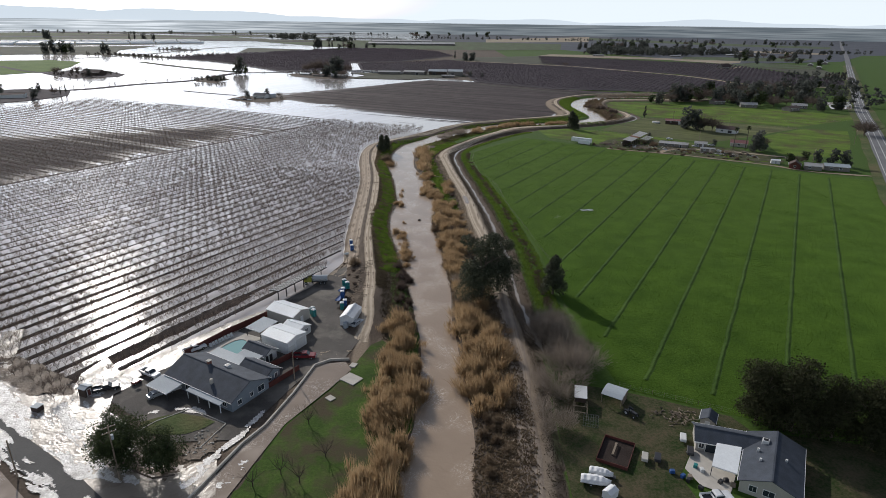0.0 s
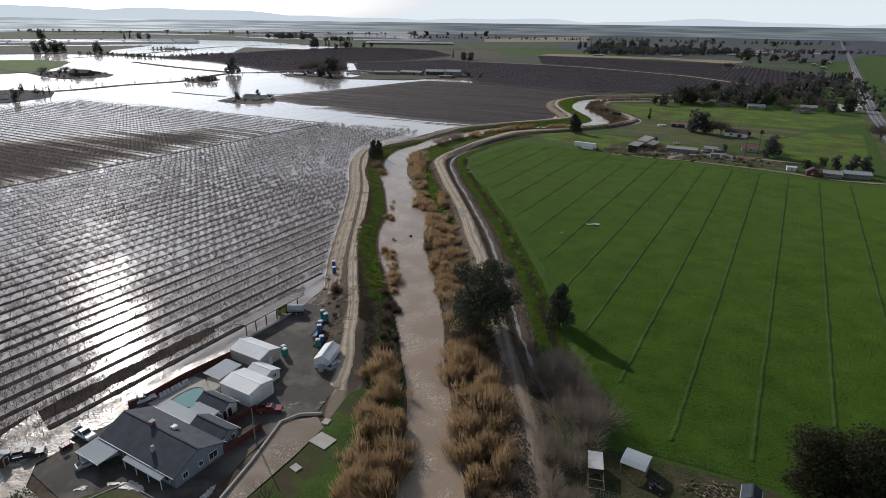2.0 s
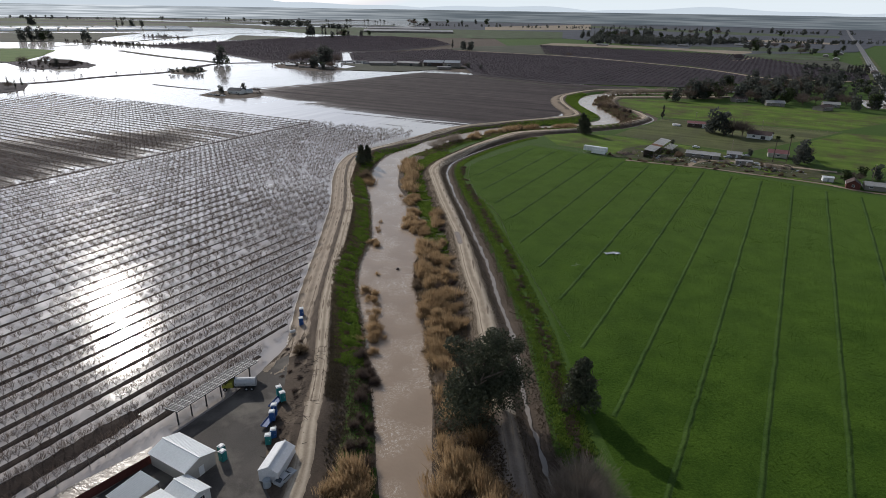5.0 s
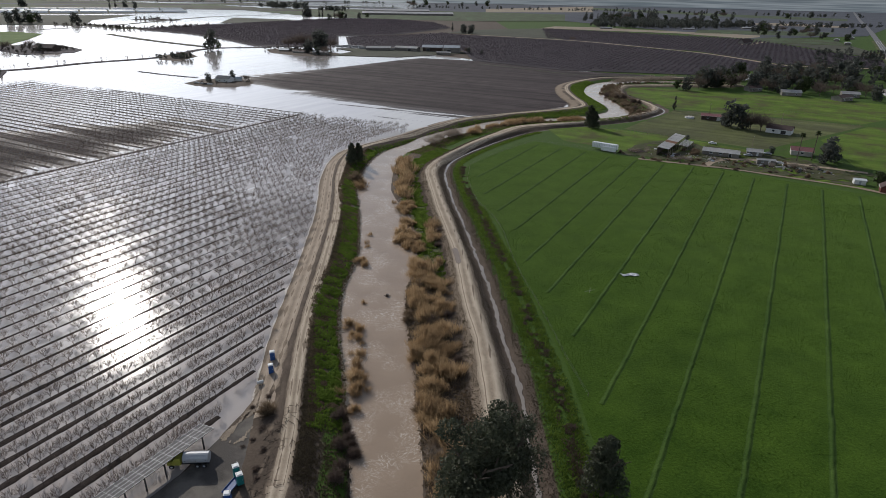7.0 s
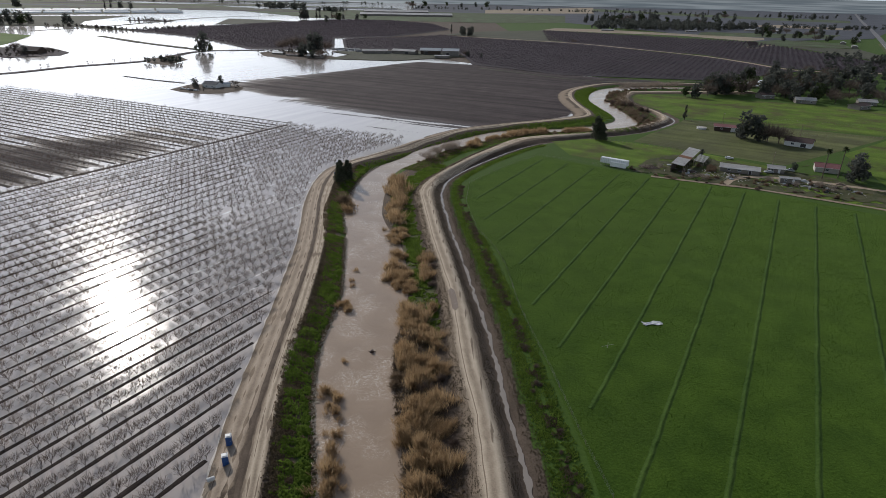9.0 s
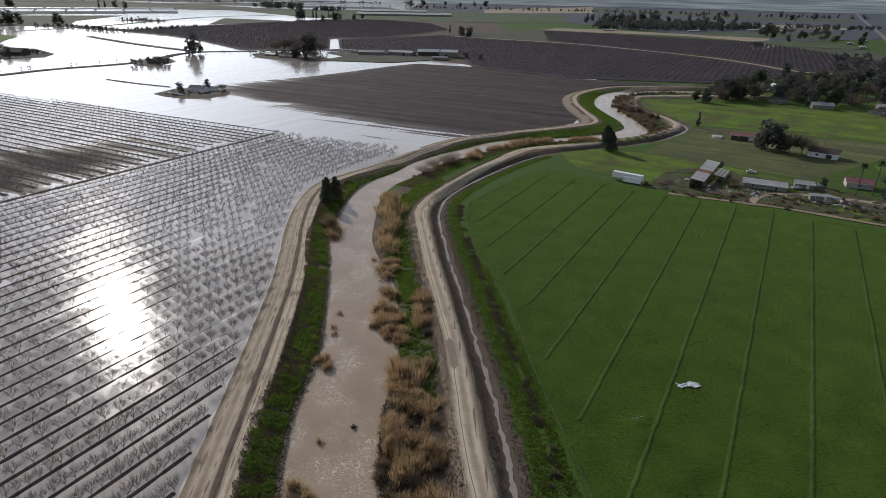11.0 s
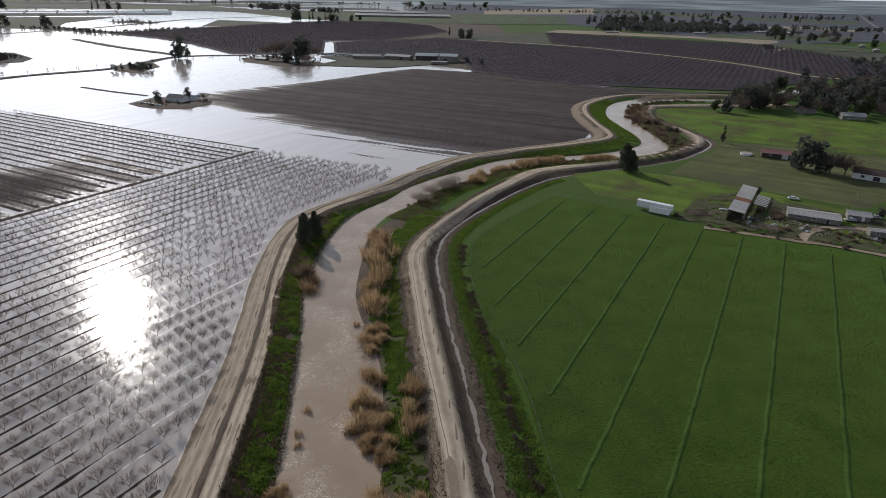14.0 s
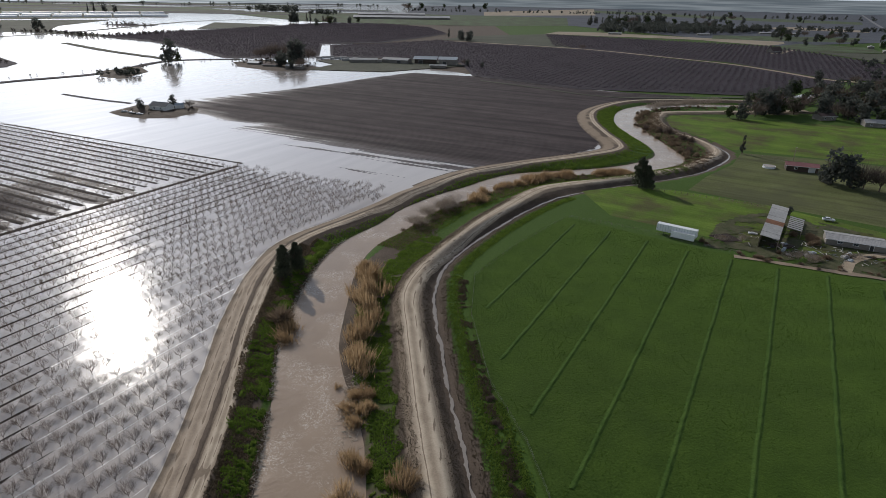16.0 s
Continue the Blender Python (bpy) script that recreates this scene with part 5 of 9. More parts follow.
def crown_mesh(seed, h, r, lobes, n, leaf, low=0.25, cone=0.0):
    rng = np.random.default_rng(seed)
    V = []
    for k in range(lobes):
        zc = h * rng.uniform(low + 0.1, 0.86)
        shrink = 1 - cone * (zc / h - low)
        az, rr = rng.uniform(0, 2 * math.pi), r * rng.uniform(0.15, 0.68) * shrink
        c = np.array([math.cos(az) * rr, math.sin(az) * rr, zc])
        lr = r * rng.uniform(0.3, 0.55) * shrink
        m = n // lobes
        d = rng.normal(0, 1, (m, 3))
        d /= np.linalg.norm(d, axis=1)[:, None]
        p = c + d * (lr * rng.uniform(0.45, 1.1, (m, 1)) ** 0.6) * [1, 1, 0.85]
        u = rng.normal(0, 1, (m, 3))
        u /= np.linalg.norm(u, axis=1)[:, None]
        w = np.cross(u, d + rng.normal(0, 0.5, (m, 3)))
        w /= np.linalg.norm(w, axis=1)[:, None]
        s = leaf * rng.uniform(0.5, 1.3, (m, 1))
        V.append(np.stack([p - u * s, p + w * s * 0.55, p + u * s, p - w * s * 0.55 - d * s * 0.3], 1).reshape(-1, 3))
    V = np.vstack(V)
    V[:, 2] = np.maximum(V[:, 2], h * low * 0.5)
    b = np.arange(len(V) // 4)[:, None] * 4
    return V, np.concatenate([b, b + 1, b + 2, b, b + 2, b + 3], 1).reshape(-1, 3)


def trunk_mesh(seed, h, r, spread, limbs=6):
    rng = np.random.default_rng(seed)
    t = h * 0.38
    out = [[0, 0, -0.4, 0.1, 0, t * 0.5, r, r * 0.85], [0.1, 0, t * 0.5, 0.05, 0.1, t, r * 0.85, r * 0.7]]
    for k in range(limbs):
        az = 2 * math.pi * k / limbs + rng.uniform(-0.5, 0.5)
        d = np.array([math.cos(az) * spread / h * 1.3, math.sin(az) * spread / h * 1.3, 0.8])
        d /= np.linalg.norm(d)
        branch(rng, np.array([0.05, 0.1, t * rng.uniform(0.75, 1.0)]), d, h * 0.27, r * 0.5, 1, out, 2, 0.35)
    return sticks(out, 6)


class Tree:
    """A leafy tree, built once and copied with its trunk and crown."""

    def __init__(self, seed, h, r, lobes, n, leaf, mat, low=0.25, cone=0.0, name="tree", spread=None):
        self.name = name
        self.trunk = mesh_only("trunk", trunk_mesh(seed, h, 0.022 * h + 0.06, r if spread is None else spread), M_BARK)
        self.crown = mesh_only("crown", crown_mesh(seed + 1, h, r, lobes, n, leaf, low, cone), mat)

    def at(self, x, y, s=1.0, label="", turn=0.0, z=None, group="", tall=1.0):
        t = thing(self.name, label, "tree", pose(x, y, (float(land(x, y)) if z is None else z), 0, 0, turn) @ Matrix.Diagonal((s, s, s * tall, 1)), group)
        new("trunk", self.trunk).parent = t
        new("crown", self.crown).parent = t
        return t


big = Tree(3, 19, 6.8, 30, 13000, 0.25, M_LEAF, 0.05, 0.3)
big.at(6.4, 170, 1.3, "large dark evergreen tree beside the river track")
big.at(12.0, 176, 1.05, "dark evergreen tree beside the ditch", 120)
thick = Tree(21, 13, 5.0, 46, 8000, 0.28, M_LEAF, 0.0, 0.85)
thick.at(-45.6, 392, 0.95, "dense dark evergreen tree on the levee bank", 40)
thick.at(-43.2, 398, 0.9, "dense dark evergreen tree on the levee bank", 160)
thick.at(29.5, 176.5, 1.15, "dense dark evergreen tree at the field's edge", 250)
thick.at(99.3, 495.3, 1.3, "dense dark evergreen tree at the upstream levee", 200)
thick.at(102.2, 493.2, 1.0, "dense dark evergreen tree at the upstream levee", 80)
yard_tree = Tree(12, 9.5, 4.6, 34, 15000, 0.16, M_LEAF2, 0.16)
yard_tree.at(-66.3, 96.8, 1.12, "round dark evergreen tree in the flooded front yard")
yard_tree.at(-69.6, 100.4, 0.95, "round dark evergreen tree in the flooded front yard", 70)
yard_tree.at(-58.0, 95.6, 1.0, "round dark evergreen tree in the flooded front yard", 140)
M_OLIVE = material("olive_leaf", (0.022, 0.025, 0.012), (0.072, 0.074, 0.038), 0.5, 0.8, 0.2, coarse=3, spec=0.15, through_light=0.3)
shade = Tree(15, 15.5, 6.2, 70, 16000, 0.23, M_OLIVE, 0.0, 0.2, name="shade_tree")
for v in shade.crown.vertices:
    v.co.z = v.co.z * 0.99 - 0.05 * math.hypot(v.co.x, v.co.y)        # the outer sprays droop
for x, y, s, a in ((63.0, 113.5, 1.0, 0), (68.5, 110.0, 1.15, 60), (76, 108, 0.95, 130), (82, 104.5, 1.1, 20), (91, 106.5, 1.2, 200), (98, 102, 0.95, 300), (107, 102, 1.15, 80)):
    shade.at(x, y, s, "large dense dull olive tree behind the house", a, group="shade trees")


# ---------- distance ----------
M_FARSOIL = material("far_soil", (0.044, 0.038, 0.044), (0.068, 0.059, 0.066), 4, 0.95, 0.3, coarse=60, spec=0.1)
# the blue cast of distance haze is mixed into the green and olive
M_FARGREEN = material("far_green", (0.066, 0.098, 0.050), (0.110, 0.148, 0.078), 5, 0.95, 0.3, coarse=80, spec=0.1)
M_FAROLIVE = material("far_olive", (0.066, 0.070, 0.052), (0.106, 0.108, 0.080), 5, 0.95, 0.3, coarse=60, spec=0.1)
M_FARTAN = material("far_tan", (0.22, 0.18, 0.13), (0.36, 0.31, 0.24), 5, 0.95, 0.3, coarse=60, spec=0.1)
# aerial haze put into the land's base colour as blue-grey
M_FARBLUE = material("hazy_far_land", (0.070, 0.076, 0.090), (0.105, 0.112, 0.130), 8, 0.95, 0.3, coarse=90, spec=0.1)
# leaf colour made paler and greyer to carry the haze of distance
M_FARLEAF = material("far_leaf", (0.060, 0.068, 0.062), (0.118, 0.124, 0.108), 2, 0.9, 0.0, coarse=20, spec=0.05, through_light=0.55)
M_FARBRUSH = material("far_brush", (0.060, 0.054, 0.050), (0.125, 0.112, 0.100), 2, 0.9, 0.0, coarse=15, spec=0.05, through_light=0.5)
M_FRESHFAR = material("wet_green_field", (0.062, 0.118, 0.020), (0.120, 0.180, 0.044), 3, 0.95, 0.3, coarse=30, spec=0.1)
ORCHARD_WEST = [(-636, 1400), (-489, 1300), (-388, 1190), (-290, 1060), (-230, 1062), (-165, 1085), (-202, 1310), (-106, 1350), (-36, 1500), (20, 1640), (-22, 1880), (-145, 2037), (-320, 2049), (-416, 1862), (-530, 1640)]
ORCHARD_MID = [(40, 905), (140, 815), (300, 790), (452, 895), (404, 1060), (244, 1279), (112, 1364), (0, 1440), (-100, 1335), (-185, 1290), (-150, 1090), (-60, 1085), (30, 1040)]
ORCHARD_EAST = [(245, 1682), (639, 1406), (643, 990), (572, 892), (454, 919), (412, 1102), (196, 1290)]
land_level = itertools.count()


def far_land(name, poly, mat, label):
    """A flat field, each laid a little above the last."""
    return sheet(name, poly, 0.30 + 0.004 * next(land_level), mat, label, "field")


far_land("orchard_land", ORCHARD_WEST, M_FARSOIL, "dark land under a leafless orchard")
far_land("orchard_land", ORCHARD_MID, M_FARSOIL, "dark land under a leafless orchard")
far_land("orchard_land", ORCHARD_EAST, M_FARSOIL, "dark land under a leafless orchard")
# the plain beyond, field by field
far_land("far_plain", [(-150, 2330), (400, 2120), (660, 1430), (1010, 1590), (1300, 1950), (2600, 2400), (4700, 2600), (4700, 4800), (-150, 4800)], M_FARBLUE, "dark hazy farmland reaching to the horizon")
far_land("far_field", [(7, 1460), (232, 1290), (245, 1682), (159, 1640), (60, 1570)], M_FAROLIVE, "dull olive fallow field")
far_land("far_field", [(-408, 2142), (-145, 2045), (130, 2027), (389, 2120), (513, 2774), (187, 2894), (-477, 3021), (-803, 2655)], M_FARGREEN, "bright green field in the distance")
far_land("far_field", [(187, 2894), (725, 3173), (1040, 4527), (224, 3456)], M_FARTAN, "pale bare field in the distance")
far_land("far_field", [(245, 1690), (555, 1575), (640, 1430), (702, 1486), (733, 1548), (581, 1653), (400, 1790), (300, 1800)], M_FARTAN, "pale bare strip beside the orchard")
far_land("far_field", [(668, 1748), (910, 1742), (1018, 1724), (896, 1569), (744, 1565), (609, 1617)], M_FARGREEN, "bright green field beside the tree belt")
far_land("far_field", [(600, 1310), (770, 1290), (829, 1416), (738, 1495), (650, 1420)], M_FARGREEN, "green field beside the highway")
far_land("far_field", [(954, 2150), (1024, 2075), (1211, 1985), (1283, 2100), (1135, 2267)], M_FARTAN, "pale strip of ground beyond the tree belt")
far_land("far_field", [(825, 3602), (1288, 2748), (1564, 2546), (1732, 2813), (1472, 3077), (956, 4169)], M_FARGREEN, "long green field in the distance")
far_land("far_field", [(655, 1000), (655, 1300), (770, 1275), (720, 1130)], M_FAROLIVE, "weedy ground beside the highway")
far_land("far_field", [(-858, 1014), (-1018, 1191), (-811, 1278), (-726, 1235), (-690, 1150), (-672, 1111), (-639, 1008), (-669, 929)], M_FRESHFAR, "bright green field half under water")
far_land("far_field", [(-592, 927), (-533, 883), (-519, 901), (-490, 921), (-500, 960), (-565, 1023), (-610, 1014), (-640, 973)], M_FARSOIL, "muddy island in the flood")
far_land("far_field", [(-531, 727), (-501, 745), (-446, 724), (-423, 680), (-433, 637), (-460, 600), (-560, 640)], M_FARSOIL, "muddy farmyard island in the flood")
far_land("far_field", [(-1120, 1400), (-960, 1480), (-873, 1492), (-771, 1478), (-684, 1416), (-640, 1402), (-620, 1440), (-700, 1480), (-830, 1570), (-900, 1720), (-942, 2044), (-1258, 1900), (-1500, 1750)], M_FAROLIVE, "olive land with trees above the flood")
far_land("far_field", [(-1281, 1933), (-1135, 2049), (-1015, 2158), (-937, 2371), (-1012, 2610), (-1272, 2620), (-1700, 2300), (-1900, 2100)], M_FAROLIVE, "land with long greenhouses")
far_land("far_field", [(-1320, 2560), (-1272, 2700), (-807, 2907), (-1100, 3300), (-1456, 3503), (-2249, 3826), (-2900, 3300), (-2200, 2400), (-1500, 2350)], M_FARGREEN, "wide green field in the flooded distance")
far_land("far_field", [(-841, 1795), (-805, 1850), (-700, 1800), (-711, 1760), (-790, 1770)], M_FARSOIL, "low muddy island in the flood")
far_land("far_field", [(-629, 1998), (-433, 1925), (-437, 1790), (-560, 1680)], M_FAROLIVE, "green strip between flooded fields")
# strips of land between sheets of water, out to the horizon
strip = np.random.default_rng(404)
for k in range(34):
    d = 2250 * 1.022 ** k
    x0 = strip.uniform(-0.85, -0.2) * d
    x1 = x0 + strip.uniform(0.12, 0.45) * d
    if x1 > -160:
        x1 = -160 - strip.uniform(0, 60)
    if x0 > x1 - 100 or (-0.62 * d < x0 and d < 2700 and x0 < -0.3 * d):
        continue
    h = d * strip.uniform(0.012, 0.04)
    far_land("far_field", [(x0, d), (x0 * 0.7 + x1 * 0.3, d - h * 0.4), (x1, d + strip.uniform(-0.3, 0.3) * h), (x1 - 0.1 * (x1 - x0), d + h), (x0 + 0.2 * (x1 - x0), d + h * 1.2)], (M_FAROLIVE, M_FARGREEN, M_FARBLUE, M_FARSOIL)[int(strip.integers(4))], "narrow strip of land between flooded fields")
far_land("far_field", [(-150, 940), (-60, 930), (10, 985), (35, 1000), (20, 1045), (-60, 1075), (-160, 1040), (-130, 1000)], M_FAROLIVE, "weedy farmyard at the flood's edge")
weather(M_FARGREEN, (0.075, 0.082, 0.050), 34, 0.5)
M_MOWN = material("mown_pasture", (0.082, 0.096, 0.036), (0.138, 0.148, 0.064), 0.9, 0.95, 0.8, coarse=20, spec=0.1)
weather(M_MOWN, (0.088, 0.094, 0.046), 26, 0.45)
furrows(M_MOWN, (0.84, -0.54), 4, 0.08, 0.78, 1.22)
M_FRESH = material("fresh_pasture", (0.064, 0.118, 0.014), (0.138, 0.202, 0.034), 0.8, 0.95, 0.9, coarse=15, spec=0.1)
weather(M_FRESH, (0.088, 0.090, 0.036), 20, 0.4)
furrows(M_FRESH, (0.84, -0.54), 3, 0.05, 0.8, 1.2)
PASTURES = (
    ([(178, 690), (167, 640), (178, 600), (180, 575), (215, 560), (300, 520), (400, 580), (390, 600), (330, 640), (250, 668)], M_FRESH, "bright green pasture beyond the river bend"),
    ([(75, 455), (140, 408), (200, 362), (215, 400), (150, 470), (118, 490), (95, 497), (70, 488)], M_FRESH, "bright green pasture with wire fences"),
    ([(122, 492), (150, 470), (190, 440), (235, 470), (300, 515), (215, 556), (182, 566), (165, 540), (140, 515)], M_MOWN, "dull brown-green pasture"),
    ([(220, 400), (262, 392), (300, 450), (330, 500), (300, 512), (240, 468)], M_FRESH, "bright green pasture beside the highway"),
)
for k, (poly, mat, lab) in enumerate(PASTURES):
    sheet("pasture", poly, 0.15 + 0.004 * k, mat, lab, "pasture")


FARM_ROAD = smooth_line([(30, 1420), (112, 1369), (246, 1284), (330, 1180), (404, 1068), (430, 980), (452, 905), (560, 880)], 20)


def haze_tree(seed):
    """A leafless crown seen from afar: short dark twigs filling a low dome."""
    q = np.random.default_rng(seed)
    n = 18
    d = q.normal(0, 1, (n, 3))
    d[:, 2] = np.abs(d[:, 2])
    d /= np.linalg.norm(d, axis=1)[:, None]
    a = d * [3.0, 3.0, 2.2] * q.uniform(0.2, 0.8, (n, 1)) + [0, 0, 0.8]
    b = a + (d + [0, 0, 0.5]) * q.uniform(0.8, 1.6, (n, 1))
    w = np.cross(d, q.normal(0, 1, (n, 3)))
    w *= 0.32 / (np.linalg.norm(w, axis=1)[:, None] + 1e-9)
    return np.stack([a - w, a + w, b], 1).reshape(-1, 3), np.arange(3 * n).reshape(n, 3)


def far_orchard(name, poly, heading, gap, step, seed, label, grow=1.0):
    r = np.random.default_rng(seed)
    d = np.array([math.cos(heading), math.sin(heading)])
    n = np.array([-d[1], d[0]])
    c = np.mean(np.array(poly), 0)
    span = 760
    ii, jj = np.meshgrid(np.arange(-span, span, gap), np.arange(-span, span, step))
    p = c + ii.reshape(-1, 1) * n + jj.reshape(-1, 1) * d + r.normal(0, 0.7, (ii.size, 2))
    p = p[poly_distance(p[:, 0], p[:, 1], poly) < -4]
    d_road = line_distance(p[:, 0], p[:, 1], FARM_ROAD)
    d_front = line_distance(p[:, 0] + 3, p[:, 1] + 16, FARM_ROAD)
    p = p[(d_road > 9) & (d_front > 16)]
    shapes = [haze_tree(seed + q) for q in range(6)]
    places = [(x, y, 0.25, r.uniform(0, 6.28), r.normal(grow, 0.12), r.integers(6)) for x, y in p]
    return tagged(tri_mesh(name, *instances(shapes, places), M_FARTREE), label, "orchard", kind="stuff")


far_orchard("far_orchard", ORCHARD_WEST, radians(-28), 7.2, 7, 1, "dark leafless orchard beyond the flood")
far_orchard("far_orchard", ORCHARD_MID, radians(62), 7.5, 6, 2, "dark leafless orchard beyond the ploughed field", 0.8)
far_orchard("far_orchard", ORCHARD_EAST, radians(62), 7.5, 6.5, 3, "dark leafless orchard beside the farm road", 0.85)

ribbon("farm_road", FARM_ROAD, 4.2, 0.3, M_TRACK, "pale farm road between orchards", "farm road", 3, z=0.6)
ribbon("farm_road", smooth_line([(46, 866), (90, 828), (150, 772), (220, 768), (300, 782)], 12), 2.2, 0.3, M_FAROLIVE, "grassy headland at the orchard's edge", "headland", 3, z=0.5)
ribbon("embankment", smooth_line([(-640, 640), (-560, 680), (-452, 736), (-411, 811), (-358, 885), (-343, 1008), (-262, 1046)], 12), 5, 0.3, M_FARSOIL, "low dark embankment across the flood", "embankment", 5, z=0.45)
ribbon("embankment", smooth_line([(-321, 743), (-280, 720), (-243, 703)], 8), 1.6, 0.3, M_FARSOIL, "narrow causeway to the flooded homestead", "embankment", 3, z=0.3)
for dike in ([(-1567, 2207), (-1510, 2630), (-1091, 2645)], [(-801, 1337), (-744, 1552), (-706, 2012), (-552, 2280)], [(-785, 1090), (-655, 981), (-618, 1024)], [(-553, 1489), (-532, 1636), (-429, 1763)], [(-589, 2874), (-351, 2631), (-199, 3270)], [(-616, 1254), (-480, 1130), (-349, 1030)], [(-2106, 2976), (-1970, 3738), (-1512, 4500)]):
    ribbon("embankment", smooth_line(dike, 12), 5.5, 0.3, M_FAROLIVE, "low weedy dike across the flooded fields", "embankment", 5, z=0.5, wander=0.5)
HIGHWAY = smooth_line([(180, 215), (255, 341), (305, 424), (366, 526), (463, 689), (771, 1183), (1227, 1913), (1742, 2751), (2600, 4130)], 20)
M_HIGHWAY = material("worn_asphalt", (0.12, 0.12, 0.125), (0.19, 0.19, 0.195), 0.6, 0.85, 0.3, coarse=14)
highway = ribbon("highway", HIGHWAY, 5.6, 0.3, M_HIGHWAY, "straight grey two-lane highway", "highway", 5, z=0.75)
M_PAINT = plain("road_paint", (0.7, 0.7, 0.66), 0.7)
for off in (-4.0, 0.0, 4.0):
    p = HIGHWAY[:, :2]
    t = np.gradient(p, axis=0)
    t /= np.linalg.norm(t, axis=1)[:, None]
    q = p + np.stack([t[:, 1], -t[:, 0]], -1) * off
    ribbon("lane_line", q[: 70], 0.14, 0, M_PAINT, "", "", 2, z=0.77).parent = highway
ribbon("highway_verge", HIGHWAY[:70], 11, 0.3, M_PASTURE, "grass verge beside the highway", "verge", 3, z=0.5)

# hills and hazy distance, far behind everything, the haze put in as a pale glow
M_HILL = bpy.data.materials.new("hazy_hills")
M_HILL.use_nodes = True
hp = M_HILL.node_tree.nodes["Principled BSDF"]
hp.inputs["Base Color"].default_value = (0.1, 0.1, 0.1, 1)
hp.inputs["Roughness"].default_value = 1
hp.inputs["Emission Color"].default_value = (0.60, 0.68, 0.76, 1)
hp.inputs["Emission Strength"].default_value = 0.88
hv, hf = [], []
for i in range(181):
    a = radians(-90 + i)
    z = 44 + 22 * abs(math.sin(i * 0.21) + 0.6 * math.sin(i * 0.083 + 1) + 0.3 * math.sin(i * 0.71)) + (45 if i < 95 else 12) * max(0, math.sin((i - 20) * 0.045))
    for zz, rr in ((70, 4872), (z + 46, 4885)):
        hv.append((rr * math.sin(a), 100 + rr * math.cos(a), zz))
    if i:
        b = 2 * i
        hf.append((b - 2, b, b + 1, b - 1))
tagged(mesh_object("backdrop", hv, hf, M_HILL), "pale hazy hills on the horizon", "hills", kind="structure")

# the hazy end of the plain below the hills: haze and water glare as glowing colour, dim land to the east, flooded and
# pale to the west
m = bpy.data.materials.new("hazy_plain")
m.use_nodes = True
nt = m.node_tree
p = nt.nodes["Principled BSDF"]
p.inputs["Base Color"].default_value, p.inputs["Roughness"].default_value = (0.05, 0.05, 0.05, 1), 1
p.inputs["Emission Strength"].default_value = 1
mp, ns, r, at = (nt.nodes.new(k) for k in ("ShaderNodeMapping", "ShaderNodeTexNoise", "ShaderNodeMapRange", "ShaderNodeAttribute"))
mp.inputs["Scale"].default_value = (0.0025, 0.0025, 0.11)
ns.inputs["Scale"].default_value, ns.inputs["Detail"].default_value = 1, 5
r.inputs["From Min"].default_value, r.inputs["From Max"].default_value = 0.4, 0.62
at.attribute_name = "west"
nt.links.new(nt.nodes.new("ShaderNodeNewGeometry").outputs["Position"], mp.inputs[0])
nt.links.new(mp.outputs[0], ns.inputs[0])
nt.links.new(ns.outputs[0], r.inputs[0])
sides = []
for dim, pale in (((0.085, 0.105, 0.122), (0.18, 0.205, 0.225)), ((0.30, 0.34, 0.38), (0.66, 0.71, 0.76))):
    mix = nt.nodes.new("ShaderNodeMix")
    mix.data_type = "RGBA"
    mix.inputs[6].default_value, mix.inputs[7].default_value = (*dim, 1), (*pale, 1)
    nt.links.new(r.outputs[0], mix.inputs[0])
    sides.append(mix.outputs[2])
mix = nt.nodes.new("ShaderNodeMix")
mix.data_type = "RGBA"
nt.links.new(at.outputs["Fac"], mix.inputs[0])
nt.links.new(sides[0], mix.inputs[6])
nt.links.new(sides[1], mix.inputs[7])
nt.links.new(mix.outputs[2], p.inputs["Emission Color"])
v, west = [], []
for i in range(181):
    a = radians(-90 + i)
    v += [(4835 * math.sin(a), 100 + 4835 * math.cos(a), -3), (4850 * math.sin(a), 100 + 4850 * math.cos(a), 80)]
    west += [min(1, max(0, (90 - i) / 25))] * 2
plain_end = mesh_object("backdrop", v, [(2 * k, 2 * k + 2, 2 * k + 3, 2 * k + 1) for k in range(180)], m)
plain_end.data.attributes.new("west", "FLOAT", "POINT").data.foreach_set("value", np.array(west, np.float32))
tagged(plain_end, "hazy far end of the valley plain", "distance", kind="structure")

# trees of the distance
oak = Tree(31, 11, 5.2, 16, 400, 0.92, M_LEAF2, 0.1)
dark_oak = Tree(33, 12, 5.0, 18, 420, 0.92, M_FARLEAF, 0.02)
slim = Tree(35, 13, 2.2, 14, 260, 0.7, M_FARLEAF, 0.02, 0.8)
M_WINTER = material("winter_twigs", (0.075, 0.060, 0.052), (0.155, 0.125, 0.106), 0.5, 0.9, 0.0, coarse=3, spec=0.05, through_light=0.4)
brown_tree = Tree(37, 10, 4.6, 4, 20, 0.3, M_WINTER, 0.2)
brown_tree.crown = mesh_only("crown", twiggy(bare_tree_mesh(37, 11, 7, 2, 2, 2.0, 0.2, 0.7), 37, 420, 0.1, 2.4, 7.6, 1.4), M_WINTER)
KINDS = (oak, dark_oak, slim, brown_tree)
NAMES = ("dark green shade tree in the distance", "dark evergreen tree in the distance", "slim pointed dark evergreen in the distance", "brown leafless tree in the distance")


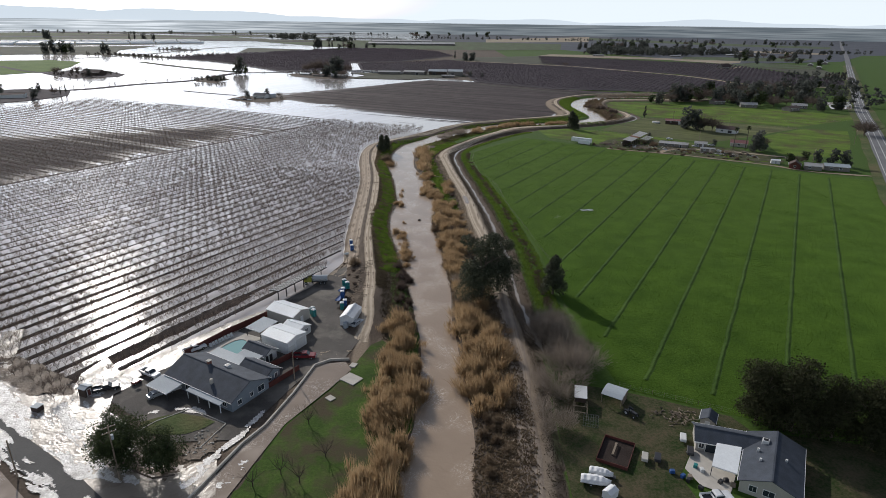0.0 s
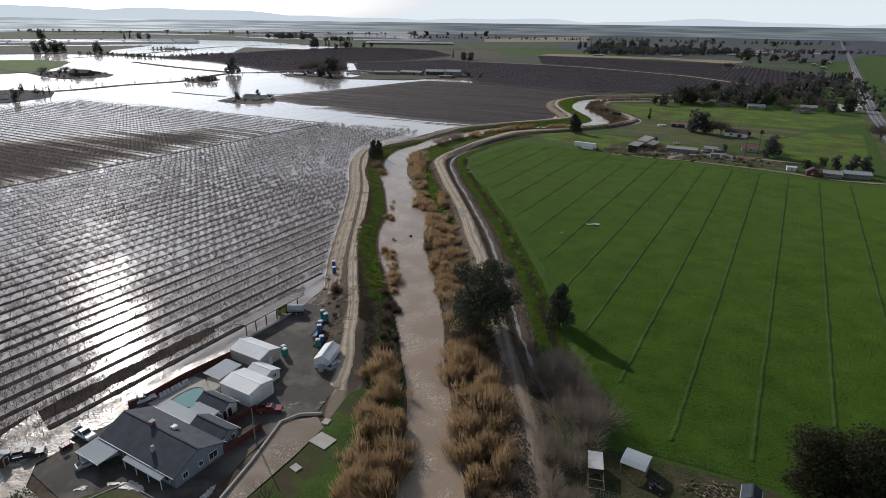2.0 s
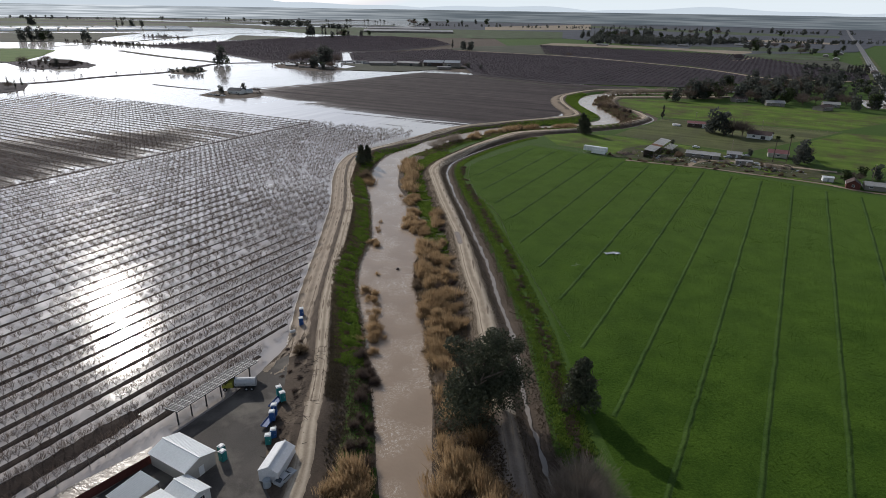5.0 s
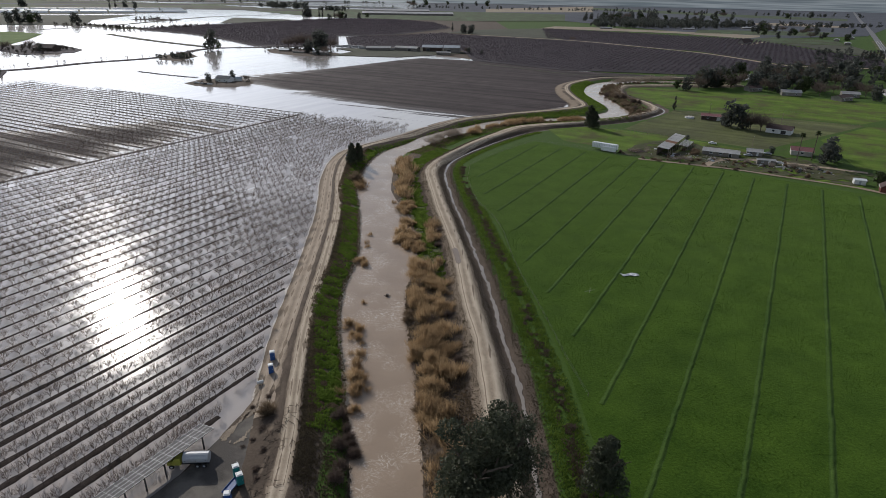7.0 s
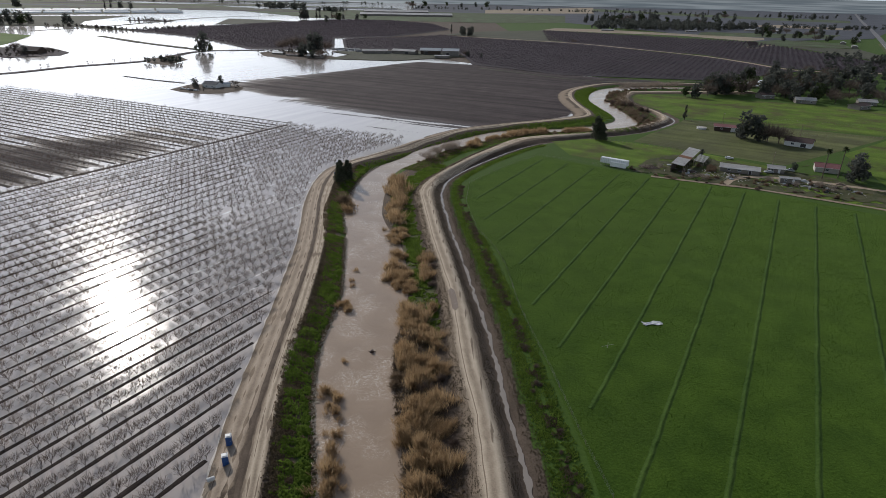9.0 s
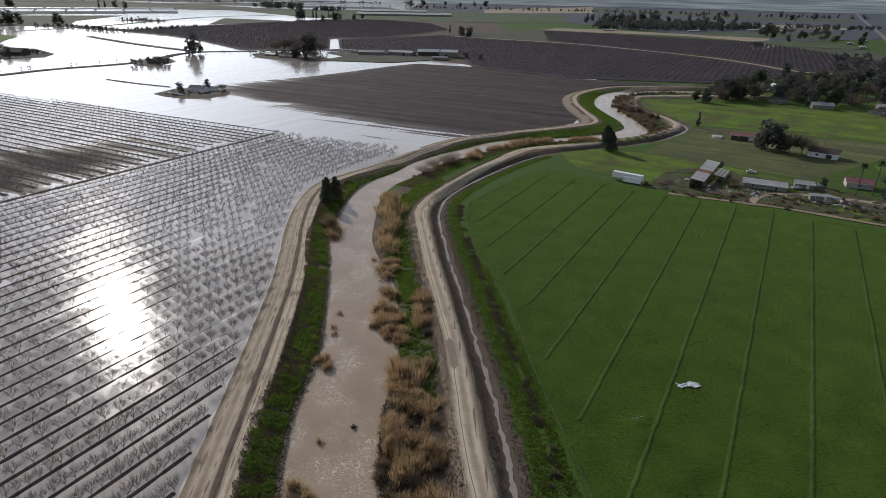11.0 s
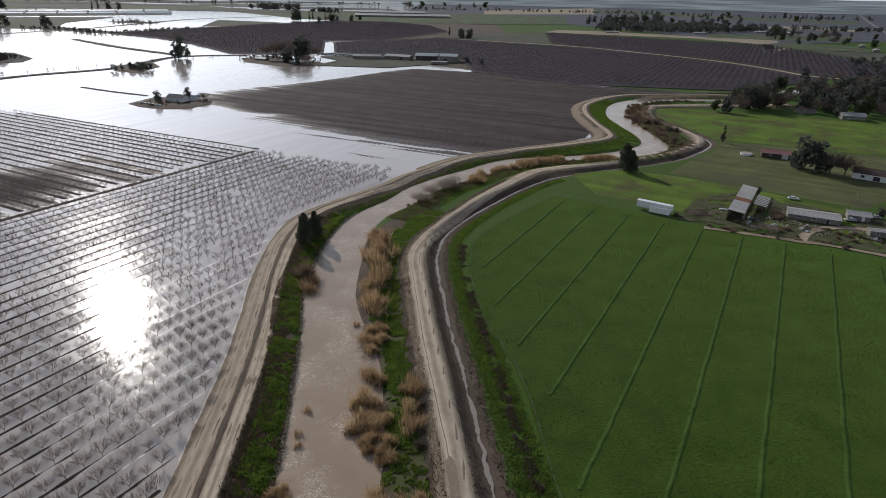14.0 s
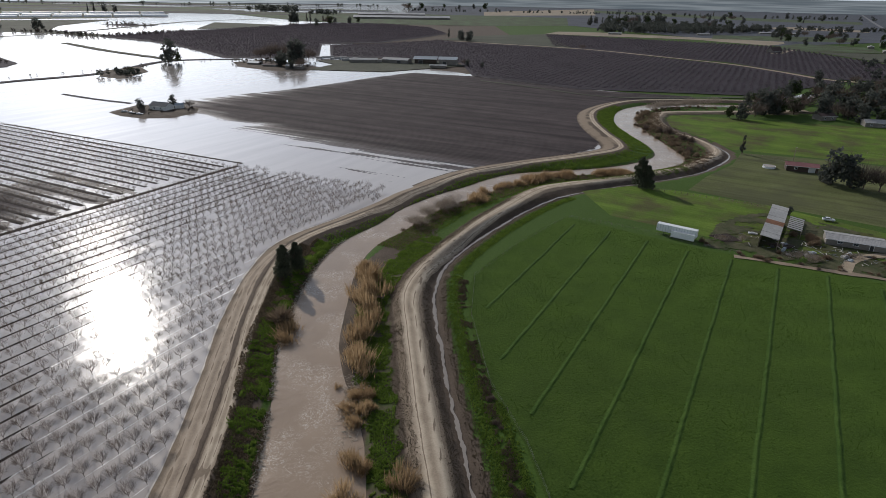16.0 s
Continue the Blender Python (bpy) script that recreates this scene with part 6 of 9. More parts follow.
def grove(poly, count, weights, lo, hi, group, seed):
    r = np.random.default_rng(seed)
    p = np.array(poly, float)
    made = 0
    while made < count:
        x, y = r.uniform(p[:, 0].min(), p[:, 0].max()), r.uniform(p[:, 1].min(), p[:, 1].max())
        if inside(np.array(x), np.array(y), poly):
            k = r.choice(4, p=np.array(weights) / sum(weights))
            KINDS[k].at(x, y, r.uniform(lo, hi), NAMES[k], r.uniform(0, 360), 0.2, group)
            made += 1


grove([(232, 700), (300, 668), (345, 640), (400, 625), (440, 640), (400, 700), (360, 800), (300, 790), (262, 740)], 46, (3, 4, 1, 4), 0.75, 1.45, "farmstead trees", 1)
grove([(330, 800), (440, 700), (520, 800), (600, 880), (480, 900), (400, 900)], 26, (2, 4, 1, 4), 0.8, 1.4, "farmstead trees", 2)
grove([(415, 2150), (520, 2350), (723, 2500), (850, 2000), (820, 1960), (600, 2100)], 44, (2, 5, 3, 1), 1.4, 2.6, "tree belt", 3)
grove([(640, 1520), (860, 1830), (1100, 1730), (960, 1560), (780, 1300)], 30, (3, 4, 2, 2), 0.9, 1.7, "roadside trees", 4)
grove([(345, 430), (560, 780), (900, 1250), (1000, 1250), (680, 780), (450, 470)], 60, (3, 4, 1, 3), 0.7, 1.4, "trees beyond the highway", 5)
grove([(-240, 1000), (-215, 1030), (-160, 1000), (-150, 940), (-200, 935)], 5, (1, 3, 0, 3), 0.9, 1.6, "flooded homestead trees", 6)
grove([(-531, 727), (-446, 724), (-423, 680), (-433, 637), (-520, 650)], 11, (1, 2, 5, 1), 0.7, 1.0, "island trees", 7)
for x, y, sc, k in ((-972, 1517, 2.3, 1), (-956, 1524, 2.7, 1), (-940, 1531, 2.5, 1), (-930, 1528, 2.2, 0), (-946, 1580, 2.0, 1), (-880, 1603, 2.0, 1), (-868, 1606, 1.5, 1), (-1302, 2591, 2.6, 2), (-1285, 2602, 2.9, 2), (-1256, 2620, 2.5, 1), (-1226, 2640, 2.2, 1), (-1660, 2611, 3.0, 1),
                    (-1640, 2600, 2.8, 1), (-424, 2048, 2.9, 1), (-410, 2040, 2.6, 1), (-384, 2064, 2.2, 2), (-374, 2066, 2.0, 2), (-340, 2082, 1.9, 2), (-326, 2088, 1.8, 2), (-267, 2112, 1.4, 1), (-242, 2122, 1.5, 0), (-600, 950, 1.2, 3), (-560, 960, 1.0, 3), (-540, 930, 0.9, 1), (-588, 985, 1.1, 3),
                    (-222, 1046, 2.0, 3), (-208, 1040, 2.3, 3), (-186, 1022, 2.4, 1), (-178, 1016, 2.1, 1), (-236, 1050, 1.5, 3), (-170, 1040, 1.6, 3)):
    KINDS[k].at(x, y, sc, ("spreading dark tree above the flood", "tall dark tree above the flood", "tall pointed poplar above the flood", "tall leafless tree above the flood")[k], (x * 41) % 360, 0.2, "flood trees")
grove([(-330, 1800), (-260, 1790), (-220, 2050), (-320, 2080)], 5, (1, 4, 2, 1), 1.2, 2.2, "far trees", 12)
grove([(-380, 3500), (300, 3600), (300, 4200), (-380, 4200)], 8, (1, 4, 0, 1), 2.0, 3.6, "far trees", 13)
grove([(20, 1440), (60, 1420), (70, 1500), (20, 1520)], 7, (1, 4, 1, 1), 1.0, 1.6, "farmyard trees", 14)
grove([(900, 2400), (1500, 2500), (1700, 3200), (1100, 3200)], 14, (2, 4, 1, 1), 1.4, 2.4, "far trees", 15)
for x, y, s, k, lab in ((-334, 991, 2.4, 1, "lone tall dark tree on the embankment"), (-326, 1000, 1.2, 0, "small dark tree on the embankment"), (-340, 898, 0.7, 3, "leafless tree on the embankment"),
                        (-330, 885, 0.6, 0, "low dark tree on the embankment"), (-221, 674, 0.75, 1, "round dark tree on the flooded homestead"), (-203, 690, 0.78, 1, "round dark tree on the flooded homestead"),
                        (-190, 686, 0.65, 3, "leafless tree on the flooded homestead"), (204, 499, 1.35, 1, "dark tree beside the low house"), (198, 505, 1.5, 1, "dark tree beside the low house"),
                        (209, 497, 1.25, 3, "leafless brown tree beside the low house"), (214, 493, 1.15, 3, "leafless brown tree beside the low house"), (197, 509, 0.75, 1, "dark tree beside the low house")):
    KINDS[k].at(x, y, s, lab, (x * 37) % 360, 0.2)
for x, y, s, k, lab in ((214, 414, 1.15, 1, "large round dark tree beside the palms"), (208, 410, 1.0, 1, "round dark tree beside the palms"), (220, 425, 0.8, 3, "leafless tree behind the palms"), (238, 372, 0.85, 1, "dark tree behind the small houses"),
                        (232, 377, 0.7, 1, "dark tree behind the small houses"), (210, 370, 0.7, 0, "bushy dark tree beside the small houses"), (243, 366, 0.85, 1, "dark tree beside the small houses"), (216, 371, 0.6, 3, "leafless tree beside the small houses"), (226, 380, 0.6, 0, "small tree behind the houses"), (326, 474, 1.35, 3, "large brown tree at the highway"), (331, 482, 1.2, 3, "large brown tree at the highway"),
                        (181.6, 564.5, 0.95, 2, "slim evergreen at the ditch bend"), (188, 428, 0.42, 1, "small round dark tree in the farmyard"), (151, 458, 0.35, 1, "small dark tree behind the barn"),
                        (245, 1279, 0.9, 3, "lone leafless tree at the farm road"), (35, 1010, 0.8, 3, "leafless tree by the packing sheds"), (38, 1000, 0.7, 1, "dark tree by the packing sheds"), (55, 985, 0.6, 1, "dark tree at the orchard's edge")):
    KINDS[k].at(x, y, s, lab, (x * 37) % 360, 0.2)
grove([(-208, 930), (-150, 935), (-150, 985), (-190, 1000)], 5, (1, 2, 0, 3), 0.7, 1.2, "flooded homestead trees", 16)

for x, y, s, k in ((256, 690, 1.75, 1), (264, 694, 1.9, 3), (270, 697, 1.7, 1), (247, 682, 1.2, 3), (231, 671, 1.15, 1), (224, 675, 0.9, 0), (300, 712, 1.4, 3), (312, 699, 1.5, 1), (318, 680, 1.35, 1), (345, 702, 1.6, 1), (352, 708, 1.4, 3)):
    KINDS[k].at(x, y, s, "tall dark tree beside the farmstead" if k < 2 else "tall leafless brown tree beside the farmstead", (x * 37) % 360, 0.2, "farmstead trees")

# far woods, too dense to count
def woods(name, poly, count, lo, hi, seed, mat, label):
    r = np.random.default_rng(seed)
    shapes = [crown_mesh(seed * 7 + q, 11, 4.6, 7, 105, 1.25, 0.05) for q in range(5)]
    p = np.array(poly, float)
    pts = np.stack([r.uniform(p[:, 0].min(), p[:, 0].max(), count * 8), r.uniform(p[:, 1].min(), p[:, 1].max(), count * 8)], -1)
    pts = pts[inside(pts[:, 0], pts[:, 1], poly)][:count]
    rows = [(x, y, 0.1, r.uniform(0, 6.28), r.uniform(lo, hi), r.integers(5)) for x, y in pts]
    return tagged(tri_mesh(name, *instances(shapes, rows), mat), label, "woods", kind="stuff")


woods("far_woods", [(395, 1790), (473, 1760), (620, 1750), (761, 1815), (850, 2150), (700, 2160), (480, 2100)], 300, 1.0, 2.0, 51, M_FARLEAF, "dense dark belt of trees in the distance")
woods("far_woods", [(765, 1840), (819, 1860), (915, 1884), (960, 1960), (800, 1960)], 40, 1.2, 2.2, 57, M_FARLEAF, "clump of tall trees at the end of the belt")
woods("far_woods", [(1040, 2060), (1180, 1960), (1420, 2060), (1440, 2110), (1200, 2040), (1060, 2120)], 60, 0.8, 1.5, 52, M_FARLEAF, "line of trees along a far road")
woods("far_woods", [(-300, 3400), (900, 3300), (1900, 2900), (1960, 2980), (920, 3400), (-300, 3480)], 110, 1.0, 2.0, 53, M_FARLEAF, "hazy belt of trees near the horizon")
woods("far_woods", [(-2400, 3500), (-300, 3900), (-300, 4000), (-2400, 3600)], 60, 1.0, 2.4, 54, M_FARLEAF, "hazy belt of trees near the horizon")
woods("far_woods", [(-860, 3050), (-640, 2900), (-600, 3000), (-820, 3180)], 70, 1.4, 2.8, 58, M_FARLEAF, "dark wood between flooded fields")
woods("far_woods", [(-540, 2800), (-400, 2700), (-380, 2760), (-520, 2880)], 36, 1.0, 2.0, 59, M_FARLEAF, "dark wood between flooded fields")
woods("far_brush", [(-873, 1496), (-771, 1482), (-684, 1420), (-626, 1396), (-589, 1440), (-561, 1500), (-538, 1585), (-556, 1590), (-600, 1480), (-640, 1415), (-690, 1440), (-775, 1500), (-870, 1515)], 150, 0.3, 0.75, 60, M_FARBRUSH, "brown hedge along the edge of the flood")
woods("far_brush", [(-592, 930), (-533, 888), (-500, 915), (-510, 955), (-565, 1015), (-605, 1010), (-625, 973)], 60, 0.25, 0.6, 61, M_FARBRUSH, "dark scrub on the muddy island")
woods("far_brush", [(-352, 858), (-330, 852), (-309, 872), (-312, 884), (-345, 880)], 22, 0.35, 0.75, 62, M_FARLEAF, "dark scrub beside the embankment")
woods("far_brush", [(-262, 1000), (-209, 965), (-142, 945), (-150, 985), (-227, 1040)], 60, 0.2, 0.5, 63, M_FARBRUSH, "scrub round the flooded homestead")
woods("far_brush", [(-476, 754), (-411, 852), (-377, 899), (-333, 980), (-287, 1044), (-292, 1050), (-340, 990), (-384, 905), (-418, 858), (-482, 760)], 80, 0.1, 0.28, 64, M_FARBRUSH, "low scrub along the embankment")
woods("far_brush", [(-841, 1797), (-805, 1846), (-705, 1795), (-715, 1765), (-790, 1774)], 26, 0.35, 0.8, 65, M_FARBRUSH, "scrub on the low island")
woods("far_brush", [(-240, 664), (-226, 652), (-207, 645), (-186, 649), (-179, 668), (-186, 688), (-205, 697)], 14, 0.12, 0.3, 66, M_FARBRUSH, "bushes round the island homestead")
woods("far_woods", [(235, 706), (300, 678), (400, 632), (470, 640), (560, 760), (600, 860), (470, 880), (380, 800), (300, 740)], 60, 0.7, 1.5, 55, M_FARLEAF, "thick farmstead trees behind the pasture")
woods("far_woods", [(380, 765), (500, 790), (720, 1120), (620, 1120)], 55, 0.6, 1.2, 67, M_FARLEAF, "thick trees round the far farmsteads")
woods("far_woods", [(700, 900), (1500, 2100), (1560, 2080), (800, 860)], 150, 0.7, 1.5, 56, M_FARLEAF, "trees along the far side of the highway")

# fan palms
def palm(x, y, h, label):
    t = thing("palm_tree", label, "palm tree", pose(x, y, 0.15))
    tri_mesh("trunk", *sticks([[0, 0, -0.4, 0.1, 0, h * 0.5, 0.28, 0.22], [0.1, 0, h * 0.5, 0.15, 0.05, h, 0.22, 0.2]], 8), M_BARK, t)
    r = np.random.default_rng(int(x))
    V, F = [], []
    for k in range(46):
        az, el = r.uniform(0, 6.28), r.uniform(-0.9, 1.1)
        d = Vector((math.cos(az) * math.cos(el), math.sin(az) * math.cos(el), math.sin(el)))
        s = d.cross(Vector((0, 0, 1))).normalized() * 0.55
        o = Vector((0.15, 0.05, h))
        b = len(V)
        V += [o, o + d * 1.1 - s, o + d * 1.9 + Vector((0, 0, -0.3)), o + d * 1.1 + s]
        F += [(b, b + 1, b + 2), (b, b + 2, b + 3)]
    mesh_object("crown", [tuple(v) for v in V], F, M_LEAF2, t)


palm(195.6, 415, 14.5, "tall fan palm with a bare trunk")
palm(205, 417, 15.0, "tall fan palm with a bare trunk")


# ---------- buildings and yard things ----------
def at_ns(n, s, z=0.15, turn=0.0):
    """A place by the orchard's own axes: n across the rows, s along them."""
    return pose(0.866 * n + 0.5 * s, -0.5 * n + 0.866 * s, z, 0, 0, -30 + turn)


M_WHITE = plain("white_siding", (0.62, 0.63, 0.62), 0.6)
M_WHITEMETAL = plain("white_metal", (0.72, 0.74, 0.74), 0.45)
M_GREYMETAL = plain("grey_metal", (0.36, 0.40, 0.43), 0.65, spec=0.3)
M_GALV = plain("galvanised_sheet", (0.38, 0.37, 0.35), 0.45, vary=0.35, size=1.2)
M_RUST = plain("rusty_sheet", (0.22, 0.10, 0.05), 0.8, vary=0.4)
M_SHINGLE = plain("dark_shingle", (0.055, 0.066, 0.085), 0.85, size=0.15, vary=0.35)
M_BLUEWALL = plain("blue_grey_siding", (0.20, 0.235, 0.275), 0.7)
M_TANWALL = plain("tan_siding", (0.42, 0.40, 0.36), 0.7)
M_TRIM = plain("white_trim", (0.72, 0.73, 0.73), 0.5)
M_GLASS = plain("window_glass", (0.03, 0.04, 0.05), 0.08, spec=0.6)
M_DARKWOOD = plain("dark_wood", (0.07, 0.05, 0.04), 0.8, vary=0.3)
M_REDWOOD = plain("red_brown_boards", (0.115, 0.035, 0.028), 0.8, vary=0.3)
M_WOOD = plain("weathered_wood", (0.25, 0.20, 0.15), 0.85, vary=0.35)
M_CONC = plain("concrete", (0.48, 0.45, 0.40), 0.9, vary=0.18, size=1.5)
M_BRICK = plain("chimney_brick", (0.20, 0.09, 0.07), 0.9, vary=0.3)
M_TYRE = plain("tyre_rubber", (0.02, 0.02, 0.02), 0.8)
M_BLACK = plain("black_paint", (0.03, 0.03, 0.033), 0.4)
M_RED = plain("dark_red_paint", (0.20, 0.025, 0.03), 0.35)
M_CARWHITE = plain("white_paint", (0.70, 0.71, 0.72), 0.3)
M_SILVER = plain("silver_paint", (0.40, 0.42, 0.44), 0.3, spec=0.6)
M_BLUE = plain("blue_plastic", (0.025, 0.085, 0.26), 0.5)
M_TEAL = plain("teal_plastic", (0.02, 0.20, 0.20), 0.5)
M_YELLOW = plain("yellow_green_paint", (0.36, 0.36, 0.06), 0.45)
M_TARP = plain("white_tarp", (0.70, 0.71, 0.72), 0.6, vary=0.15)
M_ROOFWHITE = plain("white_roof_sheet", (0.74, 0.77, 0.78), 0.5)
M_REDROOF = plain("dull_red_roof", (0.23, 0.10, 0.10), 0.7, vary=0.25)
M_BROWNROOF = plain("brown_shingle", (0.075, 0.05, 0.045), 0.85, vary=0.3)
M_POOL = water("pool_water", (0.16, 0.33, 0.32), 0.05, 0.6, 0.004, 0.008)
M_STEEL = plain("dark_steel", (0.05, 0.05, 0.052), 0.5)
M_PANEL = plain("solar_cell", (0.10, 0.098, 0.10), 0.7, spec=0.15, vary=0.2)
M_CHAIN = plain("chain_link", (0.20, 0.20, 0.20), 0.5)
# dark yard colour for worn soil, with shade painted into it
M_YARDGROUND = material("worn_shaded_yard", (0.024, 0.044, 0.012), (0.095, 0.078, 0.048), 0.5, 0.95, 0.8, coarse=5, spec=0.1, amount=0.35)
# weathered siding, darkened further because the walls stand in shade
M_DIMOLDWALL = plain("weathered_shaded_siding", (0.20, 0.185, 0.165), 0.85, vary=0.3)
M_OLDROOF = plain("weathered_roof_sheet", (0.34, 0.335, 0.33), 0.6, vary=0.3, size=1.5)
M_LAMP = plain("lamp_glass", (0.6, 0.6, 0.55), 0.2)


def slab_bm(corners, thick):
    """A sheet of four corners, thickened downwards."""
    bm = bmesh.new()
    top = [bm.verts.new(c) for c in corners]
    low = [bm.verts.new((c[0], c[1], c[2] - thick)) for c in corners]
    bm.faces.new(top)
    bm.faces.new(low[::-1])
    for i in range(4):
        j = (i + 1) % 4
        bm.faces.new((top[j], top[i], low[i], low[j]))
    bmesh.ops.recalc_face_normals(bm, faces=bm.faces)
    return bm


def ribbed_bm(x0, x1, ya, za, yb, zb, thick=0.06, pitch=0.45, rib=0.05):
    """A corrugated roof sheet from the line (ya, za) to (yb, zb), ribs running down the slope."""
    bm = bmesh.new()
    n = max(2, int((x1 - x0) / pitch)) * 2
    rows = []
    for i in range(n + 1):
        x = x0 + (x1 - x0) * i / n
        o = rib if i % 2 else 0.0
        rows.append([bm.verts.new((x, ya, za + o)), bm.verts.new((x, yb, zb + o)), bm.verts.new((x, yb, zb - thick)), bm.verts.new((x, ya, za - thick))])
    for a, b in zip(rows[:-1], rows[1:]):
        for k in range(4):
            bm.faces.new((a[k], b[k], b[(k + 1) % 4], a[(k + 1) % 4]))
    bm.faces.new(rows[0])
    bm.faces.new(rows[-1][::-1])
    bmesh.ops.recalc_face_normals(bm, faces=bm.faces)
    return bm


def opening(parent, kind, side, pos, w, h, sill, W, D, pane=M_GLASS, frame_mat=None):
    """A door or window on one side of a box W by D; pos runs along that side."""
    fm = frame_mat or M_TRIM
    ax = {"front": (pos, -D / 2, 0), "back": (-pos, D / 2, 180), "right": (W / 2, pos, 90), "left": (-W / 2, -pos, -90)}[side]
    me = bpy.data.meshes.new(kind)
    fw = 0.11
    bm = merge(box_bm(-w / 2 - fw, -w / 2, -0.07, 0.02, sill - fw, sill + h + fw), box_bm(w / 2, w / 2 + fw, -0.07, 0.02, sill - fw, sill + h + fw),
               box_bm(-w / 2, w / 2, -0.07, 0.02, sill + h, sill + h + fw), box_bm(-w / 2, w / 2, -0.08, 0.02, sill - fw, sill))
    bm.to_mesh(me)
    bm.free()
    me.materials.append(fm)
    ob = new(kind, me)
    ob.parent = parent
    ob.matrix_basis = pose(ax[0], ax[1], 0, 0, 0, ax[2])
    p = part("pane" if kind == "window" else "leaf", box_bm(-w / 2, w / 2, -0.035, 0.01, sill, sill + h), pane, ob)
    if kind == "window":
        part("glazing_bar", box_bm(-0.025, 0.025, -0.055, -0.036, sill, sill + h), fm, ob)
    return ob


def gable_house(name, label, category, m, W, D, H, R, wall, roof, openings=(), over=0.45, ribs=False, group="", fascia=True):
    """Ridge along local x. Walls, two roof slopes, doors and windows, boards along the eaves."""
    t = thing(name, label, category, m, group)
    bm = bmesh.new()
    prof = [(-D / 2, -0.4), (D / 2, -0.4), (D / 2, H), (0, H + R), (-D / 2, H)]
    a = [bm.verts.new((-W / 2, y, z)) for y, z in prof]
    b = [bm.verts.new((W / 2, y, z)) for y, z in prof]
    bm.faces.new(a[::-1])
    bm.faces.new(b)
    for i in range(5):
        j = (i + 1) % 5
        bm.faces.new((a[i], a[j], b[j], b[i]))
    bmesh.ops.recalc_face_normals(bm, faces=bm.faces)
    part("wall", bm, wall, t)
    k = R / (D / 2)
    for sgn in (-1, 1):
        ye, ze = sgn * (D / 2 + over), H - k * over + 0.08
        if ribs:
            part("roof", ribbed_bm(-W / 2 - over * 0.6, W / 2 + over * 0.6, 0, H + R + 0.1, ye, ze), roof, t)
        else:
            part("roof", slab_bm([(-W / 2 - over, 0, H + R + 0.12), (W / 2 + over, 0, H + R + 0.12), (W / 2 + over, ye, ze + 0.02), (-W / 2 - over, ye, ze + 0.02)][::sgn], 0.14), roof, t)
        if fascia:
            part("gutter", box_bm(-W / 2 - over, W / 2 + over, min(ye, ye + sgn * 0.1), max(ye, ye + sgn * 0.1), ze - 0.16, ze + 0.0), M_TRIM, t)
    part("ridge_cap", box_bm(-W / 2 - over, W / 2 + over, -0.16, 0.16, H + R + 0.1, H + R + 0.17), roof, t)
    for o in openings:
        opening(t, *o, W, D) if len(o) == 6 else opening(t, *o[:6], W, D, o[6])
    return t


def carport(name, label, m, W, D, H, drop, roof, posts, ribs=True):
    """A flat cover on posts, falling towards -y by drop."""
    t = thing(name, label, "carport", m)
    part("roof", ribbed_bm(-W / 2, W / 2, D / 2, H, -D / 2, H - drop) if ribs else slab_bm([(-W / 2, -D / 2, H - drop), (W / 2, -D / 2, H - drop), (W / 2, D / 2, H), (-W / 2, D / 2, H)], 0.12), roof, t)
    part("edge_beam", box_bm(-W / 2, W / 2, -D / 2 - 0.08, -D / 2, H - drop - 0.22, H - drop + 0.02), M_TRIM, t)
    for x, y in posts:
        part("post", box_bm(x - 0.07, x + 0.07, y - 0.07, y + 0.07, -0.3, H - drop * (0.5 - y / D) - 0.1), M_STEEL, t)
    return t


# --- flooded homestead by the levee ---
weather(M_GRAVEL, (0.16, 0.145, 0.125), 10, 0.35)
sheet("gravel_yard", [(-80, 118), (-75, 131), (-67, 146), (-58, 160), (-54.5, 168), (-47, 181), (-42.5, 193), (-37, 200), (-30, 194), (-29, 170), (-27.5, 160), (-27.5, 146), (-30, 137), (-36, 134.5), (-41, 122), (-47, 105), (-60, 104)],
      0.27, M_GRAVEL, "dark wet gravel yard", "yard")
house = gable_house("ranch_house", "long blue-grey ranch house with dark shingle roof", "house", at_ns(-111.8, 78.6), 21.5, 10.8, 2.9, 2.3, M_BLUEWALL, M_SHINGLE,
    [("window", "right", -3.2, 1.0, 1.1, 1.0), ("window", "right", 0.2, 0.8, 1.0, 1.1), ("window", "right", 3.0, 1.8, 1.4, 0.9), ("window", "front", 5.5, 1.6, 1.2, 0.9), ("door", "front", 1.0, 1.0, 2.05, 0.1, M_TRIM),
     ("window", "front", -3.5, 1.6, 1.2, 0.9), ("window", "front", 8.5, 1.2, 1.1, 0.9)])
part("front_gable", slab_bm([(5.4, -1.2, 4.75), (10.9, -5.9, 2.8), (10.9, -5.9, 2.78), (5.0, -5.9, 2.8)], 0.1), M_SHINGLE, house)
part("porch_roof", slab_bm([(-2, -7.1, 2.3), (9, -7.1, 2.3), (9, -5.3, 2.78), (-2, -5.3, 2.78)], 0.12), M_GREYMETAL, house, "pale grey porch roof")
for x in (-1.8, 1.7, 5.2, 8.8):
    part("porch_post", box_bm(x - 0.07, x + 0.07, -6.95, -6.81, -0.3, 2.3), M_TRIM, house)
ch = part("chimney", box_bm(-2.9, -2.1, -0.2, 0.6, 3.5, 6.0, 0.03), M_BRICK, house, "red brick chimney")
part("chimney_cap", box_bm(-3.0, -2.0, -0.3, 0.7, 6.0, 6.12), M_CONC, ch)
part("chimney", box_bm(2.3, 2.9, -3.9, -3.3, 3.0, 4.9, 0.03), M_CONC, house, "pale chimney stack")
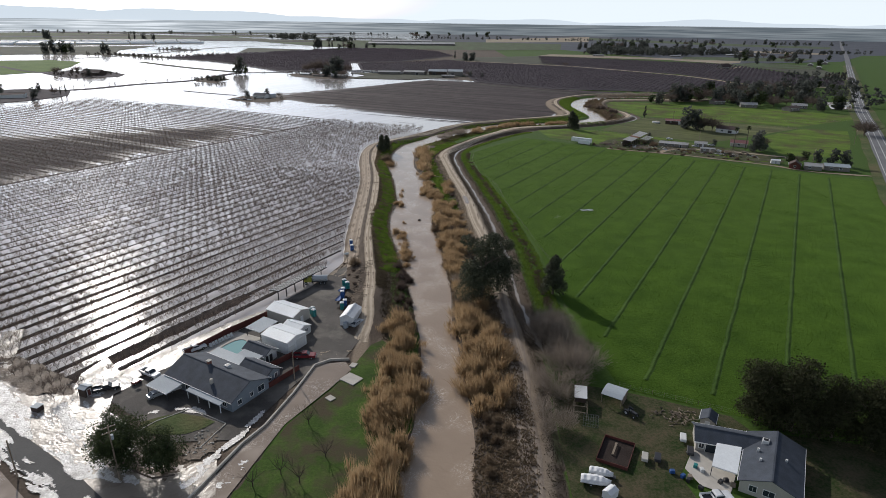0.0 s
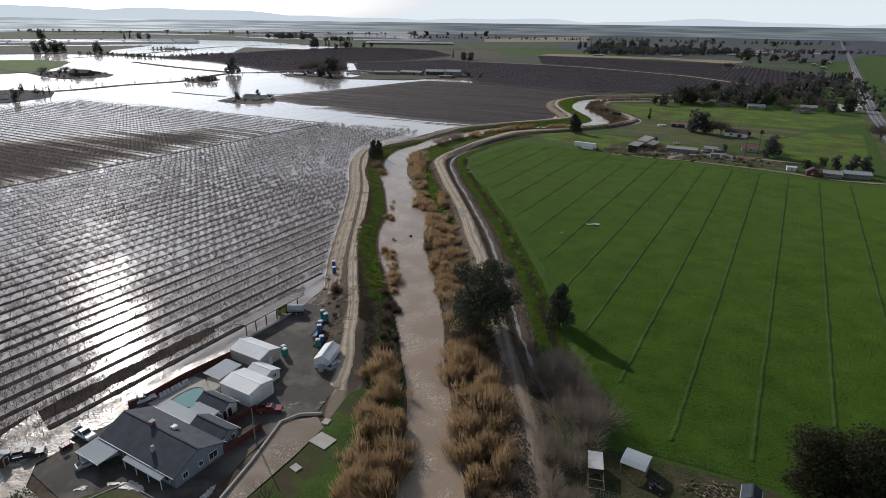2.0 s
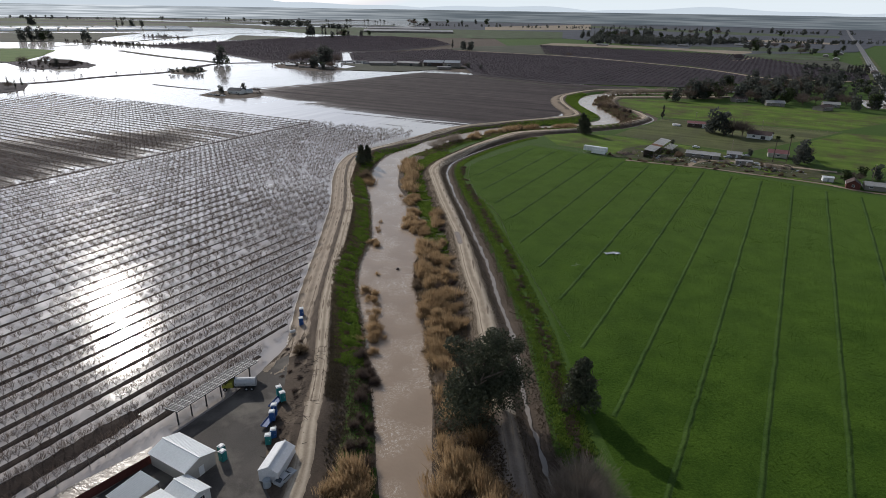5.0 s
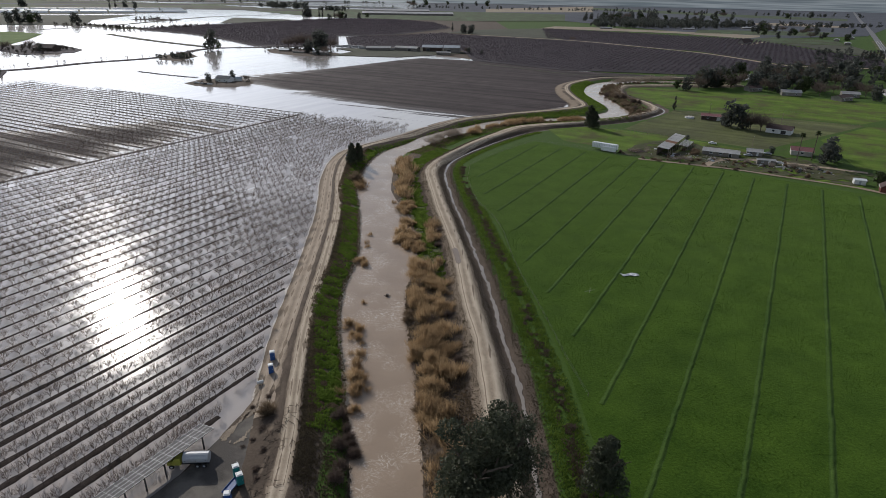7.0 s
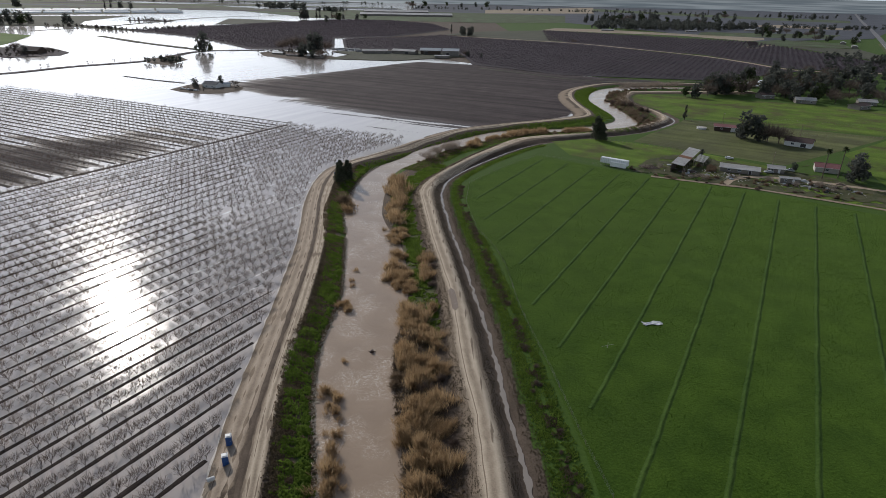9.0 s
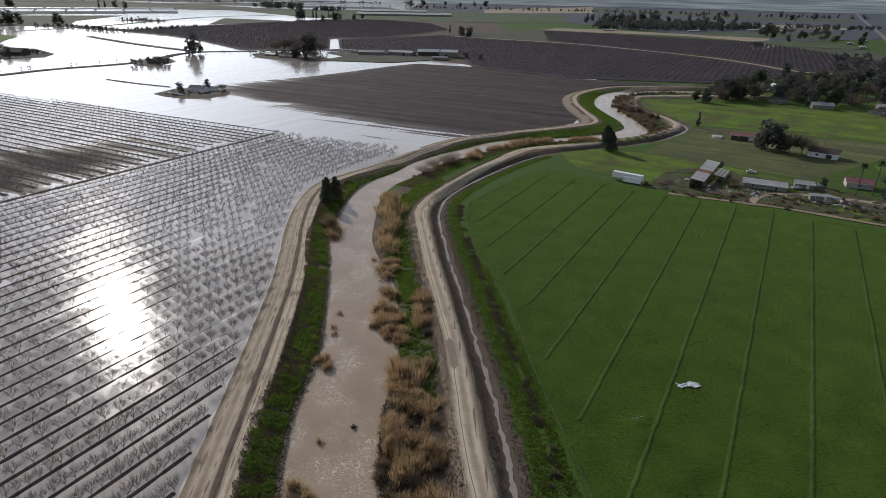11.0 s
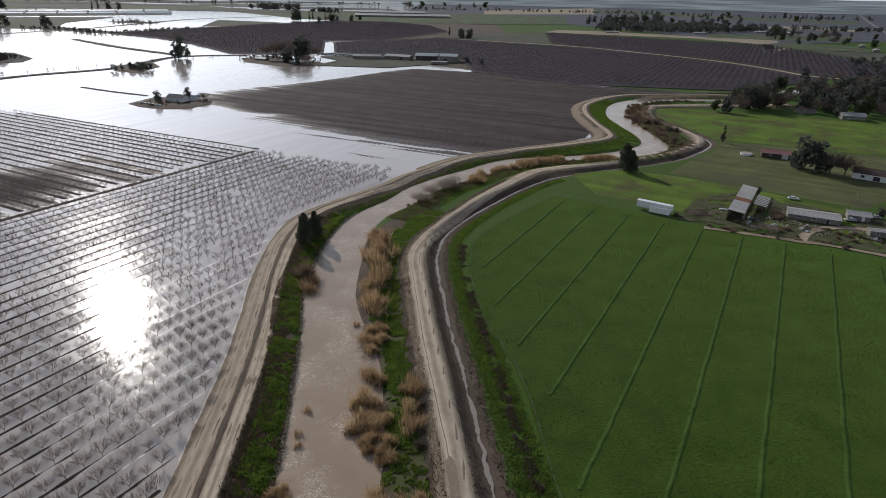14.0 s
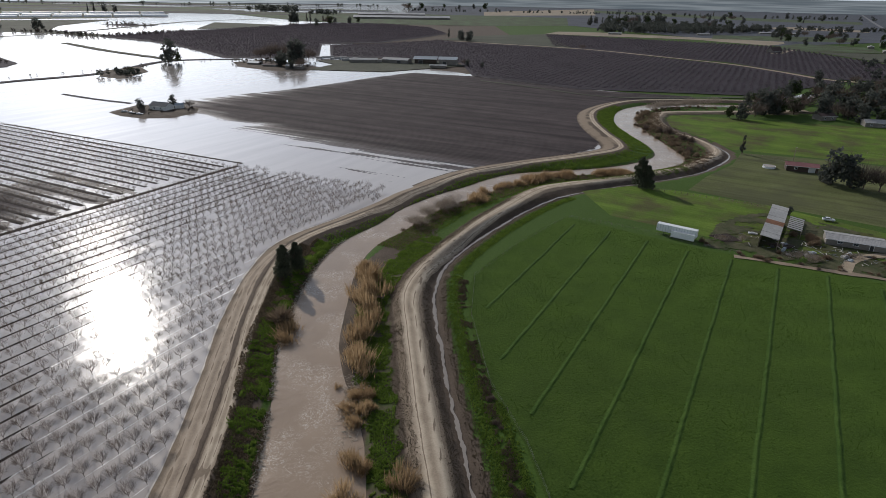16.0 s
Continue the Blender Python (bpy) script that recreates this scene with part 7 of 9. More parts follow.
cooler = part("roof_cooler", box_bm(0.6, 1.8, 1.6, 2.8, 4.0, 5.0, 0.05), M_WHITE, house, "white rooftop cooling unit")
part("fan_grille", box_bm(0.85, 1.55, 1.85, 2.55, 5.0, 5.04), M_BLACK, cooler)
gable_house("house_wing", "low dark-roofed rear wing of the ranch house", "house", at_ns(-106.4, 86.4), 8.4, 4.6, 2.6, 1.2, M_BLUEWALL, M_SHINGLE, [("window", "right", -1.0, 0.9, 1.0, 1.0), ("window", "right", 1.0, 0.9, 1.0, 1.0)])
carport("carport", "pale metal carport in front of the house", at_ns(-119.9, 71.8), 7.2, 6.8, 2.7, 0.5, M_GREYMETAL, ((-3.4, -3.2), (3.4, -3.2), (-3.4, 3.2)))
carport("patio_cover", "pale translucent patio cover behind the house", at_ns(-116.3, 86.0), 11.5, 3.6, 2.8, 0.3, M_GREYMETAL, ((-5.6, 1.6), (0, 1.6), (5.6, 1.6)), False)
gable_house("pool_house", "small dark-roofed pool house", "pool house", at_ns(-113.0, 92.9), 7.2, 4.0, 2.5, 1.1, M_WHITE, M_SHINGLE, [("door", "right", 0.0, 1.0, 2.0, 0.1, M_BLACK), ("door", "right", -1.3, 0.9, 2.0, 0.1, M_BLACK)])
carport("ribbed_cover", "grey ribbed cover beside the pool house", at_ns(-113.0, 89.3), 6.6, 3.0, 2.5, 0.3, M_GREYMETAL, ((-3.1, -1.3), (3.1, -1.3)))
gable_house("garage", "white metal garage with two roller doors", "garage", at_ns(-112.1, 100.4) @ pose(0, 0, 0, 0, 0, 0), 9.2, 6.8, 3.6, 0.7, M_WHITEMETAL, M_ROOFWHITE,
    [("door", "right", -2.0, 2.2, 2.2, 0.05, M_WHITE), ("door", "right", 1.3, 3.0, 3.0, 0.05, M_WHITE)], 0.1, True)
gable_house("shop", "long pale tan metal workshop", "workshop", at_ns(-122.0, 112.2), 10.2, 6.4, 3.1, 1.0, M_TANWALL, M_ROOFWHITE, [("door", "right", 0.0, 0.9, 2.0, 0.05, M_TRIM)], 0.2, True)
gable_house("tool_shed", "white ribbed tool shed", "shed", at_ns(-114.0, 106.9), 6.2, 4.6, 2.4, 0.8, M_WHITE, M_ROOFWHITE, [("window", "right", 0.6, 0.9, 0.8, 1.2)], 0.15, True)
carport("sun_shelter", "flat grey sun shelter beside the pool", at_ns(-121.7, 102.0), 5.4, 6.6, 3.0, 0.3, M_GREYMETAL, ((-2.5, -3.1), (2.5, -3.1), (-2.5, 3.1), (2.5, 3.1)))
# pool deck and pool
deck = [(0.866 * n + 0.5 * s, -0.5 * n + 0.866 * s) for n, s in ((-128.3, 86.5), (-128.3, 99), (-119, 100), (-118, 97), (-117.5, 88), (-119, 86.5))]
sheet("pool_deck", deck, 0.33, M_CONC, "pale concrete pool deck", "deck")
pts = [(0.866 * n + 0.5 * s, -0.5 * n + 0.866 * s) for n, s in [(-122.3 + 3.3 * math.cos(a) + 0.5 * math.cos(2 * a), 92.3 + 4.3 * math.sin(a)) for a in np.linspace(0, 2 * math.pi, 28, endpoint=False)]]
pool = sheet("swimming_pool", pts, 0.37, M_POOL, "kidney-shaped swimming pool with pale green water", "pool", kind="")
ring = [bmesh.new()]
for i in range(28):
    a, b = Vector((*pts[i], 0)), Vector((*pts[(i + 1) % 28], 0))
    ring.append(rod_bm(a + Vector((0, 0, 0.38)), b + Vector((0, 0, 0.38)), 0.14, None, 5))
part("coping", merge(*ring), M_CONC, pool, "pale stone coping")


def lounge_chair(m):
    t = thing("deck_chair", "white plastic deck chair beside the pool", "chair", m, "pool chairs")
    part("seat", box_bm(-0.32, 0.32, -0.5, 0.3, 0.36, 0.42, 0.02), M_WHITE, t)
    part("backrest", slab_bm([(-0.32, 0.3, 0.4), (0.32, 0.3, 0.4), (0.32, 0.62, 1.0), (-0.32, 0.62, 1.0)], 0.05), M_WHITE, t)
    for x in (-0.28, 0.28):
        for y in (-0.45, 0.25):
            part("leg", box_bm(x - 0.03, x + 0.03, y - 0.03, y + 0.03, 0, 0.37), M_WHITE, t)
    return t


chair = lounge_chair(at_ns(-127.5, 89.5, 0.33, 60))
for k in range(1, 8):
    copy_thing(chair, at_ns(-127.5 + 0.05 * k, 89.5 + 0.95 * k, 0.33, 60 + (k * 7) % 20))


def board_fence(points, h, mat, label, board=0.9, group="board fences"):
    """Posts and board panels from point to point."""
    t = thing("board_fence", label, "fence", None, group)
    shared = {}
    for (xa, ya), (xb, yb) in zip(points[:-1], points[1:]):
        L = math.hypot(xb - xa, yb - ya)
        n = max(1, round(L / board))
        a = math.degrees(math.atan2(yb - ya, xb - xa))
        if "b" not in shared:
            me = bpy.data.meshes.new("panel")
            bm = box_bm(0.03, board - 0.03, -0.02, 0.02, 0.05, h)
            bm.to_mesh(me)
            me.materials.append(mat)
            mp = bpy.data.meshes.new("post")
            bm = box_bm(-0.05, 0.05, -0.05, 0.05, -0.3, h + 0.08)
            bm.to_mesh(mp)
            mp.materials.append(mat)
            shared["b"], shared["p"] = me, mp
        for i in range(n):
            x, y = xa + (xb - xa) * i / n, ya + (yb - ya) * i / n
            for nm, me in (("panel", shared["b"]), ("post", shared["p"])):
                o = new(nm, me)
                o.parent = t
                o.matrix_basis = pose(x, y, 0.2, 0, 0, a) @ Matrix.Diagonal((L / n / board, 1, 1, 1))
    return t


def ns(n, s):
    return (0.866 * n + 0.5 * s, -0.5 * n + 0.866 * s)


board_fence([ns(-129.2, 83), ns(-129.2, 97), ns(-127.6, 109.5)], 1.9, M_REDWOOD, "dark red-brown board fence round the pool")
board_fence([ns(-107.0, 89.5), ns(-106.0, 97)], 1.7, M_REDWOOD, "dark red-brown board fence behind the house")
board_fence([ns(-101, 84), ns(-100.5, 93.5)], 1.5, M_REDWOOD, "low red-brown fence beside the house")


def wire_fence(points, h, gap, label, rails=3, mat=M_CHAIN, post_mat=M_WOOD, z=0.15, group="wire fences", r=0.05):
    t = thing("wire_fence", label, "fence", None, group)
    mp = bpy.data.meshes.new("post")
    bm = rod_bm((0, 0, -0.4), (0, 0, h), r, r * 0.85, 5)
    bm.to_mesh(mp)
    bm.free()
    mp.materials.append(post_mat)
    segs = []
    for (xa, ya), (xb, yb) in zip(points[:-1], points[1:]):
        n = max(1, round(math.hypot(xb - xa, yb - ya) / gap))
        for i in range(n):
            x, y = xa + (xb - xa) * i / n, ya + (yb - ya) * i / n
            o = new("post", mp)
            o.parent = t
            o.matrix_basis = pose(x, y, z, (x * 7) % 3 - 1.5, (y * 5) % 3 - 1.5, 0)
        for k in range(rails):
            zz = z + h * (0.95 - 0.8 * k / max(1, rails - 1))
            segs.append([xa, ya, zz, xb, yb, zz, 0.012, 0.012])
    tri_mesh("wire", *sticks(segs), mat, t)
    return t


wire_fence([ns(-136.6, 60), ns(-136.8, 112)], 1.8, 3.0, "chain-link fence along the flooded orchard", 6)
wire_fence([(103, 493), (116, 485.5), (135, 474.5), (146, 468)], 1.3, 2.6, "wooden post fence across the pasture", 3, r=0.11)
wire_fence([(57, 452), (80, 440), (98, 424), (112, 416)], 1.1, 4.5, "thin wire fence along the field", 3)
wire_fence([(33.5, 205), (31.5, 219), (28.6, 247), (26, 266), (24.6, 280), (23.6, 304), (21.5, 318), (15.6, 338), (12.6, 370), (15, 396), (31.5, 421.5), (56, 452)], 1.1, 5.0, "wire fence between ditch and field", 3)
wire_fence([(36.5, 125.5), (48, 120.5), (59, 115.5)], 1.2, 2.6, "wire fence behind the yard", 3)
wire_fence([(250, 570), (320, 545), (380, 560)], 1.3, 8, "post fence across the far pasture", 2, r=0.1)
wire_fence([(185, 560), (230, 520), (300, 513)], 1.3, 6, "post fence across the far pasture", 2, r=0.1)

# solar canopy over the flooded edge
sol = thing("solar_canopy", "long solar panel canopy on steel posts in flood water", "solar canopy", at_ns(-134.75, 130.5, 0.1))
for i in range(4):
    for j in range(12):
        x0, y0 = -2.05 + i * 1.03, -11.1 + j * 1.86
        p = part("panel", slab_bm([(x0, y0, 2.72 + 0.17 * i), (x0 + 0.99, y0, 2.885 + 0.17 * i), (x0 + 0.99, y0 + 1.82, 2.885 + 0.17 * i), (x0, y0 + 1.82, 2.72 + 0.17 * i)][::1], 0.05), M_PANEL, sol)
for y in (-11.1, -5.5, 0.0, 5.5, 11.1):
    part("rafter", slab_bm([(-2.1, y - 0.06, 2.66), (2.1, y - 0.06, 3.33), (2.1, y + 0.06, 3.33), (-2.1, y + 0.06, 2.66)], 0.16), M_STEEL, sol)
for x, z in ((-1.6, 2.5), (1.6, 3.05)):
    part("purlin", box_bm(x - 0.06, x + 0.06, -11.2, 11.2, z - 0.2, z), M_STEEL, sol)
for y in (-11.0, -7.6, -3.8, 0.2, 4.2, 8.6):
    part("post", box_bm(1.5, 1.72, y - 0.11, y + 0.11, -0.6, 3.0), M_STEEL, sol)
# pale grid of rails between the panels
for i in range(5):
    x = -2.05 + i * 1.03 - 0.02
    part("frame_rail", slab_bm([(x - 0.02, -11.1, 2.735 + 0.17 * i - 0.0), (x + 0.02, -11.1, 2.742 + 0.17 * i), (x + 0.02, 11.2, 2.742 + 0.17 * i), (x - 0.02, 11.2, 2.735 + 0.17 * i)], 0.04), M_TRIM, sol)
for j in range(13):
    y = -11.12 + j * 1.86
    part("frame_rail", slab_bm([(-2.05, y - 0.025, 2.735), (2.07, y - 0.025, 3.42), (2.07, y + 0.02, 3.42), (-2.05, y + 0.02, 2.735)], 0.04), M_TRIM, sol)


# --- vehicles ---
def wheel_bm(r, w):
    bm = bmesh.new()
    bmesh.ops.create_cone(bm, cap_ends=True, segments=14, radius1=r, radius2=r, depth=w)
    bmesh.ops.bevel(bm, geom=[e for e in bm.edges if len(e.link_faces) == 2 and e.calc_face_angle() > 1], offset=w * 0.15, segments=1, affect="EDGES")
    bmesh.ops.rotate(bm, cent=(0, 0, 0), matrix=Matrix.Rotation(math.pi / 2, 3, "X"), verts=bm.verts)
    return bm


def wheels(t, places, r=0.38, w=0.26):
    for x, y in places:
        o = part("wheel", wheel_bm(r, w), M_TYRE, t)
        o.matrix_basis = pose(x, y, r)
        rim = part("rim", wheel_bm(r * 0.55, w * 1.06), M_SILVER, o)


def profile_bm(prof, half, inset=0.0):
    """A body from a side outline (x, z), bevelled."""
    bm = bmesh.new()
    a = [bm.verts.new((x, -half + inset * max(0, (z - 0.95)), z)) for x, z in prof]
    b = [bm.verts.new((x, half - inset * max(0, (z - 0.95)), z)) for x, z in prof]
    bm.faces.new(a)
    bm.faces.new(b[::-1])
    for i in range(len(prof)):
        j = (i + 1) % len(prof)
        bm.faces.new((a[j], a[i], b[i], b[j]))
    bmesh.ops.recalc_face_normals(bm, faces=bm.faces)
    bmesh.ops.bevel(bm, geom=bm.edges[:], offset=0.05, segments=1, affect="EDGES")
    return bm


def pickup(m, paint, label, bed=M_BLACK):
    t = thing("pickup_truck", label, "pickup truck", m)
    part("body", merge(profile_bm([(2.85, 0.45), (2.85, 0.95), (2.6, 1.08), (1.15, 1.15), (-0.75, 1.15), (-0.75, 0.45)], 0.98),
                       box_bm(-2.85, -0.72, -0.98, -0.86, 0.45, 1.12, 0.03), box_bm(-2.85, -0.72, 0.86, 0.98, 0.45, 1.12, 0.03), box_bm(-2.85, -2.73, -0.98, 0.98, 0.45, 1.1, 0.03)), paint, t)
    part("bed", box_bm(-2.75, -0.74, -0.87, 0.87, 0.5, 0.66), bed, t)
    part("cab", profile_bm([(1.25, 1.12), (0.55, 1.75), (-0.55, 1.78), (-0.78, 1.12)], 0.9, 0.12), paint, t)
    part("windscreen", slab_bm([(1.27, -0.78, 1.2), (1.27, 0.78, 1.2), (0.66, 0.68, 1.72), (0.66, -0.68, 1.72)], 0.02), M_GLASS, t)
    for y in (-0.905, 0.865):
        part("side_window", box_bm(-0.55, 0.85, y, y + 0.04, 1.2, 1.58), M_GLASS, t)
    part("rear_window", box_bm(-0.82, -0.77, -0.65, 0.65, 1.25, 1.62), M_GLASS, t)
    for y in (-0.7, 0.7):
        part("headlight", box_bm(2.84, 2.89, y - 0.17, y + 0.17, 0.78, 0.95), M_LAMP, t)
    part("bumper", box_bm(2.83, 2.98, -0.95, 0.95, 0.42, 0.62, 0.02), M_SILVER, t)
    wheels(t, ((1.85, -0.87), (1.85, 0.87), (-1.75, -0.87), (-1.75, 0.87)))
    return t


def car(m, paint, label):
    t = thing("car", label, "car", m)
    part("body", profile_bm([(2.3, 0.35), (2.32, 0.7), (2.1, 0.85), (1.0, 0.95), (-1.4, 0.98), (-2.25, 0.95), (-2.3, 0.4)], 0.9), paint, t)
    part("cabin", profile_bm([(1.05, 0.95), (0.35, 1.42), (-1.1, 1.45), (-1.95, 0.97)], 0.84, 0.25), paint, t)
    part("windscreen", slab_bm([(1.06, -0.68, 1.0), (1.06, 0.68, 1.0), (0.46, 0.6, 1.4), (0.46, -0.6, 1.4)], 0.02), M_GLASS, t)
    for y in (-0.8, 0.76):
        part("side_window", box_bm(-1.3, 0.5, y, y + 0.04, 1.03, 1.3), M_GLASS, t)
    part("rear_window", slab_bm([(-1.98, -0.6, 1.02), (-1.98, 0.6, 1.02), (-1.25, 0.55, 1.43), (-1.25, -0.55, 1.43)], 0.02), M_GLASS, t)
    for y in (-0.6, 0.6):
        part("headlight", box_bm(2.29, 2.34, y - 0.16, y + 0.16, 0.62, 0.76), M_LAMP, t)
    wheels(t, ((1.4, -0.8), (1.4, 0.8), (-1.4, -0.8), (-1.4, 0.8)), 0.33, 0.22)
    return t


pickup(pose(-40.2, 136.7, 0.28, 0, 0, 2), M_RED, "dark red pickup truck parked beside the white garage")
pickup(pose(-69.2, 139.6, 0.28, 0, 0, 42), M_CARWHITE, "white pickup truck with a dark bed by the board fence")
pickup(pose(-75.3, 128.0, 0.28, 0, 0, -29), M_CARWHITE, "white pickup truck in the wet driveway")
pickup(pose(-82.5, 121.8, 0.2, 0, 0, 24), M_BLACK, "dark pickup truck with a loaded bed in shallow water", M_SILVER)
car(pose(-69.8, 119.8, 0.28, 0, 0, 47), M_SILVER, "silver car parked under the carport")
car(pose(-66.5, 122.4, 0.28, 0, 0, 47), M_CARWHITE, "white car parked under the carport")
car(pose(-29.4, 154.6, 0.28, 0, 0, 62), M_SILVER, "silver car parked beside the white tent")
car(pose(164.5, 451.6, 0.3, 0, 0, -20), M_CARWHITE, "white car parked behind the barn")
car(pose(186, 428, 0.3, 0, 0, 160), M_SILVER, "silver car in the farmyard")
car(pose(173, 424, 0.3, 0, 0, 170), M_SILVER, "silver car beside the long shed")
cart = thing("utility_cart", "small red utility cart in the driveway", "cart", pose(-77.0, 124.6, 0.25, 0, 0, 60))
part("body", box_bm(-1.0, 1.0, -0.6, 0.6, 0.35, 0.8, 0.05), M_RED, cart)
part("roof", box_bm(-0.5, 0.6, -0.55, 0.55, 1.65, 1.72), M_BLACK, cart)
for x in (-0.45, 0.55):
    for y in (-0.5, 0.5):
        part("post", box_bm(x - 0.03, x + 0.03, y - 0.03, y + 0.03, 0.78, 1.66), M_BLACK, cart)
wheels(cart, ((0.7, -0.55), (0.7, 0.55), (-0.7, -0.55), (-0.7, 0.55)), 0.28, 0.2)

tanker = thing("water_truck", "water truck with silver tank and yellow-green cab", "truck", pose(-46.6, 182.6, 0.25, 0, 0, 4))
part("chassis", box_bm(-3.8, 3.6, -0.5, 0.5, 0.6, 0.85), M_BLACK, tanker)
bm = bmesh.new()
bmesh.ops.create_cone(bm, cap_ends=True, segments=18, radius1=1.05, radius2=1.05, depth=4.6)
bmesh.ops.rotate(bm, cent=(0, 0, 0), matrix=Matrix.Rotation(math.pi / 2, 3, "Y"), verts=bm.verts)
bmesh.ops.translate(bm, vec=(1.35, 0, 1.85), verts=bm.verts)
part("tank", bm, M_SILVER, tanker, "silver metal tank")
for x in (-0.6, 1.4, 3.2):
    part("tank_band", merge(box_bm(x - 0.05, x + 0.05, -1.08, 1.08, 1.75, 1.95)), M_STEEL, tanker)
part("cab", profile_bm([(-1.35, 0.8), (-1.35, 2.3), (-2.4, 2.35), (-2.85, 1.6), (-3.8, 1.5), (-3.9, 0.8)], 1.0), M_YELLOW, tanker, "yellow-green cab")
part("windscreen", slab_bm([(-2.88, -0.8, 1.66), (-2.88, 0.8, 1.66), (-2.5, 0.8, 2.25), (-2.5, -0.8, 2.25)], 0.02), M_GLASS, tanker)
wheels(tanker, ((-3.1, -0.95), (-3.1, 0.95), (1.6, -0.9), (1.6, 0.9), (2.8, -0.9), (2.8, 0.9)), 0.48, 0.3)


def toilet(m, mat, label):
    t = thing("portable_toilet", label, "portable toilet", m, "portable toilets")
    part("cabin", merge(box_bm(-0.56, 0.56, -0.56, 0.56, 0.08, 2.05, 0.03), box_bm(-0.6, 0.6, -0.6, 0.6, 0.0, 0.12, 0.02)), mat, t)
    part("roof", merge(box_bm(-0.6, 0.6, -0.6, 0.6, 2.05, 2.16, 0.03), box_bm(-0.45, 0.45, -0.45, 0.45, 2.15, 2.3, 0.06)), M_WHITEMETAL, t, "white plastic roof")
    d = part("door", box_bm(-0.42, 0.42, -0.6, -0.565, 0.14, 1.98, 0.01), mat, t)
    part("door_handle", box_bm(0.28, 0.36, -0.63, -0.6, 1.0, 1.15), M_WHITE, d)
    part("vent_pipe", rod_bm((0.4, 0.4, 2.1), (0.4, 0.4, 2.55), 0.05), M_WHITE, t)
    return t


for x, y, z, a, mat, col in ((-39.1, 211.6, 0.75, 20, M_BLUE, "blue"), (-40.2, 217.0, 0.75, 15, M_BLUE, "blue"), (-35.6, 177.6, 0.95, 30, M_TEAL, "teal"), (-36.9, 179.6, 0.95, 30, M_TEAL, "teal"),
                             (-36.1, 170.9, 0.95, 10, M_BLUE, "blue"), (-36.3, 173.2, 0.95, 10, M_BLUE, "blue"), (-42.6, 159.6, 0.27, -30, M_TEAL, "teal"), (-43.3, 161.0, 0.27, -30, M_TEAL, "teal"),
                             (-35.2, 164.4, 0.27, 10, M_TEAL, "teal"), (-34.6, 166.2, 0.27, 10, M_BLUE, "blue")):
    toilet(pose(x, y, z, 0, 0, a), mat, f"{col} portable toilet with a white roof")


def flat_trailer(m, label):
    t = thing("flat_trailer", label, "trailer", m)
    part("deck", box_bm(-2.2, 2.2, -0.75, 0.75, 0.5, 0.62, 0.02), M_BLUE, t)
    for y in (-0.73, 0.73):
        part("side_rail", box_bm(-2.2, 2.2, y - 0.03, y + 0.03, 0.62, 0.8), M_BLUE, t)
    part("drawbar", rod_bm((-2.2, 0, 0.55), (-3.2, 0, 0.5), 0.06), M_STEEL, t)
    wheels(t, ((0.4, -0.85), (0.4, 0.85)), 0.33, 0.2)


flat_trailer(pose(-36.9, 177.3, 0.27, 0, 0, 72), "blue flat trailer that carries portable toilets")
flat_trailer(pose(-36.8, 170.8, 0.27, 0, 0, 76), "blue railed flat trailer that carries portable toilets")

tent = gable_house("storage_tent", "white gabled storage tent in the yard", "tent", pose(-31.5, 157.4, 0.27, 0, 0, 79), 7.4, 3.9, 2.5, 1.0, M_TARP, M_TARP, [], 0.08, False, "", False)
part("end_flap", box_bm(-3.74, -3.71, -1.2, 1.2, 0.05, 2.4), M_TARP, tent)
tank = thing("water_tank", "small grey water tank beside the tent", "tank", pose(-32.3, 152.9, 0.27))
part("body", rod_bm((0, 0, 0), (0, 0, 1.5), 0.75, 0.75, 14), M_GREYMETAL, tank)
part("lid", rod_bm((0, 0, 1.5), (0, 0, 1.62), 0.35, 0.3, 10), M_GREYMETAL, tank)
hut = gable_house("pump_hut", "small dark wooden hut at the flooded drive", "hut", pose(-86.0, 119.8, 0.1, 0, 0, -20), 2.0, 2.0, 2.3, 0.3, M_DARKWOOD, M_GREYMETAL, [("door", "right", 0, 0.8, 1.8, 0.1, M_REDWOOD)], 0.15, False, "", False)
bin_ = thing("wooden_bin", "dark square bin standing in flood water", "bin", pose(-93.2, 113.9, 0.0, 0, 0, -15))
part("body", box_bm(-0.9, 0.9, -0.8, 0.8, -0.2, 1.5, 0.03), M_DARKWOOD, bin_)
part("lid", box_bm(-1.0, 1.0, -0.9, 0.9, 1.5, 1.6, 0.02), M_GREYMETAL, bin_)


def power_pole(x, y, h, label, arms=1, turn=0.0):
    t = thing("power_pole", label, "power pole", pose(x, y, 0.1, 0, 0, turn))
    part("pole", rod_bm((0, 0, -0.5), (0, 0, h), 0.16, 0.11, 8), M_WOOD, t)
    for k in range(arms):
        a = part("crossarm", box_bm(-1.2, 1.2, -0.06, 0.06, h - 0.5 - k * 1.1, h - 0.36 - k * 1.1), M_WOOD, t)
        for xx in (-1.05, -0.4, 0.4, 1.05):
            part("insulator", rod_bm((xx, 0, h - 0.36 - k * 1.1), (xx, 0, h - 0.16 - k * 1.1), 0.05, 0.03), M_WHITE, a)
    return t


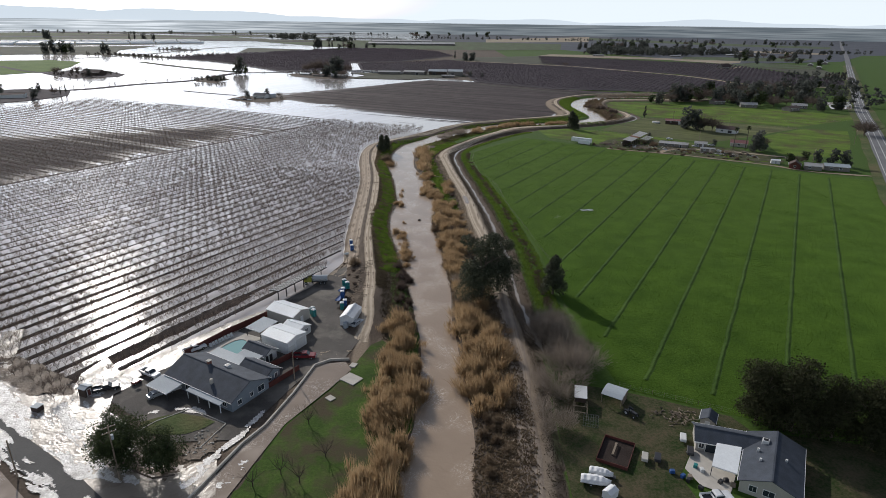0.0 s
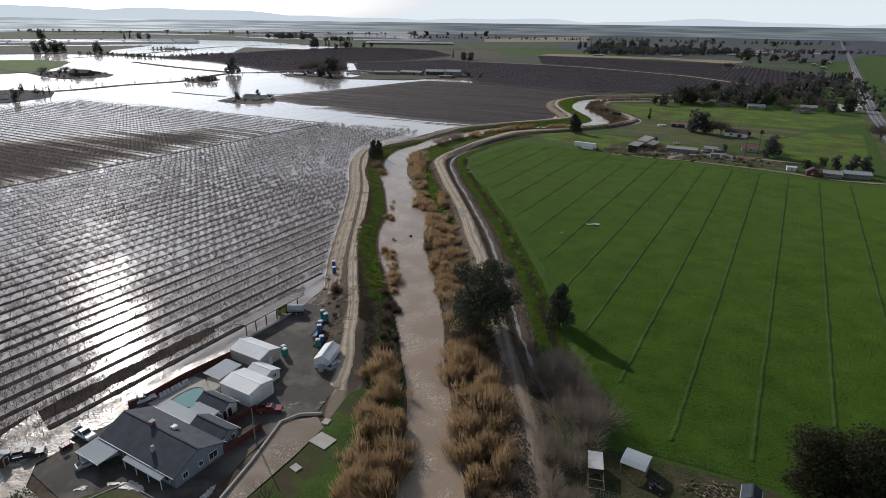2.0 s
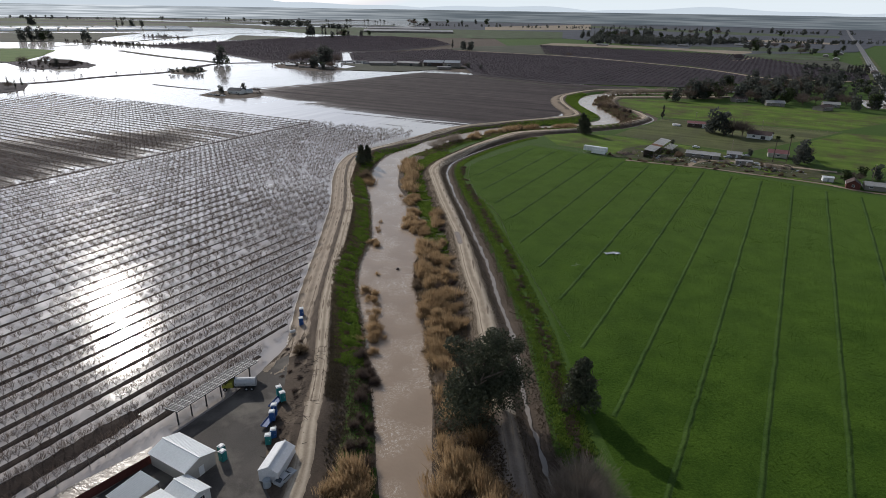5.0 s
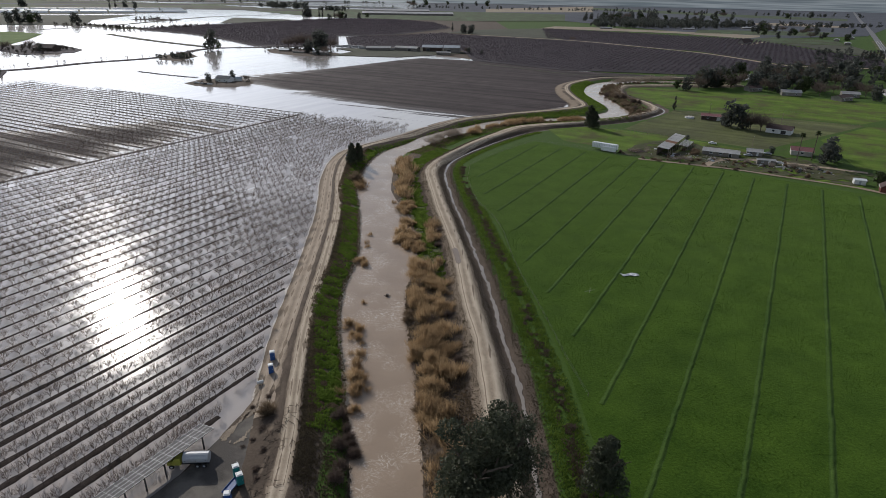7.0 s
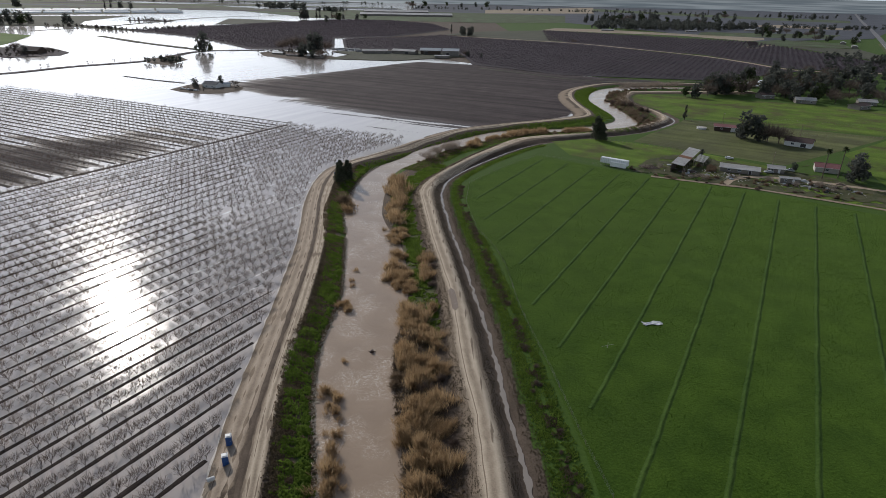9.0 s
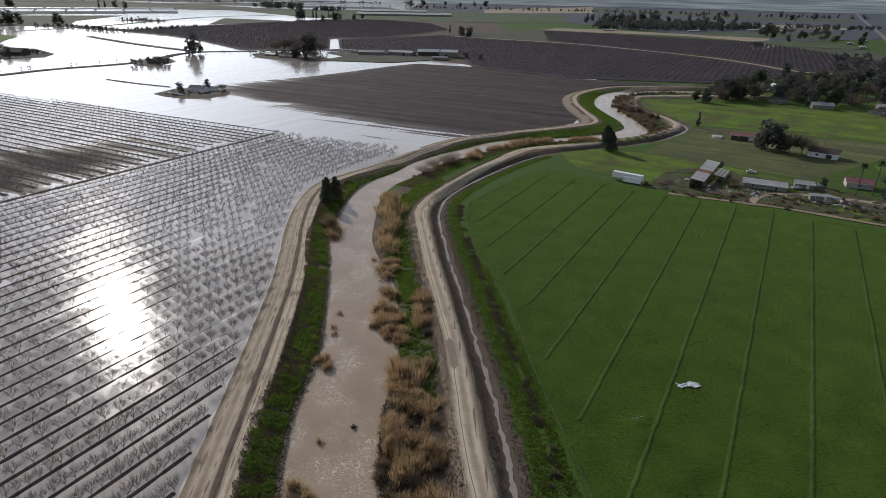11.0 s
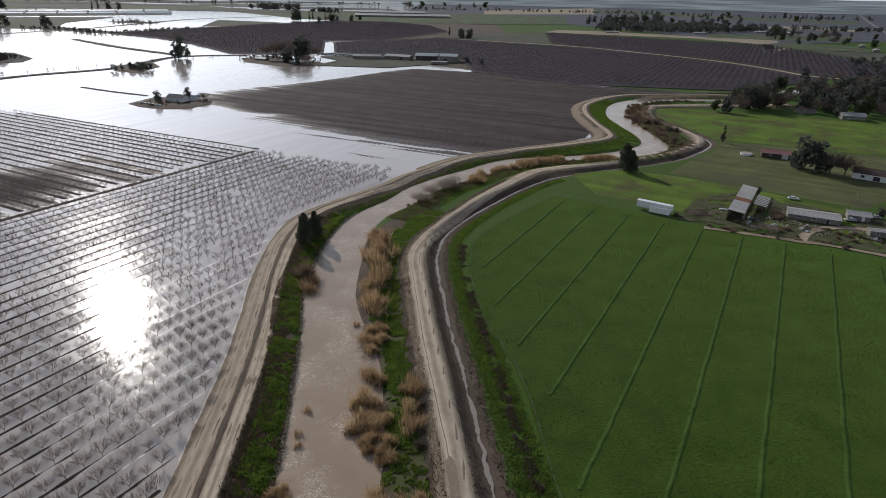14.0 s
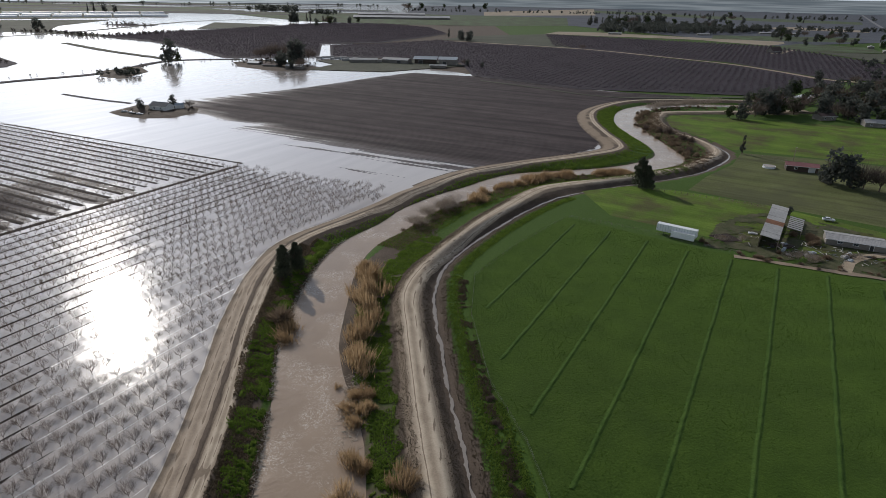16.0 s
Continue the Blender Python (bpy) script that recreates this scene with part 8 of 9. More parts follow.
pp = power_pole(-64.8, 93.2, 12.5, "wooden power pole with a transformer", 2, 40)
part("transformer", rod_bm((0.3, 0.2, 9.2), (0.3, 0.2, 10.2), 0.28, 0.28, 10), M_GREYMETAL, pp)
power_pole(-83.6, 93.2, 9.0, "bare wooden utility pole at the flooded road", 0)
power_pole(-40.5, 127, 8.0, "slim wooden pole beside the drive", 0)
power_pole(178, 431, 10, "wooden power pole in the farmyard", 1, 60)
power_pole(226, 372, 10, "wooden power pole behind the houses", 1, 60)
power_pole(231, 500, 11, "wooden power pole in the pasture", 1, 60)
power_pole(296, 440, 11, "wooden power pole beside the highway", 1, 60)
power_pole(201, 545, 9, "wooden power pole behind the red-roofed shed", 1, 20)

M_DRYDIRT = material("dry_yard_dirt", (0.21, 0.17, 0.13), (0.38, 0.32, 0.25), 0.35, 0.95, 0.6, coarse=3, spec=0.1)
ribbon("dirt_road", smooth_line([(-28.4, 176), (-27.6, 166), (-26.6, 156), (-27.4, 148), (-30.5, 142.5), (-35, 139.5)], 2), 1.7, 0.06, M_LANE, "pale dirt lane turning into the yard", "dirt road", 7, 0.04, wander=0.3)
mottled("dirt_patch", [(-40, 136.5), (-28, 137.5), (-24.5, 146), (-25, 165), (-29, 172), (-31, 158), (-33, 148), (-38, 143)], 0.31, 0.42, 3.0, M_DRYDIRT, "dry pale dirt over the wet gravel", "dirt", 0.35, radians(35))
mottled("dirt_patch", [(-46, 190), (-39, 186), (-35, 193), (-36, 206), (-39, 214), (-42, 212), (-42, 200)], 0.33, 0.5, 3.0, M_DRYDIRT, "dry pale dirt at the foot of the levee", "dirt", 0.35, radians(70))
# flooded road, front garden, muddy channel
ribbon("asphalt_road", smooth_line([(-190, 178), (-140, 143), (-110, 119), (-92, 105.5), (-72, 92), (-52, 79), (-20, 62), (40, 40)], 4), 4.0, 0, M_ASPHALT, "asphalt road partly under flood water", "road", 5, z=0.31)
fl = [(-130, 146), (-116, 124), (-101, 112.5), (-93, 107), (-82, 100), (-72, 93.5), (-62, 86), (-52, 82), (-46, 90), (-49, 99), (-57, 97), (-66, 103), (-72, 110), (-78, 114), (-80, 120), (-76, 126), (-84, 130), (-90, 136), (-92, 128), (-90, 121), (-97, 119), (-106, 124), (-112, 134), (-120, 150)]
sheet("flood_sheet", fl, 0.335, M_FLOW, "shallow flood water running over road and drive", "flood water")
sheet("flood_sheet", [(-115, 112), (-100, 103), (-88, 95), (-76, 86), (-64, 80), (-70, 70), (-120, 90)], 0.29, M_PUDDLE, "muddy flood water beside the road", "flood water")
sheet("flood_sheet", [(-73, 131), (-66, 143), (-58, 156), (-56, 160), (-58, 163), (-68, 152), (-80, 134), (-88, 124), (-82, 124)], 0.275, M_FLOW, "shallow water along the orchard fence", "flood water")
# bare soil, its colour also darkened to stand for shade
sheet("yard_ground", [(15, 86), (17, 118), (24, 127), (36, 124), (58, 114.5), (60, 110), (48, 108), (40, 96), (42, 84)], 0.168, M_YARDGROUND, "worn grass and bare soil of the back yard, darkened for shade", "yard")
sheet("muddy_channel", [(-49, 90), (-44, 88), (-38.6, 110), (-31.6, 123), (-27.6, 131.5), (-29.6, 135), (-36.6, 133.6), (-39, 121), (-45, 104)], 0.30, M_PUDDLE, "muddy water channel beside the lawn", "channel")
M_LAWN = material("lawn_grass", (0.030, 0.062, 0.012), (0.085, 0.135, 0.028), 0.5, 0.95, 0.8, coarse=6, spec=0.1)
weather(M_LAWN, (0.075, 0.062, 0.038), 9, 0.45)
lawn = sheet("lawn", [(-44, 84), (-38, 110), (-31, 123), (-28, 130), (-26.5, 136), (-24.2, 143.5), (-21.5, 146), (-14, 138), (-13, 84)], 0.3, M_LAWN, "green lawn beside the muddy channel", "lawn")
# dark sheet painted where the trees' shade lies on the lawn
sheet("yard_ground", [(58, 84), (60, 100), (63, 109), (75, 107), (90, 103), (112, 97), (120, 84)], 0.172, M_YARDGROUND, "lawn behind the shade trees, its colour darkened for shade", "yard")
kerb = thing("low_wall", "low pale concrete wall along the channel", "wall")
for (xa, ya), (xb, yb) in zip(((-50.5, 88), (-45.6, 103.4), (-42.6, 109.3), (-39.4, 121), (-36.9, 133), (-33.5, 135.6)), ((-45.6, 103.4), (-42.6, 109.3), (-39.4, 121), (-36.9, 133), (-33.5, 135.6), (-28.8, 136))):
    L, a = math.hypot(xb - xa, yb - ya), math.degrees(math.atan2(yb - ya, xb - xa))
    o = part("wall_section", box_bm(0, L, -0.2, 0.2, -0.2, 0.62, 0.03), M_CONC, kerb)
    o.matrix_basis = pose(xa, ya, 0.15, 0, 0, a)
# foam and silt where the flood runs over drive, road and garden
FOAM_ROAD = [(-109.6, 125.4), (-99.3, 119.6), (-90.6, 115.6), (-88.8, 118.7), (-88.8, 126.4), (-77.6, 129.0), (-77.5, 123.2), (-84, 118.7), (-80, 112), (-77.5, 105), (-70.7, 101.8), (-63, 97.2), (-60, 91.0), (-74.4, 93.6), (-87.8, 102.6), (-101.2, 111.4), (-116, 121), (-118, 128)]
mottled("foam_patch", FOAM_ROAD, 0.375, 0.62, 3.2, M_FOAMGLINT, "white foam on flood water over the drive", "foam", 0.3, radians(-36))
mottled("foam_patch", [(-110, 118), (-86, 101), (-62, 86), (-58, 80), (-70, 84), (-92, 97), (-114, 112)], 0.37, 0.56, 2.4, M_FOAMGLINT, "foam streaks on the flooded road", "foam", 0.3, radians(-34))
mottled("foam_patch", [(-37.5, 132), (-43, 130), (-47, 118), (-48, 108), (-53, 99), (-56, 92), (-50.5, 90), (-46.4, 103.5), (-43.4, 109.5), (-40.2, 121)], 0.35, 0.36, 3.6, M_FOAMGLINT, "foam on water running along the low wall", "foam", 0.3, radians(68))
mottled("foam_patch", [(-70, 112.8), (-66.5, 117.3), (-58, 115.5), (-51, 111.2), (-53.4, 109.8), (-57, 112), (-62.3, 113.6), (-66, 112.2)], 0.36, 0.6, 3.5, M_FOAMGLINT, "foam stranded round the garden bed", "foam", 0.25)
mottled("foam_patch", [(-54.6, 93.4), (-51, 92), (-47.5, 100), (-50, 104)], 0.36, 0.5, 2.8, M_FOAMGLINT, "foam at the broken end of the wall", "foam", 0.25)
mottled("foam_patch", [(-48.5, 90.5), (-44, 89), (-41.5, 99), (-43.5, 104)], 0.33, 0.36, 2.6, M_FOAMGLINT, "foam on the muddy channel", "foam", 0.25)
M_MUD = material("silt_mud", (0.10, 0.072, 0.050), (0.20, 0.15, 0.108), 0.5, 0.7, 0.8, coarse=4, spec=0.3)
mottled("mud_bank", [(-118, 136), (-111.9, 136), (-98.9, 130), (-92, 126.5), (-89, 119.7), (-98.7, 118.6), (-107, 124), (-117, 126)], 0.345, 0.85, 3.0, M_MUD, "brown silt bank above the flood", "mud", 0.4)
mottled("mud_bank", [(-60, 104), (-52, 108), (-50, 102), (-56, 92), (-70, 97), (-76, 104), (-70, 108)], 0.345, 0.6, 2.0, M_MUD, "wet soil and leaf litter under the yard trees", "mud", 0.35)
rub = np.random.default_rng(77)
segs = [[x, y, 0.3, x + 0.4, y + rub.uniform(-0.3, 0.3), 0.38, 0.14, 0.10] for x, y in zip(rub.uniform(-56, -51.5, 34), rub.uniform(100, 108, 34))]
tagged(tri_mesh("stone_rubble", *sticks(segs, 5), M_CONC), "pale broken stones beside the garden fence", "rubble", kind="stuff")
sheet("flower_bed", [(-69, 110.3), (-66, 112), (-62.3, 113.4), (-57, 112.3), (-53.5, 110.6), (-55, 108.5), (-58, 106.6), (-62, 106), (-65.5, 106.6), (-68.3, 108)], 0.35, M_PASTURE, "weedy front garden bed", "garden")
garden = thing("garden_edging", "pale stone edging of the front garden", "edging")
edge = [(-68.5, 107), (-66, 110.5), (-60.5, 115), (-51, 110), (-53.6, 102.2)]
for (xa, ya), (xb, yb) in zip(edge[:-1], edge[1:]):
    l = math.hypot(xb - xa, yb - ya)
    n = int(l / 1.5) + 1
    for i in range(n):
        u = (i + 0.5) / n
        o = part("kerb_stone", box_bm(-l / n / 2 + 0.02, l / n / 2 - 0.02, -0.1, 0.1, 0, 0.3, 0.03), M_CONC, garden)
        o.matrix_basis = pose(xa + (xb - xa) * u, ya + (yb - ya) * u, 0.17, 0, 0, math.degrees(math.atan2(yb - ya, xb - xa)))
wire_fence([(-57.4, 94.8), (-54.2, 102.8), (-50.7, 109.1)], 1.0, 2.0, "low wooden rail fence of the front garden", 2, M_WOOD, M_WOOD, 0.2, "garden fences", 0.08)
for k, (a, b) in enumerate((((-65.1, 96.4), (-59.1, 93.8)), ((-59.1, 93.8), (-55.3, 94.7)))):
    tagged(part("log", rod_bm((*a, 0.35), (*b, 0.4), 0.22, 0.15, 8), M_BARK), "fallen grey log lying in the flooded garden", "log")
for x0, x1, y0, y1, a in ((-2.2, 2.2, -1.8, 1.8, -35), (-0.8, 0.8, -0.9, 0.9, -20), (-1.0, 1.0, -0.8, 0.8, -40)):
    cx, cy = {2.2: (-27.0, 127.2), 0.8: (-27.4, 133.3), 1.0: (-30.6, 119.4)}[x1]
    o = tagged(part("concrete_pad", box_bm(x0, x1, y0, y1, -0.2, 0.3, 0.03), M_CONC), "pale concrete pad on the lawn", "concrete pad", "concrete pads")
    o.matrix_basis = pose(cx, cy, 0.2, 0, 0, a)
lawn_trees = [bare_tree_mesh(80 + i, 6.5, 6, 3, 2, 1.4, 0.13, 0.7) for i in range(3)]
for k, (x, y) in enumerate(((-39.9, 92), (-35.5, 95), (-31.5, 93), (-28, 100), (-33.5, 110))):
    t = thing("bare_tree", "small leafless tree on the lawn", "tree", pose(x, y, 0.2, 0, 0, k * 70) @ Matrix.Diagonal((0.9, 0.9, 0.75 + 0.1 * (k % 3), 1)), "lawn trees")
    v, f = lawn_trees[k % 3]
    new("trunk", mesh_only("trunk", (v[:6], f[:3]), M_DARKTWIG)).parent = t
    new("branch_crown", mesh_only("branch_crown", (v[6:], f[3:] - 6), M_DARKTWIG)).parent = t

# --- house and yard on the east bank ---
h2 = gable_house("farm_house", "grey house with dark shingle roof and white patio cover", "house", pose(57.4, 96.6, 0.15, 0, 0, 59), 15.5, 9.6, 2.7, 1.9, M_TANWALL, M_SHINGLE,
    [("window", "left", 0.0, 1.8, 1.2, 0.9), ("window", "left", -2.6, 1.2, 1.2, 0.9), ("door", "back", 2.0, 1.8, 2.0, 0.1, M_GLASS)])
unit = part("roof_cooler", box_bm(3.4, 4.6, 1.2, 2.4, 3.4, 4.7, 0.05), M_WHITE, h2, "white rooftop cooling unit")
part("fan_grille", box_bm(3.6, 4.4, 1.4, 2.2, 4.7, 4.74), M_BLACK, unit)
for x, y in ((-2.0, 2.2), (1.0, 2.8), (0.2, -2.0)):
    part("roof_vent", box_bm(x - 0.2, x + 0.2, y - 0.2, y + 0.2, 3.2, 4.35), M_WHITE, h2)
gable_house("house_wing", "long dark-roofed wing of the grey house", "house", pose(53.2, 104.0, 0.15, 0, 0, -17), 14.0, 5.6, 2.6, 1.3, M_TANWALL, M_SHINGLE,
    [("door", "front", -4.2, 1.9, 2.0, 0.1, M_GLASS), ("window", "front", -6.0, 0.9, 1.1, 0.9), ("window", "front", 0.5, 2.2, 0.6, 1.5), ("window", "front", 3.5, 2.2, 0.6, 1.5)])
carport("patio_cover", "white flat patio cover on posts", pose(49.6, 98.6, 0.2, 0, 0, -30), 4.4, 8.4, 2.7, 0.15, M_ROOFWHITE, ((-2.1, -4.0), (2.1, -4.0), (-2.1, 4.0)), False)
sheet("concrete_patio", [(46, 104.6), (41.6, 98), (42.9, 93.5), (47.2, 91), (50.5, 96), (50.5, 101.5)], 0.30, M_CONC, "pale concrete patio", "patio")
gable_house("garden_shed", "small dark-roofed garden shed behind the house", "shed", pose(51.6, 111.6, 0.15, 0, 0, 60), 3.4, 2.8, 2.2, 0.8, M_TANWALL, M_SHINGLE, [("door", "left", 0, 0.8, 1.8, 0.1, M_TRIM)], 0.25)
pickup(pose(44.2, 90.0, 0.2, 0, 0, 8), M_CARWHITE, "white pickup truck with an open black bed beside the patio")
lean = thing("open_shed", "open-fronted shed with a curved grey metal roof", "shed", pose(33.8, 120.0, 0.15, 0, 0, -33))
for k in range(4):
    za, zb = (2.35, 2.75, 2.85, 2.8, 2.5)[k:k + 2]
    ya, yb = -2.4 + 1.2 * k, -1.2 + 1.2 * k
    part("roof_sheet", ribbed_bm(-2.4, 2.4, ya, za, yb, zb, 0.04, 0.4, 0.03), M_GREYMETAL, lean)
for x in (-2.2, 2.2):
    for y in (-2.2, 2.2):
        part("post", box_bm(x - 0.07, x + 0.07, y - 0.07, y + 0.07, -0.3, 2.35), M_WOOD, lean)
part("back_wall", box_bm(-2.2, 2.2, 2.16, 2.22, 0, 2.3), M_DARKWOOD, lean)
part("side_wall", box_bm(2.16, 2.22, -1.0, 2.1, 0, 2.2), M_WOOD, lean)
coop = thing("chicken_coop", "raised chicken coop with a pale roof and wire run", "coop", pose(26.0, 119.6, 0.15, 0, 0, -12))
part("body", box_bm(-1.2, 1.2, -1.8, 2.2, 0.9, 2.2, 0.02), M_DARKWOOD, coop)
part("roof", slab_bm([(-1.4, -2.1, 2.3), (1.4, -2.1, 2.3), (1.4, 2.5, 2.55), (-1.4, 2.5, 2.55)], 0.08), M_WHITE, coop, "white patched roof")
for x in (-1.1, 1.1):
    for y in (-1.7, 2.1):
        part("leg", box_bm(x - 0.06, x + 0.06, y - 0.06, y + 0.06, -0.3, 0.95), M_WOOD, coop)
for x in (-1.4, 1.4):
    for y in (-6.5, -4.3, -2.2):
        part("run_post", box_bm(x - 0.05, x + 0.05, y - 0.05, y + 0.05, -0.3, 1.7), M_WOOD, coop)
    part("run_rail", box_bm(x - 0.04, x + 0.04, -6.5, -2.0, 1.62, 1.7), M_WOOD, coop)
for y in (-6.5, -4.3):
    part("run_rail", box_bm(-1.4, 1.4, y - 0.04, y + 0.04, 1.62, 1.7), M_WOOD, coop)
cage = thing("wire_cage", "round-cornered wire cage in the yard", "cage", pose(26.5, 111.5, 0.15, 0, 0, -15))
segs = []
for k in range(7):
    x = -1.5 + k * 0.5
    segs += [[x, -1.2, 0, x, -1.2, 1.5, 0.025, 0.025], [x, 1.2, 0, x, 1.2, 1.5, 0.025, 0.025], [x, -1.2, 1.5, x, 1.2, 1.5, 0.025, 0.025]]
for z in (0.1, 0.8, 1.5):
    for y in (-1.2, 1.2):
        segs.append([-1.5, y, z, 1.5, y, z, 0.025, 0.025])
tri_mesh("wire_frame", *sticks(segs), M_CHAIN, cage)
bed = thing("fenced_garden", "fenced bare garden bed with a plank across", "garden bed", pose(29.4, 102.2, 0.15, 0, 0, -27))
part("soil", box_bm(-3.0, 3.0, -4.0, 4.0, 0.0, 0.16, 0.03), M_BERM, bed, "bare dark soil")
for x0, x1, y0, y1 in ((-3.05, -2.97, -4, 4), (2.97, 3.05, -4, 4), (-3, 3, -4.05, -3.97), (-3, 3, 3.97, 4.05)):
    part("board", box_bm(x0, x1, y0, y1, 0, 0.75), M_REDWOOD, bed)
part("plank", box_bm(-0.6, -0.2, -1.2, 2.6, 0.6, 0.66), M_WOOD, bed)
for y in (-1.0, 2.4):
    part("trestle", box_bm(-0.7, -0.1, y - 0.05, y + 0.05, 0, 0.6), M_WOOD, bed)


def boat(m, label, s=1.0):
    t = thing("covered_boat", label, "boat", m @ Matrix.Diagonal((s, s, s, 1)))
    bm = bmesh.new()
    rings = []
    for i in range(11):
        u = i / 10
        w = 1.15 * (1 - max(0, (u - 0.55) / 0.45) ** 2 * 0.92)
        h = 1.25 + 0.35 * math.sin(u * 3.1) + (0.12 if i % 2 else 0)
        x = -2.8 + 5.6 * u
        rings.append([bm.verts.new(q) for q in ((x, -w * 0.6, 0.5), (x, -w, 0.95), (x, -w * 0.75, h), (x, 0, h + 0.28 + 0.1 * (i % 3 == 1)), (x, w * 0.75, h), (x, w, 0.95), (x, w * 0.6, 0.5))])
    for a, b in zip(rings[:-1], rings[1:]):
        for k in range(6):
            bm.faces.new((a[k], a[k + 1], b[k + 1], b[k]))
    bm.faces.new(rings[0][::-1])
    bm.faces.new(rings[-1])
    part("tarpaulin", bm, M_TARP, t, "wrinkled white tarpaulin")
    part("trailer_frame", box_bm(-2.6, 3.4, -0.5, 0.5, 0.32, 0.5), M_STEEL, t)
    wheels(t, ((-0.8, -0.75), (-0.8, 0.75)), 0.33, 0.2)
    return t


boat(pose(23.3, 93.6, 0.15, 0, 0, -14), "boat on a trailer under a white tarpaulin", 0.98)
boat(pose(24.9, 96.0, 0.15, 0, 0, -20), "smaller boat under a white cover", 0.8)
gable_house("storage_box", "small pale storage box with a peaked lid", "storage box", pose(25.2, 90.6, 0.15, 0, 0, 40), 2.4, 1.8, 1.4, 0.4, M_TARP, M_TARP, [], 0.05, False, "", False)
tr = thing("tractor", "small dark farm tractor beside the open shed", "tractor", pose(36.0, 114.8, 0.15, 0, 0, -55))
part("hood", box_bm(0.2, 1.7, -0.35, 0.35, 0.7, 1.25, 0.08), M_BLACK, tr)
part("seat", box_bm(-0.8, -0.3, -0.3, 0.3, 1.0, 1.15, 0.03), M_STEEL, tr)
part("mudguard", merge(box_bm(-1.0, 0.0, -0.95, -0.6, 1.25, 1.32, 0.02), box_bm(-1.0, 0.0, 0.6, 0.95, 1.25, 1.32, 0.02)), M_BLACK, tr)
wheels(tr, ((-0.5, -0.8), (-0.5, 0.8)), 0.65, 0.36)
wheels(tr, ((1.4, -0.6), (1.4, 0.6)), 0.38, 0.24)
for x, y, mat, lab in ((34.6, 100.4, M_TANWALL, "pale yard cart with wheels"), (37.1, 100.3, M_BLACK, "dark yard cart with wheels"), (44.4, 106.4, M_WHITE, "small white boat hull beside the house"), (44.3, 102.3, M_BLACK, "dark metal trailer beside the house")):
    t = thing("yard_cart", lab, "cart", pose(x, y, 0.15, 0, 0, 70))
    part("tub", profile_bm([(1.2, 0.45), (1.35, 0.95), (-1.1, 1.0), (-1.2, 0.45)], 0.6), mat, t)
    wheels(t, ((0.0, -0.62), (0.0, 0.62)), 0.28, 0.16)
for k in range(70):
    x, y = 44.5 + rng.normal(0, 3.2) + 2, 116 - rng.uniform(0, 1) * 3 + rng.normal(0, 1.6)
    if 40 < x < 51:
        o = tagged(part("firewood_log", rod_bm((-0.4, 0, 0.12), (0.4, 0, 0.14), rng.uniform(0.08, 0.16), None, 6), M_WOOD), "cut firewood log on the ground", "log", "firewood")
        o.matrix_basis = pose(x, y, 0.15 + 0.1 * (k % 3), 0, rng.uniform(-10, 25), rng.uniform(0, 180))
for k, (x, y) in enumerate(((38.7, 96.8), (40.3, 95.6), (40.9, 94.6), (41.6, 95.4), (42.5, 92.6), (48.8, 93.4), (48.0, 94.6), (46.8, 94.2), (43.8, 98.4), (44.6, 97.3))):
    mat = (M_BLUE, M_BLUE, M_BLACK, M_WOOD, M_BLACK, M_WOOD, M_BLACK, M_STEEL, M_TEAL, M_WHITE)[k]
    t = tagged(part("storage_tub", box_bm(-0.45, 0.45, -0.35, 0.35, 0, 0.75, 0.06), mat), ("blue plastic tub in the yard", "blue plastic tub in the yard", "black plastic tub in the yard", "wooden crate in the yard", "black plastic tub by the patio", "wooden crate under the cover", "black barbecue under the cover", "steel table under the cover", "teal chair cushion box on the patio", "white plastic table on the patio")[k], "tub")
    t.matrix_basis = pose(x, y, 0.2, 0, 0, 30 * k)

# --- farmyard across the green field ---
trl = thing("semi_trailer", "long white box trailer in the pasture", "trailer", pose(94.2, 432.6, 0.3, 0, 0, -35))
part("box", box_bm(-7.4, 7.4, -1.25, 1.25, 1.1, 3.9, 0.04), M_WHITEMETAL, trl)
part("roof_panel", box_bm(-7.35, 7.35, -1.2, 1.2, 3.9, 3.95), M_ROOFWHITE, trl)
part("side_container", box_bm(-1.5, 7.0, -2.6, -1.3, 0.2, 2.6, 0.03), M_WHITEMETAL, trl)
for x in np.arange(-7, 7.1, 1.0):
    part("rib", box_bm(x - 0.04, x + 0.04, -1.29, -1.25, 1.15, 3.85), M_GREYMETAL, trl)
wheels(trl, ((5.0, -1.0), (6.2, -1.0), (5.0, 1.0), (6.2, 1.0)), 0.5, 0.4)
part("landing_leg", box_bm(-4.6, -4.4, -0.9, -0.7, 0, 1.1), M_STEEL, trl)
barn = thing("barn", "open barn with patched rusty metal roof", "barn", pose(134.8, 438.8, 0.2, 0, 0, 57))
L = 42.0
for k in range(8):
    x0, x1 = -L / 2 + k * L / 8, -L / 2 + (k + 1) * L / 8
    part("roof_sheet", ribbed_bm(x0, x1 - 0.05, 3.2, 4.9 + 0.06 * (k % 2), -3.2, 4.2 + 0.05 * (k % 3), 0.05, 0.9, 0.05), M_RUST if k in (3,) else M_GALV, barn)
part("rust_patch", ribbed_bm(-3.0, -0.2, 0.6, 4.72, -3.25, 4.32, 0.04, 0.9, 0.05), M_RUST, barn)
for x in np.linspace(-L / 2 + 0.5, L / 2 - 0.5, 9):
    for y in (-3.0, 3.0):
        part("post", box_bm(x - 0.11, x + 0.11, y - 0.11, y + 0.11, -0.3, 4.3), M_WOOD, barn)
